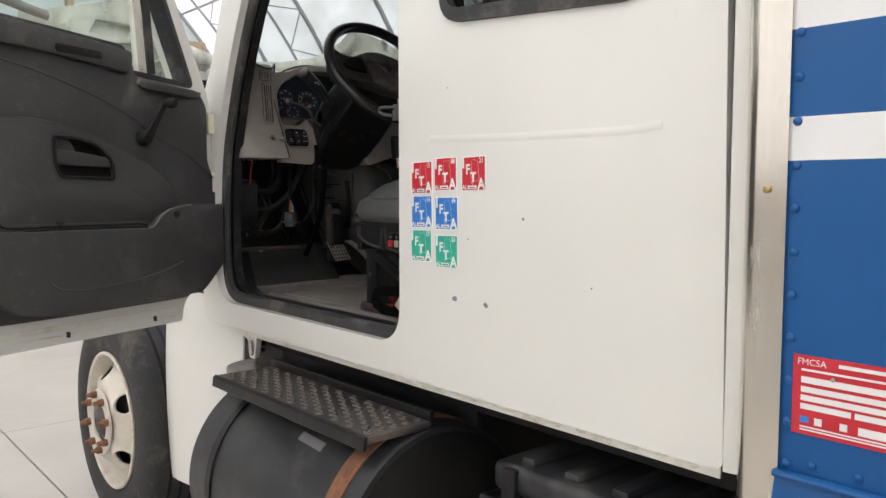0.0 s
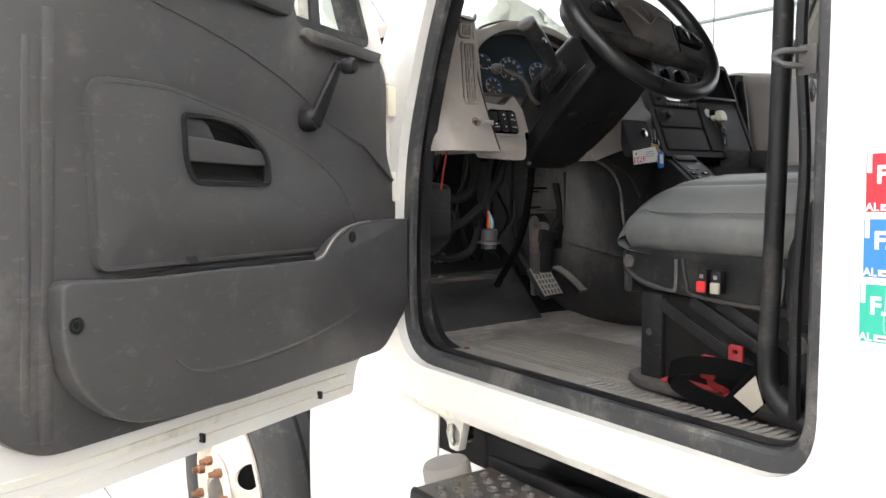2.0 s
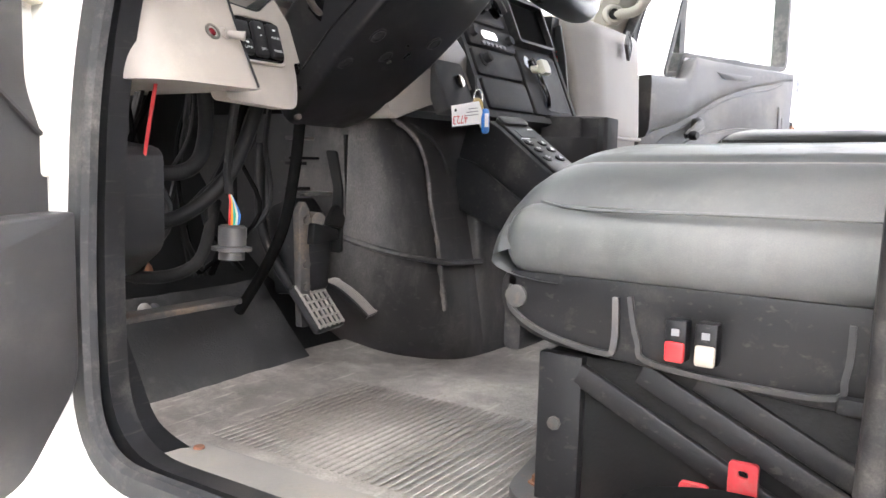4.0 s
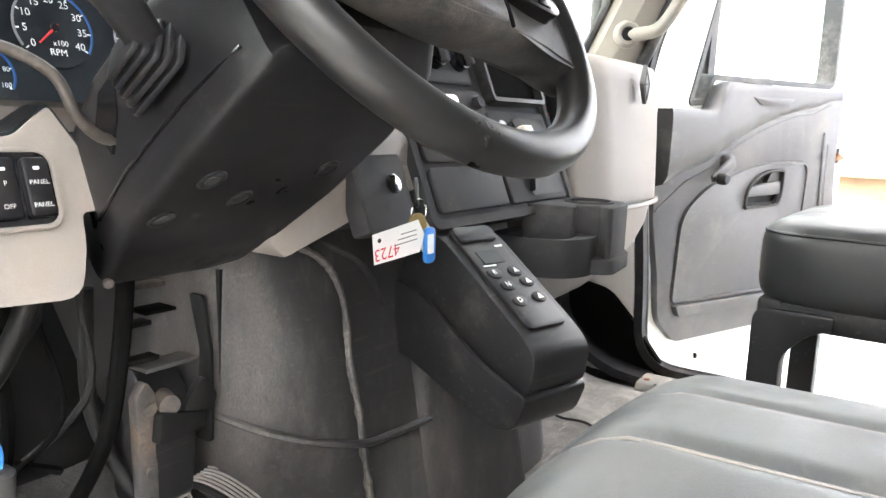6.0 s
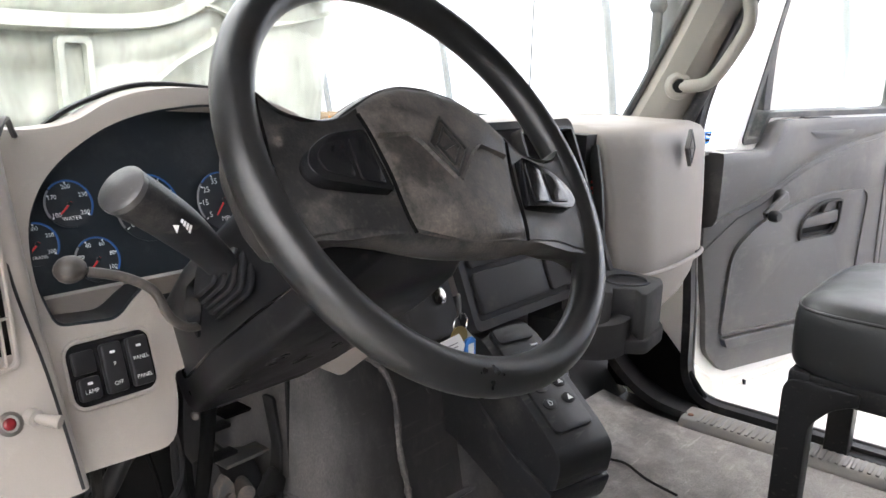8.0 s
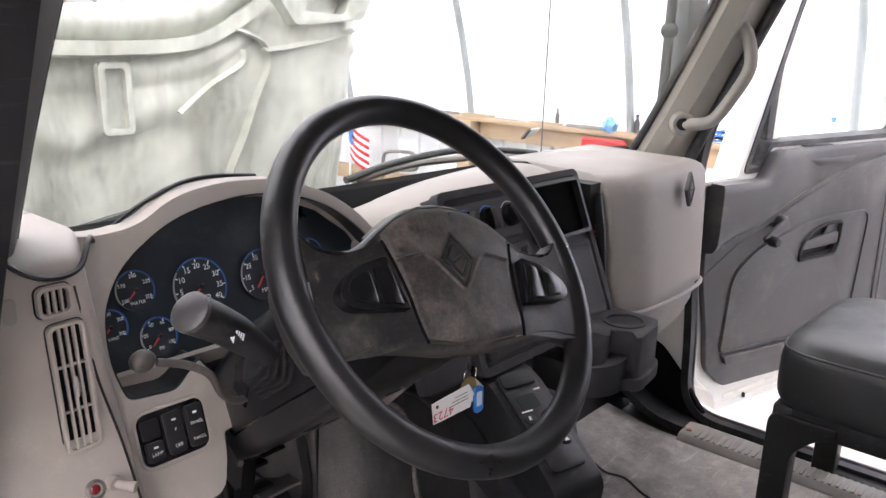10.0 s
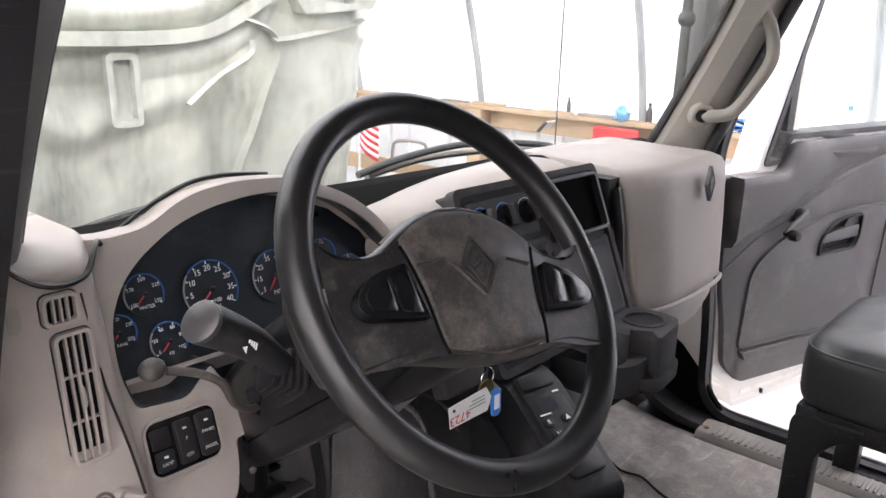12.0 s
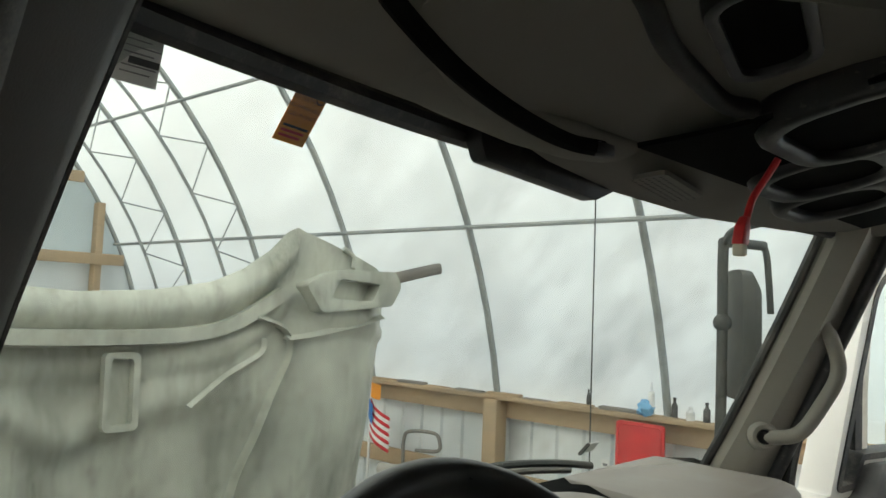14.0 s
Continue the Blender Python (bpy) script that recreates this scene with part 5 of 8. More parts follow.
for i, (x, words) in enumerate(((-0.032, ("", "LAMP")), (0.0, ("P", "OFF")), (0.032, ("PANEL", "PANEL")))):
    sw = part("rocker_switch", moved(bevelled(prism(rrect(x, 0.0 if i else -0.016, 0.025, 0.058 if i else 0.026, 0.004), "z", 0.001, 0.010), 0.002), SM), black_plastic, dash, "black rocker switch")
    if i == 0:
        part("blank", moved(bevelled(prism(rrect(x, 0.014, 0.026, 0.026, 0.003), "z", 0.001, 0.007), 0.001), SM), black_plastic, sw)
    for j, w in enumerate(words):
        if w:
            lettering(w, 0.0065, SM @ Matrix.Translation((x, (0.004, -0.018)[j] if i else -0.019, 0.0104)), white_print, sw)
    part("lamp_mark", moved(prism(rrect(x, 0.018 if i else -0.010, 0.006, 0.003, 0.001), "z", 0.0098, 0.0104), SM), white_print, sw)

# lower middle trim beside the column with the ignition lock
part("knee_trim", prism(rounded([(0.598, 1.548), (0.622, 1.528), (0.74, 1.562), (0.868, 1.585), (0.872, 1.66), (0.80, 1.71), (0.62, 1.70)], 0.010), "y", 1.046, 1.12, 0.006), taupe, dash, "taupe trim beside the column")
ST = axes((0.862, 1.006, 1.552), (1, 0, 0), (0, 0.42, 1))      # centre stack: x across, y up the slope


def on_stack(x0, y0, x1, y1, z0, z1, r=0.004):
    return moved(bevelled(prism(rrect((x0 + x1) / 2, (y0 + y1) / 2, x1 - x0, y1 - y0, min(0.008, (x1 - x0) / 3)), "z", z0, z1), r), ST)


stack = part("stack_panel", on_stack(-0.004, -0.006, 0.450, 0.317, -0.06, 0.0), stack_black, dash, "black centre stack")
part("stack_frame", moved(plate(rrect(0.222, 0.156, 0.458, 0.333, 0.016), [rrect(0.222, 0.156, 0.430, 0.305, 0.010)], "z", -0.01, 0.010), ST), stack_black, stack)
def stack_pad(u, v):
    """The pad round the stack: v runs up its sloping front, over the crest and back to the glass."""
    x = 0.665 + 0.655 * u
    e = min(1.0, (1 - u) * 9) ** 0.5
    crest = 1.860 - 0.052 * (1 - u) ** 1.8 - 0.044 * (1 - e)
    away = 0.075 * min(1.0, max(0.0, (0.820 - x) / 0.14)) ** 1.4
    if v < 0.4:
        z = 1.60 + (crest - 0.040 - 1.60) * v / 0.4
        return (x, 1.012 + 0.42 * (z - 1.552) + away, z)
    y0 = 1.012 + 0.42 * (crest - 0.040 - 1.552) + away
    a = min(1.0, (v - 0.4) / 0.4) * math.pi / 2
    b = max(0.0, (v - 0.8) / 0.2)
    return (x, y0 + 0.062 * (1 - math.cos(a)) + 0.016 * math.sin(a) + 0.10 * b, crest - 0.040 + 0.040 * math.sin(a) - 0.014 * b * b)


part("stack_pad", sheet(stack_pad, 40, 30, 0.008), taupe, dash, "rounded taupe pad over the stack", sharp=70)
heater = part("heater_panel", on_stack(0.020, 0.215, 0.215, 0.295, 0.0, 0.008), stack_black, stack)
for i in range(3):
    c = (0.052 + 0.066 * i, 0.258)
    part("knob", moved(lathe([(0.023, 0.008), (0.021, 0.022), (0.012, 0.026), (0.0, 0.026)], (*c, 0), (0, 0, 1), 20), ST), gloss_black, heater, "round heater knob")
    part("knob_grip", moved(bevelled(prism(rrect(*c, 0.010, 0.040, 0.004), "z", 0.02, 0.036), 0.002), ST @ Matrix.Translation((*c, 0)) @ Matrix.Rotation(radians(-20 + 20 * i), 4, "Z") @ Matrix.Translation((-c[0], -c[1], 0))), stack_black, heater)
    part("knob_mark", moved(sweep([Vector((c[0] + 0.026 * math.cos(radians(a)), c[1] + 0.026 * math.sin(radians(a)), 0.0085)) for a in range(40, 141, 10)], [(-0.0008, 0), (0, 0.0006), (0.0008, 0)]), ST), blue_print if i < 2 else white_print, heater)
display = part("storage_bin", on_stack(0.245, 0.185, 0.430, 0.305, -0.002, 0.006), stack_black, stack, "open black bin")
# flush black plate in place of a recess, the bin's shade in its colour
part("bin_hollow", on_stack(0.250, 0.190, 0.425, 0.300, 0.0055, 0.0068, 0.0), bay_black, display)
part("bin_rim", moved(plate(rrect(0.3375, 0.245, 0.185, 0.120, 0.01), [rrect(0.3375, 0.245, 0.171, 0.106, 0.006)], "z", 0.0, 0.022), ST), black_plastic, display)
radio = part("radio", on_stack(0.025, 0.155, 0.225, 0.205, -0.002, 0.010), stack_black, stack, "car radio")
part("radio_screen", on_stack(0.085, 0.174, 0.150, 0.194, 0.010, 0.0112, 0.0), chrome, radio, "pale radio display")
for i in range(6):
    part("radio_button", on_stack(0.072 + 0.018 * i, 0.158, 0.086 + 0.018 * i, 0.167, 0.008, 0.013, 0.001), grey_panel, radio)
for x in (0.045, 0.200):
    part("radio_knob", moved(lathe([(0.011, 0.008), (0.010, 0.022), (0.0, 0.022)], (x, 0.182, 0), (0, 0, 1), 16), ST), stack_black, radio)
for nm, y0, y1 in (("cover_panel", 0.088, 0.148), ("cover_panel", 0.012, 0.080)):
    part(nm, on_stack(0.022, y0, 0.218, y1, 0.0, 0.009, 0.003), stack_black, stack, "blank cover panel")
part("lighter", moved(lathe([(0.015, 0.006), (0.015, 0.012), (0.011, 0.014), (0.011, 0.028), (0.006, 0.030), (0, 0.030)], (0.058, 0.122, 0), (0, 0, 1), 16), ST), stack_black, stack, "push-in socket")
tall = part("side_panel", on_stack(0.230, 0.012, 0.430, 0.172, 0.0, 0.009, 0.003), stack_black, stack, "black side panel")
# flat near-black plate, coloured as the shade inside a hollow
part("side_hollow", on_stack(0.300, 0.022, 0.418, 0.160, 0.0085, 0.0100, 0.0), under_black, tall)
part("cord", moved(sweep(curve([Vector(p) for p in ((0.288, 0.150, 0.014), (0.292, 0.11, 0.018), (0.302, 0.085, 0.016), (0.305, 0.055, 0.016), (0.296, 0.030, 0.014))], 6), circle(0.005, 8)), ST), gloss_black, tall)
part("socket", moved(lathe([(0.011, 0.009), (0.011, 0.012), (0.007, 0.012), (0.007, 0.009)], (0.318, 0.085, 0), (0, 0, 1), 14), ST), gloss_black, tall)
part("hole", moved(lathe([(0.016, 0.009), (0.016, 0.0105), (0, 0.0105)], (0.268, 0.140, 0), (0, 0, 1), 16), ST), gloss_black, tall)
part("pull_rod", moved(rod((0.282, 0.126, 0.006), (0.290, 0.118, 0.030), 0.009, 12), ST), cream_plastic, tall)
part("pull_knob", moved(bevelled(prism([(0.272, 0.100), (0.304, 0.100), (0.311, 0.117), (0.304, 0.136), (0.272, 0.136)], "z", 0.028, 0.044), 0.004), ST), cream_plastic, tall, "cream square pull knob")
# ignition lock
part("lock_plate", on_stack(-0.135, 0.000, -0.026, 0.106, -0.030, 0.002, 0.006), stack_black, dash, "black ignition plate")
part("lock", moved(lathe([(0.013, 0.0), (0.013, 0.008), (0.008, 0.011), (0.0, 0.011)], (-0.062, 0.062, 0), (0, 0, 1), 16), ST), chrome, dash, "ignition lock")
part("small_vent", on_stack(-0.105, 0.135, -0.030, 0.190, -0.012, 0.000, 0.003), black_plastic, dash)
for i in range(5):
    part("vent_slot", on_stack(-0.098 + 0.014 * i, 0.143, -0.090 + 0.014 * i, 0.182, -0.0005, 0.0010, 0.0), gloss_black, dash)

# passenger-side box with its emblem, the lower bulge
def box_ring(z, g):
    ring = rounded([(1.352, 1.075 - 0.06 * (1 - g)), (1.46, 0.985 + 0.04 * g), (1.80, 1.005 + 0.02 * g), (1.835 - 0.03 * g, 1.10), (1.83, 1.35), (1.40, 1.35)], [0.015, 0.03, 0.05, 0.03, 0.02, 0.02], 4)
    return [Vector((x, y, z)) for x, y in ring]


airbox = part("passenger_box", bevelled(loft([box_ring(1.535, 0.0), box_ring(1.56, 0.05), box_ring(1.68, 0.35), box_ring(1.79, 0.75), box_ring(1.815, 0.95), [Vector((1.61 + (p.x - 1.61) * 0.985, p.y + 0.010, 1.829)) for p in box_ring(1.83, 1.0)], [Vector((1.61 + (p.x - 1.61) * 0.95, p.y + 0.032, 1.837)) for p in box_ring(1.84, 1.0)]]), 0.004, 2, 60), taupe, dash, "large taupe box ahead of the passenger seat")
EM = axes((1.632, 1.000, 1.786), (1, 0.05, 0), (0, 0.06, 1))
badge = part("badge", moved(bevelled(prism([(0, 0.042), (0.023, 0), (0, -0.042), (-0.023, 0)], "z", -0.004, 0.006), 0.002), EM), grey_panel, airbox, "dark diamond badge")
part("badge_mark", moved(plate([(0, 0.034), (0.0185, 0), (0, -0.034), (-0.0185, 0)], [[(0, 0.028), (0.015, 0), (0, -0.028), (-0.015, 0)]], "z", 0.005, 0.0075), EM), black_plastic, badge)
part("badge_bar", moved(box((-0.009, -0.0015, 0.005), (0.009, 0.0015, 0.0075)), EM), black_plastic, badge)


def low_ring(z, g):
    k = (1 - g) ** 2.2
    ring = rounded([(1.22 + 0.12 * g, 1.06 + 0.18 * k), (1.46, 0.995 + 0.23 * k), (1.80 - 0.08 * k, 1.015 + 0.23 * k), (1.82 - 0.08 * k, 1.12 + 0.16 * k), (1.82 - 0.08 * k, 1.45), (1.24, 1.45)], [0.02, 0.06, 0.06, 0.03, 0.02, 0.02], 4)
    return [Vector((x, y, z)) for x, y in ring]


part("lower_bulge", loft([low_ring(1.25 + 0.285 * g, g) for g in (0.0, 0.2, 0.4, 0.6, 0.8, 0.95, 1.0)]), taupe, dash, "rounded lower dashboard", sharp=60)
part("bulge_lip", sweep(curve([Vector(p) for p in ((1.36, 1.0, 1.535), (1.46, 0.986, 1.530), (1.62, 0.985, 1.528), (1.78, 1.005, 1.532), (1.800, 1.09, 1.535))], 5), circle(0.0055, 8)), taupe, dash)
# added near-black filler that stands for the shade under the dash
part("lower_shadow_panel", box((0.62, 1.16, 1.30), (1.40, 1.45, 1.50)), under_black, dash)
# added box that keeps outside brightness from showing through the footwell
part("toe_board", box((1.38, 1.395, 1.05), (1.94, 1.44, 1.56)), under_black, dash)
part("gap_bracket", box((1.314, 1.082, 1.56), (1.356, 1.20, 1.822)), under_black, dash)
part("bracket_rail", sweep([Vector(p) for p in ((1.33, 1.045, 1.62), (1.335, 1.06, 1.72), (1.34, 1.08, 1.80))], [(-0.004, -0.01), (-0.004, 0.01), (0.004, 0.01), (0.004, -0.01)]), black_plastic, dash)
for k in range(3):
    part("red_wire", sweep(curve([Vector(p) for p in ((1.345, 1.10, 1.74 - 0.012 * k), (1.35, 1.07, 1.735 - 0.012 * k), (1.36, 1.10, 1.715 - 0.01 * k))], 5), circle(0.003, 6)), red_plastic, dash)

# cup holder
cup = thing("cup_holder", "black plastic cup holder with a slot fixed below the dashboard", "cup holder", (1.17, 0.96, 1.45))
a, b = Vector((1.156, 0.932)), Vector((1.196, 0.874))          # the driver-side face, with its open slot
f, w = (b - a).normalized(), Vector((0.82, 0.57))
slot = [a + f * 0.010, a + f * 0.014 + w * 0.034, b - f * 0.014 + w * 0.034, b - f * 0.010]
rest = [(1.290, 0.886), (1.322, 0.905), (1.330, 1.02), (1.150, 1.02)]
upper = [tuple(p) for p in (a, *slot, b)] + rest
lower = rounded([(1.148, 0.934), (1.193, 0.866), (1.293, 0.878), (1.330, 0.898), (1.338, 1.03), (1.145, 1.03)], [0.02, 0.016, 0.02, 0.02, 0.01, 0.01], 4)
hole = [(1.256 + 0.042 * math.cos(t), 0.944 + 0.040 * math.sin(t)) for t in [2 * math.pi * i / 24 for i in range(24)]]
part("cup_block", bevelled(plate(upper, [hole], "z", 1.476, 1.564), 0.0035, 2, 40), stack_black, cup, "cup block with an open side slot")
part("cup_rim", sweep([Vector((x, y, 1.564)) for x, y in hole], [(-0.003, -0.004), (-0.003, 0.003), (0.003, 0.003), (0.003, -0.004)], closed=True), stack_black, cup)
part("cup_well", lathe([(0.041, 0.0), (0.037, -0.072), (0.0, -0.072)], (1.256, 0.944, 1.562), (0, 0, 1), 20), black_plastic, cup)
part("foot_lip", bevelled(prism(lower, "z", 1.452, 1.478), 0.005, 3), stack_black, cup)
shelf = rounded([(1.080, 1.05), (1.082, 0.965), (1.105, 0.915), (1.150, 0.895), (1.200, 0.90), (1.200, 1.05)], [0.01, 0.03, 0.02, 0.02, 0.01, 0.01], 4)
part("shelf", bevelled(plate(shelf, [[(1.115 + (x - 1.13) * 0.62, 0.965 + (y - 0.97) * 0.62) for x, y in shelf]], "z", 1.462, 1.515), 0.004, 2, 40), stack_black, cup, "shallow open shelf")
part("shelf_floor", prism(shelf, "z", 1.452, 1.464), stack_black, cup)
for z, r in ((1.548, 0.010), (1.490, 0.008)):
    part("side_rib", sweep([Vector((1.322, 0.906, z)), Vector((1.334, 0.93, z)), Vector((1.334, 1.0, z))], [(-0.004, -r), (-0.004, r), (0.004, r), (0.004, -r)]), stack_black, cup)

# shift console
con = thing("shift_console", "dark grey plastic push-button gear console", "gear console", (0.9, 0.95, 1.30))
CT = Matrix.Translation((0.8935, 0.898, -0.006)) @ Matrix.Rotation(radians(-14.5), 4, "Z") @ Matrix.Translation((-0.8935, -0.918, 0))     # turned towards the driver
prof_u = rounded([(1.09, 1.47), (1.06, 1.548), (1.00, 1.545), (0.835, 1.438), (0.812, 1.415), (0.82, 1.36), (0.90, 1.385), (1.04, 1.46)], [0.01, 0.03, 0.04, 0.02, 0.015, 0.02, 0.03, 0.01], 4)
prof_l = rounded([(1.09, 1.36), (1.09, 1.47), (1.03, 1.458), (0.90, 1.383), (0.818, 1.362), (0.835, 1.315), (0.88, 1.302), (1.05, 1.355)], [0.01, 0.01, 0.03, 0.03, 0.01, 0.02, 0.03, 0.01], 4)
part("upper_shell", moved(bevelled(prism(prof_u, "x", 0.840, 0.948), 0.010, 3), CT), black_plastic, con, "matt upper shell")
part("lower_shell", moved(bevelled(prism(prof_l, "x", 0.834, 0.954), 0.010, 3), CT), black_plastic, con)
part("console_base", loft([[Vector((x, y, 1.04)) for x, y in rounded([(0.90, 1.02), (1.18, 0.98), (1.18, 1.2), (0.90, 1.2)], 0.03)], [Vector((x, y, 1.36)) for x, y in rounded([(0.90, 1.03), (1.10, 1.0), (1.12, 1.2), (0.90, 1.2)], 0.03)]]), dusty_black, con)
KP = CT @ axes((0.8935, 0.918, 1.4935), (1, 0, 0), (0, 0.838, 0.545))
pad = part("keypad", moved(bevelled(prism(rrect(0, 0.005, 0.078, 0.195, 0.012), "z", -0.004, 0.004), 0.002), KP), black_plastic, con, "dark key pad")
part("keypad_screen", moved(prism(rrect(-0.004, 0.040, 0.040, 0.026, 0.002), "z", 0.004, 0.0050), KP), gauge_black, pad)
part("keypad_brow", moved(bevelled(prism(rrect(0, 0.086, 0.074, 0.030, 0.01), "z", 0.003, 0.009), 0.003), KP), black_plastic, pad)
for i, (x, y, w) in enumerate(((-0.022, 0.008, "R"), (0.018, 0.008, ""), (-0.016, -0.016, "N"), (0.024, -0.014, ""), (-0.018, -0.046, "D"), (0.022, -0.044, ""))):
    k = part("key", moved(bevelled(prism([(x + 0.0125 * math.cos(a), y + 0.0095 * math.sin(a)) for a in [2 * math.pi * j / 16 for j in range(16)]], "z", 0.003, 0.0065), 0.0012), KP), black_plastic, pad, "oval push key")
    if w:
        lettering(w, 0.012, KP @ Matrix.Translation((x, y, 0.0067)), white_print, k)
    else:
        part("arrow", moved(prism([(x - 0.005, y - 0.004), (x + 0.005, y - 0.004), (x, y + 0.005)], "z", 0.0065, 0.0071), KP), white_print, k)
part("keypad_bar", moved(box((-0.03, 0.022, 0.004), (-0.006, 0.0245, 0.0048)), KP), white_print, pad)
part("keypad_bar", moved(box((0.02, 0.058, 0.004), (0.034, 0.061, 0.0048)), KP), white_print, pad)

# ---- steering column and wheel ----
WC = Vector((0.5175, 0.803, 1.8505))
TILT = radians(36.4)
WN = Vector((0, -math.cos(TILT), math.sin(TILT)))
WU = Vector((0, math.sin(TILT), math.cos(TILT)))
WM = axes(WC, (1, 0, 0), WU)                     # x right, y up the wheel, z towards the driver
column = thing("steering_column", "black plastic steering column cover with stalks", "steering column", (0.49, 1.0, 1.55))


def col_ring(t, wl, wr, up, dn, r):
    """A section of the cover, t down the column from the wheel; it is wider on its outer side."""
    c = WC - WN * t
    ring = rounded([(-wl, -dn), (wr, -dn), (wr, up * 0.5), (wr - 0.035, up), (-wl + 0.045, up), (-wl, up * 0.55)], r, 4)
    return [c + Vector((1, 0, 0)) * x + WU * y for x, y in ring]


shroud = part("shroud", loft([col_ring(0.055, 0.070, 0.070, 0.055, 0.058, 0.02), col_ring(0.085, 0.128, 0.080, 0.062, 0.078, 0.014), col_ring(0.11, 0.139, 0.086, 0.064, 0.086, 0.012), col_ring(0.17, 0.143, 0.096, 0.066, 0.090, 0.012),
    col_ring(0.27, 0.140, 0.100, 0.066, 0.093, 0.012), col_ring(0.36, 0.122, 0.096, 0.06, 0.092, 0.014), col_ring(0.43, 0.096, 0.092, 0.03, 0.088, 0.016), col_ring(0.47, 0.075, 0.085, 0.0, 0.076, 0.02)]), shroud_black, column, "black two-piece shroud", sharp=32)
part("shroud_seam", sweep([WC - WN * t + Vector((-w - 0.0005, 0, 0)) - WU * 0.055 for t, w in ((0.10, 0.136), (0.17, 0.143), (0.27, 0.140), (0.36, 0.122))], circle(0.0018, 6)), gloss_black, shroud)
part("clear_flap", bevelled(prism([(0.455, 1.775), (0.505, 1.80), (0.51, 1.765), (0.47, 1.745)], "y", 1.0, 1.02), 0.003), taupe, column)
for x, t in ((-0.094, 0.232), (-0.108, 0.296), (0.043, 0.222), (-0.038, 0.268)):
    part("screw_well", lathe([(0.0145, -0.004), (0.0140, 0.0012), (0.0120, 0.0022), (0.0095, 0.0008), (0.0, 0.0002)], WC - WN * t + Vector((x, 0, 0)) - WU * 0.0915, -WU, 20), shroud_black, shroud)
    part("screw", lathe([(0.0075, 0.0), (0.0070, 0.0016), (0.0, 0.002)], WC - WN * t + Vector((x, 0, 0)) - WU * 0.0918, -WU, 12), stack_black, shroud)
SIDE = Matrix(((0, 0, 1, WC.x), (-WN.y, WU.y, 0, WC.y), (-WN.z, WU.z, 0, WC.z), (0, 0, 0, 1)))     # x down the column, y up, z across
part("slot", moved(prism([(0.232, 0.020), (0.262, 0.018), (0.286, -0.004), (0.279, -0.034), (0.252, -0.012)], "z", -0.1425, -0.139), SIDE), gloss_black, column)
# turn stalk with its rubber boot
a, b = Vector((0.388, 0.942, 1.722)), Vector((0.252, 0.914, 1.838))
d = (b - a).normalized()
stalk = part("turn_stalk", sweep([a + (b - a) * t + Vector((0, 0, 0.010 * math.sin(t * math.pi))) for t in [i / 10 for i in range(11)]], circle(1.0, 16), scale=[0.0155, 0.0155, 0.0157, 0.016, 0.017, 0.019, 0.020, 0.0205, 0.021, 0.0215, 0.022]), black_plastic, column, "thick turn signal stalk with white symbols")
part("stalk_cap", lathe([(0.0222, -0.002), (0.0222, 0.004), (0.018, 0.007), (0, 0.008)], b, d, 20), grey_panel, stalk)
part("boot", join(*[moved(bevelled(prism(rrect(0, 0, 0.076 - 0.008 * i, 0.056 - 0.0045 * i, 0.008), "z", 0.0075 * i, 0.0075 * i + 0.0055), 0.0015), axes(a + d * 0.012, -WN, d.cross(-WN))) for i in range(5)]), black_plastic, stalk, "ribbed rubber boot")
SKM = axes(b - d * 0.050 + Vector((0.006, -0.0195, 0.004)), -d, (0.1, 0.3, 1))
for i in range(4):
    part("symbol", moved(box((0.004 * i, -0.002 - 0.001 * i, 0), (0.0025 + 0.004 * i, 0.004, 0.0006)), SKM), white_print, stalk, smooth=False)
part("symbol", moved(prism([(-0.008, -0.010), (-0.001, -0.014), (-0.001, -0.006)], "z", 0, 0.0006), SKM), white_print, stalk)
# thin lever with a round knob
lev = part("brake_lever", tube([(0.400, 1.015, 1.668), (0.365, 1.005, 1.672), (0.340, 1.000, 1.690), (0.325, 1.003, 1.720), (0.30, 1.012, 1.737), (0.27, 1.022, 1.746)], 0.0050, 10), lever_paint, column, "thin bent lever")
part("lever_knob", ball((0.257, 1.030, 1.749), 0.0135, 16, (1.15, 0.95, 1.0)), lever_paint, lev, "worn brown ball knob")

ROLL = Matrix.Rotation(radians(-12.0), 4, "Z")
wheel = part("steering_wheel", moved(sweep([Vector((0.2185 * math.cos(a), 0.2185 * math.sin(a), 0)) for a in [2 * math.pi * i / 72 for i in range(72)]], [(0.0185 * math.cos(t), 0.0185 * math.sin(t)) for t in [2 * math.pi * i / 14 for i in range(14)]], closed=True), WM), wheel_black, column, "worn black steering wheel with a thick moulded rim", sharp=80)
half = [(0.0, 0.084), (0.035, 0.080), (0.070, 0.066), (0.100, 0.047), (0.128, 0.027), (0.160, 0.020), (0.186, 0.026), (0.206, 0.048), (0.216, -0.020), (0.204, -0.112), (0.180, -0.098), (0.150, -0.088), (0.100, -0.090), (0.050, -0.098), (0.0, -0.101)]
WOUT = rounded(half + [(-x, y) for x, y in reversed(half[1:-1])], 0.02, 3)


def bulge(x, y):
    """How far the hub's face stands out towards the driver."""
    return 0.008 * math.exp(-(x / 0.11) ** 4) * max(0.0, 1 - ((y + 0.01) / 0.125) ** 4)


def wheel_ring(k, z, b):
    return [WM @ ROLL @ Vector((x * (k if abs(x) < 0.17 else 1.0), -0.01 + (y + 0.01) * k, z + b * bulge(x, y))) for x, y in WOUT]


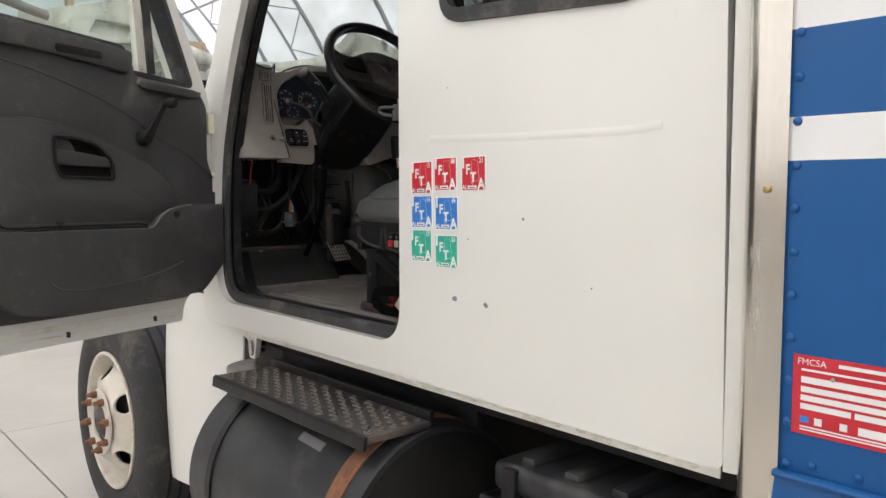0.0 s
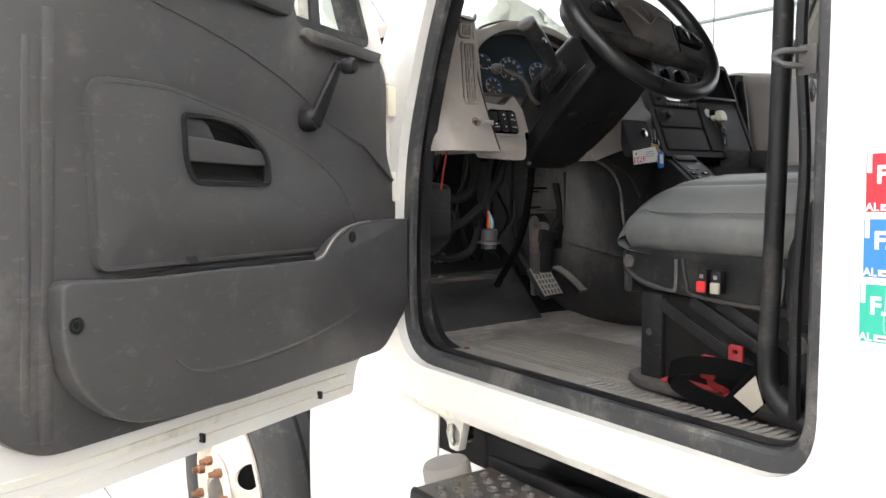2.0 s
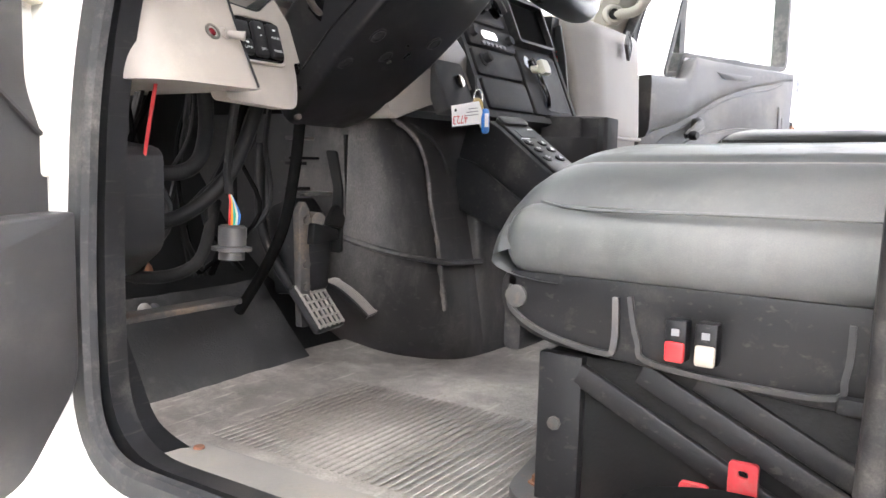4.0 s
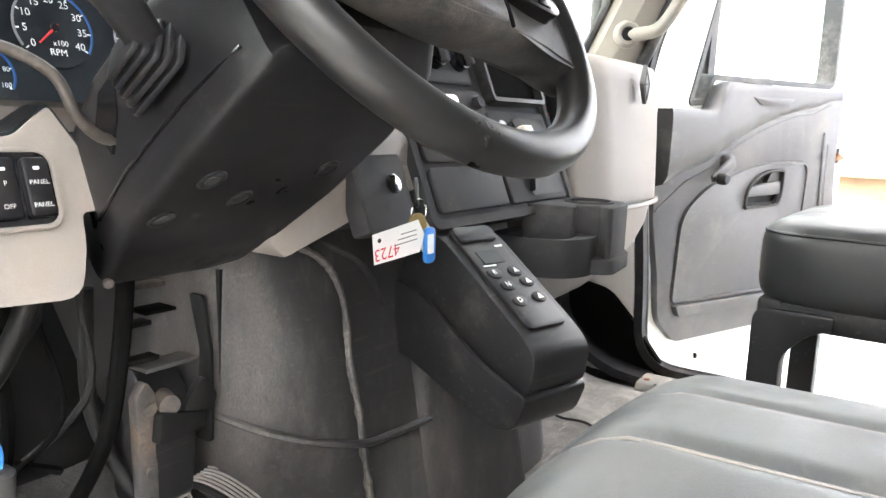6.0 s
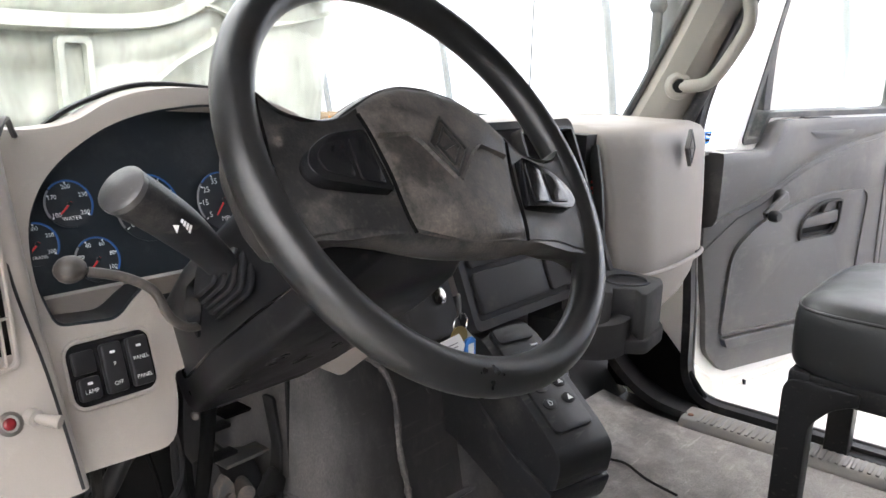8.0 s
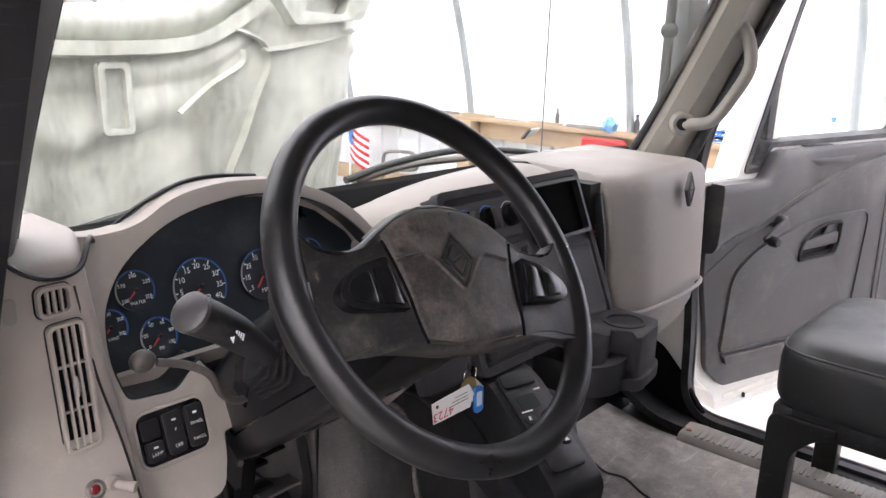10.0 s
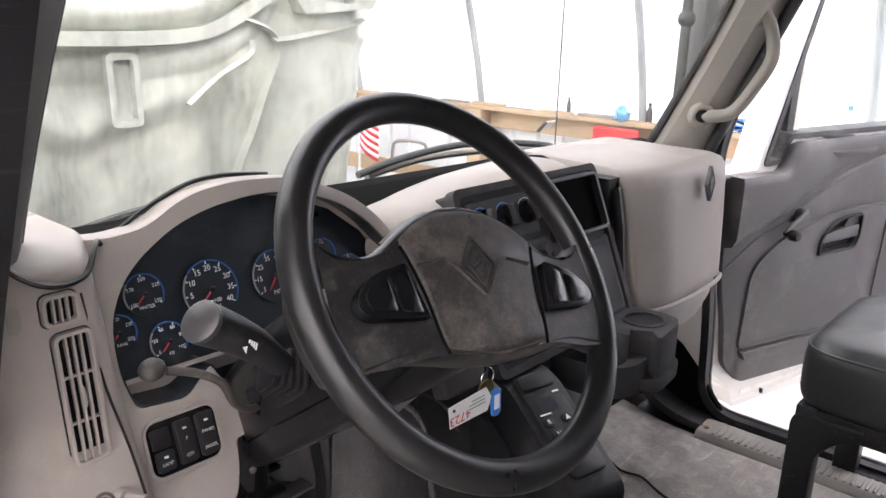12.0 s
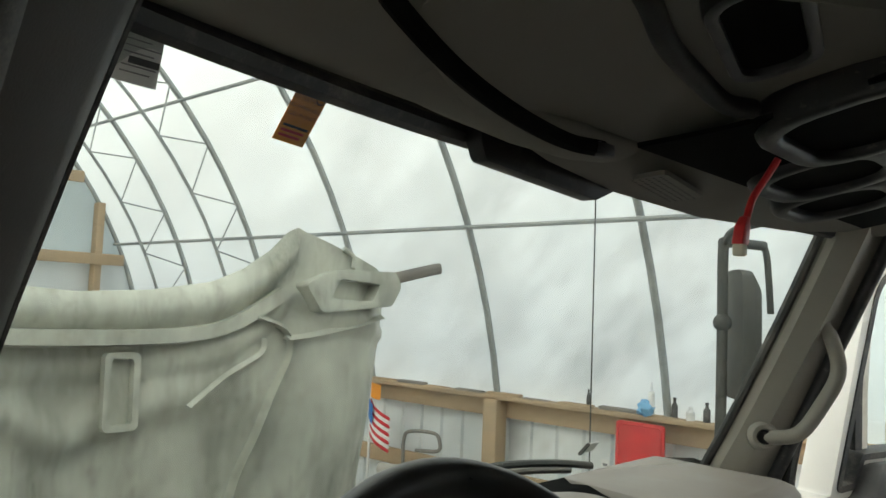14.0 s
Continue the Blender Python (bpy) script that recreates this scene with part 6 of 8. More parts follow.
part("hub", loft([wheel_ring(0.62, -0.045, 0), wheel_ring(0.88, -0.030, 0), wheel_ring(0.985, -0.012, 0.2), wheel_ring(1.0, 0.0, 0.6), wheel_ring(0.975, 0.009, 0.9), wheel_ring(0.93, 0.012, 1.0)], cap=False), spoke_black, wheel, "broad spokes round the hub", sharp=60)


def hub_top(t):
    return next(a[1] + (b[1] - a[1]) * (t - a[0]) / (b[0] - a[0]) for a, b in zip(half[:8], half[1:9]) if t <= b[0])


def spoke_face(u, v):
    x = -0.200 + 0.400 * u
    t = abs(x)
    top = hub_top(t) - 0.005
    bot = -0.095 + 0.008 * math.sin(min(1, t / 0.15) * math.pi) - 0.006 * max(0, t - 0.17) * 30
    y = bot + (top - bot) * v
    return WM @ ROLL @ Vector((x, y, 0.0105 + bulge(x, y) * 0.98))


part("spoke_face", sheet(spoke_face, 44, 16), spoke_black, wheel, "dusty spoke face", sharp=70)


def pad_half(y):
    """Half the hub pad's width at a height on the wheel."""
    pts = ((-0.12, 0.066), (-0.097, 0.072), (-0.07, 0.080), (-0.03, 0.084), (0.01, 0.093), (0.05, 0.107), (0.10, 0.112))
    return next(a[1] + (b[1] - a[1]) * (y - a[0]) / (b[0] - a[0]) for a, b in zip(pts, pts[1:]) if y <= b[0])


def hub_pad(u, v):
    s = 2 * u - 1
    top, bot = hub_top(abs(s) * 0.104) + 0.001, -0.100 + 0.010 * s * s
    y = bot + (top - bot) * v
    x = s * pad_half(y)
    roll = max(0.0, abs(v - 0.5) * 2 - 0.80) / 0.20
    edge = max(0.0, abs(s) - 0.95) / 0.05
    return WM @ ROLL @ Vector((x, y, 0.0130 + bulge(x, y) + 0.0035 * (1 - s * s) - 0.022 * roll ** 2 - 0.004 * edge ** 2))


part("hub_pad", sheet(hub_pad, 40, 30), hub_dusty, wheel, "dusty hub pad with a pressed diamond", sharp=80)
for s in (-1, 1):
    part("pad_groove", moved(sweep([Vector((s * (pad_half(y) + 0.001), y, 0.0128 + bulge(pad_half(y), y))) for y in [-0.088 + 0.0132 * i for i in range(10)]], circle(0.0018, 6)), WM @ ROLL), bay_black, wheel)
DM = WM @ ROLL @ Matrix.Translation((-0.004, 0.006, 0.0256))
part("diamond", moved(plate([(0, 0.034), (0.026, 0), (0, -0.034), (-0.026, 0)], [[(0, 0.030), (0.0230, 0), (0, -0.030), (-0.0230, 0)]], "z", -0.006, 0.0012), DM), spoke_black, wheel, "pressed diamond outline")
part("diamond", moved(plate([(0, 0.022), (0.016, 0), (0, -0.022), (-0.016, 0)], [[(0, 0.0185), (0.0134, 0), (0, -0.0185), (-0.0134, 0)]], "z", -0.006, 0.0012), DM), spoke_black, wheel)
part("diamond_bar", moved(box((-0.010, -0.002, -0.006), (0.010, 0.002, 0.0012)), DM @ Matrix.Rotation(0.5, 4, "Z")), spoke_black, wheel)
for s in (-1, 1):
    part("pad_wing", moved(sweep([Vector((s * x - 0.004, y, 0.0168 + bulge(x, y))) for x, y in ((0.086, 0.008), (0.048, 0.014), (0.036, 0.006), (0.020, -0.012), (0.004, -0.030))], [(-0.003, -0.003), (0, 0.0025), (0.003, -0.003)]), WM @ ROLL), hub_dusty, wheel)
    part("switch_block", moved(bevelled(prism([(s * x, y) for x, y in rounded([(0.106, 0.010), (0.150, -0.002), (0.172, -0.020), (0.179, -0.036), (0.166, -0.048), (0.091, -0.051)], [0.006, 0.015, 0.015, 0.01, 0.012, 0.004], 4)], "z", 0.010, 0.0245), 0.003, 3), WM @ ROLL), gloss_black, wheel, "glossy black switch block")
    part("switch_key", moved(bevelled(prism([(s * x, y) for x, y in rounded([(0.135, -0.006), (0.158, -0.014), (0.168, -0.027), (0.162, -0.041), (0.132, -0.044)], 0.006, 3)], "z", 0.0235, 0.0260), 0.0012), WM @ ROLL), gloss_black, wheel)
    part("switch_key", moved(bevelled(prism([(s * x, y) for x, y in rounded([(0.108, 0.003), (0.129, -0.004), (0.126, -0.044), (0.100, -0.046)], 0.004, 3)], "z", 0.0235, 0.0260), 0.0012), WM @ ROLL), gloss_black, wheel)

# ---- driver's seat ----
seat = thing("driver_seat", "grey vinyl air-suspension driver's seat on a black base", "seat", (0.52, 0.35, 1.06))


def cushion(x0, x1, y0, y1, z0, z1, crown, rise, r, grooves=(), columns=26, square=5, seams=None):
    """A padded cushion with a crowned top and rolled front."""
    def f(u, v):
        # u across, v round the section from the lower front edge, over the top, to the back
        x = x0 + (x1 - x0) * u
        e = 1 - (abs(u - 0.5) * 2) ** square
        t = v
        if t < 0.3:
            a = t / 0.3
            ang = -math.pi / 2 + a * math.pi
            yy = y1 - r + r * math.cos(ang)
            zz = (z0 + z1) / 2 + (z1 - z0) / 2 * math.sin(ang)
        else:
            a = (t - 0.3) / 0.7
            yy = y1 - r - a * (y1 - r - y0)
            zz = z1 + rise * a
        k = max(0.0, min(1.0, (zz - z0) / (z1 - z0)))
        zz += crown * math.sin(u * math.pi) * k * min(1, t / 0.3)
        zz = z0 + (zz - z0) * (0.35 + 0.65 * e) if zz > z0 else zz
        if t > 0.12:
            zz -= min(1, (t - 0.12) / 0.1) * sum(0.006 * math.exp(-((u - g) / 0.016) ** 2) for g in grooves)
        return (x + (0.5 - u) * 0.02 * (1 - e), yy + 0.01 * (e - 1), zz)
    top = sheet(f, columns, 36)
    if seams is not None:
        for g in grooves:
            seams.append([Vector(f(g, 0.16 + 0.80 * k / 30)) + Vector((0, 0, 0.0006)) for k in range(31)])
    return top


seat_seams = []
cu = part("seat_cushion", join(cushion(0.255, 0.855, -0.05, 0.650, 1.325, 1.440, 0.046, 0.012, 0.085, (0.20, 0.40, 0.60, 0.80), 100, 7, seat_seams), box((0.257, -0.05, 1.325), (0.852, 0.632, 1.412), 0.040, 5)), grey_vinyl, seat, "worn grey vinyl cushion with stitched seams", sharp=70)
for pts in seat_seams:
    part("seam", sweep(pts, circle(0.0016, 6)), tread_rubber, cu, "pale stitched seam")
part("seam", sweep(curve([Vector(p) for p in ((0.262, 0.05, 1.415), (0.266, 0.35, 1.412), (0.272, 0.52, 1.408), (0.31, 0.605, 1.415), (0.40, 0.615, 1.430), (0.52, 0.618, 1.434), (0.66, 0.614, 1.430))], 6), circle(0.0022, 6)), grey_vinyl, cu)
part("backrest", bevelled(prism(rounded([(-0.10, 1.40), (0.10, 1.40), (0.02, 2.16), (-0.12, 2.18)], [0.02, 0.05, 0.06, 0.05]), "x", 0.27, 0.77), 0.03, 3), grey_vinyl, seat, "grey backrest")
base = part("side_cover", bevelled(prism(rounded([(-0.06, 1.335), (0.628, 1.335), (0.628, 1.285), (0.575, 1.256), (0.30, 1.235), (-0.06, 1.235)], [0.01, 0.02, 0.025, 0.03, 0.02, 0.01], 4), "x", 0.268, 0.285), 0.004), black_plastic, seat, "black side cover with raised outlines")
for loop in ([(0.612, 1.318), (0.612, 1.292), (0.570, 1.268), (0.500, 1.256), (0.487, 1.268), (0.487, 1.318)], [(0.472, 1.320), (0.462, 1.275), (0.440, 1.252), (0.285, 1.246), (0.265, 1.27), (0.262, 1.318)]):
    line = curve([Vector((0.266, y, z)) for y, z in loop], 5)
    part("raised_outline", sweep(line, [(-0.004, -0.003), (-0.002, 0.003), (0.002, 0.003), (0.004, -0.003)]), grey_panel, base)
part("pivot_bolt", lathe([(0.013, -0.002), (0.013, 0.004), (0.008, 0.006), (0, 0.006)], (0.267, 0.606, 1.306), (-1, 0, 0), 14), step_steel, base)
for i, (y, m_) in enumerate(((0.418, red_plastic), (0.388, aged_tag))):
    sw = part("rocker_switch", box((0.250, y - 0.011, 1.262), (0.270, y + 0.011, 1.305), 0.003), black_plastic, base, "seat rocker switch")
    part("rocker", box((0.246, y - 0.010, 1.262), (0.262, y + 0.010, 1.283), 0.003), m_, sw, "red rocker" if i == 0 else "white rocker")
    part("symbol", box((0.2494, y - 0.004, 1.289), (0.2500, y + 0.004, 1.296)), grey_print, sw)
part("back_hinge_plate", bevelled(prism(rounded([(0.240, 1.232), (0.243, 1.352), (0.208, 1.430), (0.09, 1.62), (-0.02, 1.62), (0.02, 1.34), (0.14, 1.232)], [0.006, 0.02, 0.03, 0.03, 0.02, 0.03, 0.01], 4), "x", 0.240, 0.258), 0.004), black_plastic, seat, "black hinge plate beside the backrest")
part("front_cover", box((0.268, 0.60, 1.24), (0.772, 0.625, 1.335), 0.008), black_plastic, seat)
part("suspension_box", box((0.285, -0.05, 1.075), (0.755, 0.575, 1.245), 0.006), under_black, seat, "black suspension housing")
part("front_leg", box((0.272, 0.525, 1.07), (0.290, 0.578, 1.245), 0.003), black_plastic, seat)
part("leg_bolt", lathe([(0.008, 0), (0.008, 0.004), (0, 0.005)], (0.272, 0.555, 1.165), (-1, 0, 0), 8), step_steel, seat)
for a, b in (((0.278, 0.53, 1.225), (0.278, 0.24, 1.085)), ((0.280, 0.46, 1.238), (0.280, 0.17, 1.098)), ((0.284, 0.40, 1.240), (0.284, 0.12, 1.105))):
    part("cross_brace", sweep([Vector(a), Vector(b)], rrect(0, 0, 0.012, 0.026, 0.004, 2)), black_plastic, seat)
part("rear_rail", box((0.255, -0.10, 1.236), (0.290, 0.27, 1.252), 0.003), black_plastic, seat)
fl = part("floor_plate", prism(rounded([(0.225, 0.03), (0.235, 0.56), (0.28, 0.62), (0.40, 0.64), (0.70, 0.64), (0.76, 0.60), (0.76, 0.03)], 0.03), "z", 1.055, 1.072, 0.004), step_steel, seat, "rusty floor plate with bolts")
for x, y in ((0.311, 0.588), (0.70, 0.60), (0.30, 0.10)):
    part("bolt", lathe([(0.015, 0.0), (0.015, 0.003), (0.010, 0.003), (0.010, 0.011), (0.006, 0.013), (0, 0.013)], (x, y, 1.071), (0, 0, 1), 6), rust, fl)
# red tie-down straps on the plate and the loose seat belt
def ribbon(points, w, lean=0.0, t=0.002):
    """Flat webbing along a line, its width upright or leaning over."""
    line = curve([Vector(p) for p in points], 8)
    side = Vector((math.sin(lean), 0, math.cos(lean))) * (w / 2)
    n = len(line) - 1
    return sheet(lambda u, v: line[min(n, int(u * n + 0.5))] + side * (2 * v - 1) + Vector((0.0015 * math.sin(u * 40), 0, 0)), n, 2, t)


tie = thing("seat_tether", "red plastic tether straps lying on the seat's floor plate", "tether", (0.26, 0.40, 1.07))
for (x, y, z), foot in (((0.236, 0.386, 1.128), (0.262, 0.375, 1.076)), ((0.262, 0.346, 1.150), (0.285, 0.330, 1.10))):
    part("clip", bevelled(plate(rrect(y, z, 0.028, 0.044, 0.004), [rrect(y, z + 0.010, 0.010, 0.008, 0.003)], "x", x - 0.007, x), 0.0015), strap_red, tie, "red clip")
    part("strap", ribbon([(x, y, z - 0.018), (x + 0.004, y - 0.002, z - 0.032), (foot[0], foot[1] - 0.006, foot[2] + 0.006), foot], 0.016, 1.3), strap_red, tie)
for pts in ([(0.275, 0.520, 1.076), (0.255, 0.490, 1.080), (0.262, 0.465, 1.078)], [(0.272, 0.465, 1.079), (0.262, 0.430, 1.081), (0.268, 0.385, 1.078)], [(0.262, 0.365, 1.079), (0.252, 0.335, 1.081), (0.255, 0.300, 1.078)]):
    part("strap", ribbon(pts, 0.022, 1.45), strap_red, tie)
belt = thing("seat_belt", "loose black seat belt webbing looped on the floor", "seat belt", (0.22, 0.35, 1.07))
part("webbing", ribbon([(0.262, 0.270, 1.112), (0.235, 0.320, 1.132), (0.215, 0.380, 1.135), (0.205, 0.425, 1.128), (0.203, 0.450, 1.112), (0.205, 0.440, 1.097), (0.200, 0.410, 1.088), (0.190, 0.360, 1.080), (0.182, 0.315, 1.076), (0.176, 0.280, 1.084)], 0.033, 0.25), bay_black, belt, "black webbing")
part("webbing", sheet(lambda u, v: (0.172 + 0.016 * u, 0.292 - 0.085 * u + 0.024 * (2 * v - 1), 1.072 + 0.118 * u + 0.014 * (2 * v - 1)), 10, 2, 0.002), bay_black, belt, "black webbing")
part("anchor", bevelled(prism(rounded([(0.165, 1.150), (0.195, 1.155), (0.232, 1.196), (0.205, 1.226), (0.165, 1.226)], 0.01), "x", 0.188, 0.196), 0.002), black_plastic, belt, "belt anchor")
part("anchor_bolt", lathe([(0.017, 0), (0.017, 0.004), (0.009, 0.006), (0, 0.006)], (0.188, 0.186, 1.208), (-1, 0, 0), 12), step_steel, belt)
part("paper_tag", prism([(0.283, 1.108), (0.244, 1.150), (0.228, 1.106), (0.246, 1.088)], "x", 0.160, 0.1615), aged_tag, belt, "blank cream tag")
part("side_plate", bevelled(box((0.166, 0.148, 1.08), (0.176, 0.160, 1.235)), 0.003), grey_panel, belt)
# grab bar by the door
bar = single("grab_bar", tube([(0.15, 0.10, 1.085), (0.155, 0.15, 1.090), (0.165, 0.205, 1.115), (0.17, 0.228, 1.16), (0.17, 0.226, 1.30), (0.17, 0.222, 1.50), (0.168, 0.218, 1.70), (0.165, 0.215, 1.85), (0.155, 0.19, 1.92), (0.14, 0.12, 1.95)], 0.0155, 14), black_plastic, "black steel grab bar behind the door opening", "grab bar")
part("cable", tube([(0.145, 0.165, 1.10), (0.13, 0.16, 1.3), (0.125, 0.15, 1.5), (0.13, 0.165, 1.7), (0.135, 0.15, 1.9)], 0.009, 8), black_plastic, bar)
striker = part("door_striker", box((0.022, 0.080, 1.61), (0.026, 0.105, 1.65), 0.001), step_steel, cab, "steel latch striker")
part("pin", tube([(0.024, 0.095, 1.642), (0.0, 0.115, 1.642), (-0.004, 0.125, 1.635), (0.0, 0.115, 1.625), (0.024, 0.10, 1.622)], 0.0042, 8), step_steel, striker)

# ---- passenger seat ----
def padded_block(a, b):
    """A firm stuffed cushion: a box with fat rolled edges and a slightly crowned top."""
    (x0, y0, z0), (x1, y1, z1) = a, b
    def ring(t):
        s, c = math.sin(t), math.cos(t)
        f = lambda q, p: math.copysign(abs(q) ** p, q)
        return f(c, 0.50), f(s, 0.42)
    rings = []
    for k in range(29):
        g, h = ring(-math.pi / 2 + math.pi * k / 28)
        g = max(g, 0.02)
        loop = []
        for i in range(64):
            t = 2 * math.pi * i / 64
            p, q = math.copysign(abs(math.cos(t)) ** 0.26, math.cos(t)), math.copysign(abs(math.sin(t)) ** 0.26, math.sin(t))
            sag = 0.006 * noise.noise(Vector((p * 2, q * 2, h)))
            loop.append(Vector(((x0 + x1) / 2 + p * g ** 0.6 * (x1 - x0) / 2, (y0 + y1) / 2 + q * g ** 0.6 * (y1 - y0) / 2, (z0 + z1) / 2 + h * (z1 - z0) / 2 + sag * max(0, h))))
        rings.append(loop)
    return loft(rings)


ps = thing("passenger_seat", "black vinyl passenger seat on an open black steel frame", "seat", (1.69, 0.40, 1.06))
pc = part("seat_cushion", padded_block((1.440, 0.08, 1.378), (1.930, 0.706, 1.552)), black_vinyl, ps, "black vinyl cushion", sharp=70)
for z in (1.522,):
    part("seam", sweep([Vector((1.685 + math.copysign(abs(math.cos(t)) ** 0.26, math.cos(t)) * 0.2412, 0.393 + math.copysign(abs(math.sin(t)) ** 0.26, math.sin(t)) * 0.3080, z)) for t in [2 * math.pi * i / 80 for i in range(80)]], circle(0.0028, 6), closed=True), black_vinyl, pc)
part("backrest", bevelled(prism(rounded([(0.0, 1.45), (0.14, 1.45), (0.06, 2.10), (-0.06, 2.10)], 0.03), "x", 1.46, 1.92), 0.02, 3), black_vinyl, ps, "black backrest")
for x in (1.448, 1.884):
    part("leg", bevelled(prism(rounded([(0.640, 1.06), (0.640, 1.300), (0.600, 1.345), (0.560, 1.360), (0.560, 1.385), (0.695, 1.385), (0.695, 1.06)], [0, 0.02, 0.02, 0.005, 0.005, 0.03, 0], 5), "x", x, x + 0.050), 0.004), black_plastic, ps)
    part("leg", bevelled(prism(rounded([(0.16, 1.06), (0.16, 1.300), (0.20, 1.345), (0.24, 1.360), (0.24, 1.385), (0.105, 1.385), (0.105, 1.06)], [0, 0.02, 0.02, 0.005, 0.005, 0.03, 0], 5), "x", x, x + 0.050), 0.004), black_plastic, ps)
    part("foot_rail", box((x + 0.002, 0.12, 1.050), (x + 0.048, 0.692, 1.072), 0.004), black_plastic, ps)
part("top_rail", box((1.453, 0.648, 1.348), (1.926, 0.690, 1.402), 0.008), black_plastic, ps)
part("top_rail", box((1.453, 0.112, 1.348), (1.926, 0.158, 1.387), 0.008), black_plastic, ps)
part("side_rail", box((1.456, 0.14, 1.351), (1.494, 0.67, 1.398), 0.008), black_plastic, ps)
part("side_rail", box((1.888, 0.14, 1.351), (1.922, 0.67, 1.383), 0.008), black_plastic, ps)

# ---- pedals and the clutter under the dashboard ----
def pedal_plane(c, tilt, yaw=0.0):
    return Matrix.Translation(c) @ Matrix.Rotation(yaw, 4, "Z") @ Matrix.Rotation(tilt, 4, "X")


brake = thing("brake_pedal", "square brake pedal with a gridded rubber pad", "pedal", (0.515, 1.14, 1.10))
m = pedal_plane((0.545, 1.160, 1.186), radians(52), radians(8))
bp_ = part("pad", moved(bevelled(prism(rrect(0, 0, 0.088, 0.100, 0.010), "z", -0.010, 0.004), 0.003), m), black_plastic, brake)
for i in range(6):
    x = -0.037 + 0.0148 * i
    part("rib", moved(bevelled(box((x - 0.0018, -0.046, 0.003), (x + 0.0018, 0.046, 0.0085)), 0.0008, 1), m), tread_rubber, bp_)
    y = -0.042 + 0.0168 * i
    part("rib", moved(bevelled(box((-0.040, y - 0.0018, 0.003), (0.040, y + 0.0018, 0.0085)), 0.0008, 1), m), tread_rubber, bp_)
part("arm", tube([(0.535, 1.20, 1.200), (0.515, 1.235, 1.26), (0.50, 1.26, 1.34), (0.50, 1.26, 1.48)], 0.010, 10), under_black, brake)
gas = thing("throttle_pedal", "curved ribbed metal throttle pedal on its bracket", "pedal", (0.64, 1.16, 1.10))


def gasf(u, v):
    return (0.604 + 0.074 * v + 0.046 * (u - 0.5), 1.186 - 0.050 * v + 0.012 * (u - 0.5), 1.222 - 0.070 * v ** 1.5)


part("tread", sheet(gasf, 8, 12, 0.008), black_plastic, gas)
for i in range(6):
    part("rib", sweep([Vector(gasf(0.08 + 0.168 * i, k / 10)) + Vector((0, -0.001, 0.004)) for k in range(11)], circle(0.0018, 6)), tread_rubber, gas)
part("housing", bevelled(prism(rounded([(1.17, 1.21), (1.25, 1.20), (1.27, 1.36), (1.21, 1.385), (1.16, 1.33)], 0.012), "x", 0.525, 0.585), 0.004), black_plastic, gas, "black sensor housing")
part("housing_lid", bevelled(prism(rounded([(0.520, 1.30), (0.592, 1.305), (0.588, 1.325), (0.525, 1.34)], 0.006), "y", 1.150, 1.175), 0.003), under_black, gas)
part("bracket", bevelled(prism(rounded([(0.508, 1.15), (0.530, 1.15), (0.528, 1.36), (0.515, 1.38), (0.500, 1.36)], 0.006), "y", 1.165, 1.18), 0.002), step_steel, gas)
for z in (1.185, 1.225, 1.265, 1.345):
    part("bolt", lathe([(0.008, 0), (0.008, 0.005), (0, 0.006)], (0.518, 1.165, z), (0, -1, 0), 8), step_steel, gas)
for z, w in ((1.49, 0.050), (1.445, 0.030), (1.40, 0.040)):
    part("stay", bevelled(box((0.505 - 0.005, 1.18, z - 0.003), (0.505 + w, 1.20, z + 0.003)), 0.001), step_steel if z > 1.45 else under_black, gas)
part("arm", tube([(0.60, 1.20, 1.222), (0.575, 1.21, 1.235), (0.56, 1.22, 1.26)], 0.008, 8), rust, gas)
part("shelf", bevelled(box((0.530, 1.185, 1.452), (0.575, 1.22, 1.457)), 0.002), bay_black, gas)
part("shelf", bevelled(box((0.515, 1.165, 1.388), (0.590, 1.20, 1.394)), 0.002), step_steel, gas, "worn steel bracket shelf")
part("web", bevelled(prism(rounded([(1.15, 1.28), (1.18, 1.28), (1.17, 1.40), (1.19, 1.47), (1.165, 1.47), (1.15, 1.40)], 0.006), "x", 0.596, 0.602), 0.001), under_black, gas)
part("collar", rod((0.540, 1.155, 1.345), (0.555, 1.20, 1.345), 0.013, 14), step_steel, gas, "grimy steel collar")
part("clip", bevelled(prism(rounded([(0.555, 1.335), (0.60, 1.325), (0.606, 1.345), (0.585, 1.372), (0.572, 1.362)], 0.005), "y", 1.148, 1.158), 0.002), under_black, gas)
shaft = thing("steering_shaft", "black steering shaft running down to the toe board", "steering shaft", (0.47, 1.2, 1.1))
part("nut", lathe([(0.0055, 0), (0.0055, 0.008), (0.003, 0.010), (0, 0.010)], (0.430, 1.105, 1.520), (-0.4, -1, 0.2), 8), step_steel, shaft)
part("shaft", tube([(0.475, 1.14, 1.52), (0.474, 1.15, 1.44), (0.474, 1.175, 1.34), (0.474, 1.22, 1.26), (0.474, 1.29, 1.17)], 0.010, 12), bay_black, shaft)
plug = thing("wiring_plug", "grey round wiring plug with coloured wires by the floor", "plug", (0.32, 1.13, 1.28))
part("body", lathe([(0.020, 0.0), (0.020, 0.012), (0.026, 0.014), (0.026, 0.020), (0.022, 0.022), (0.022, 0.050), (0.018, 0.054), (0, 0.054)], (0.317, 1.134, 1.295), (0.05, 0, 1), 18), grey_panel, plug)
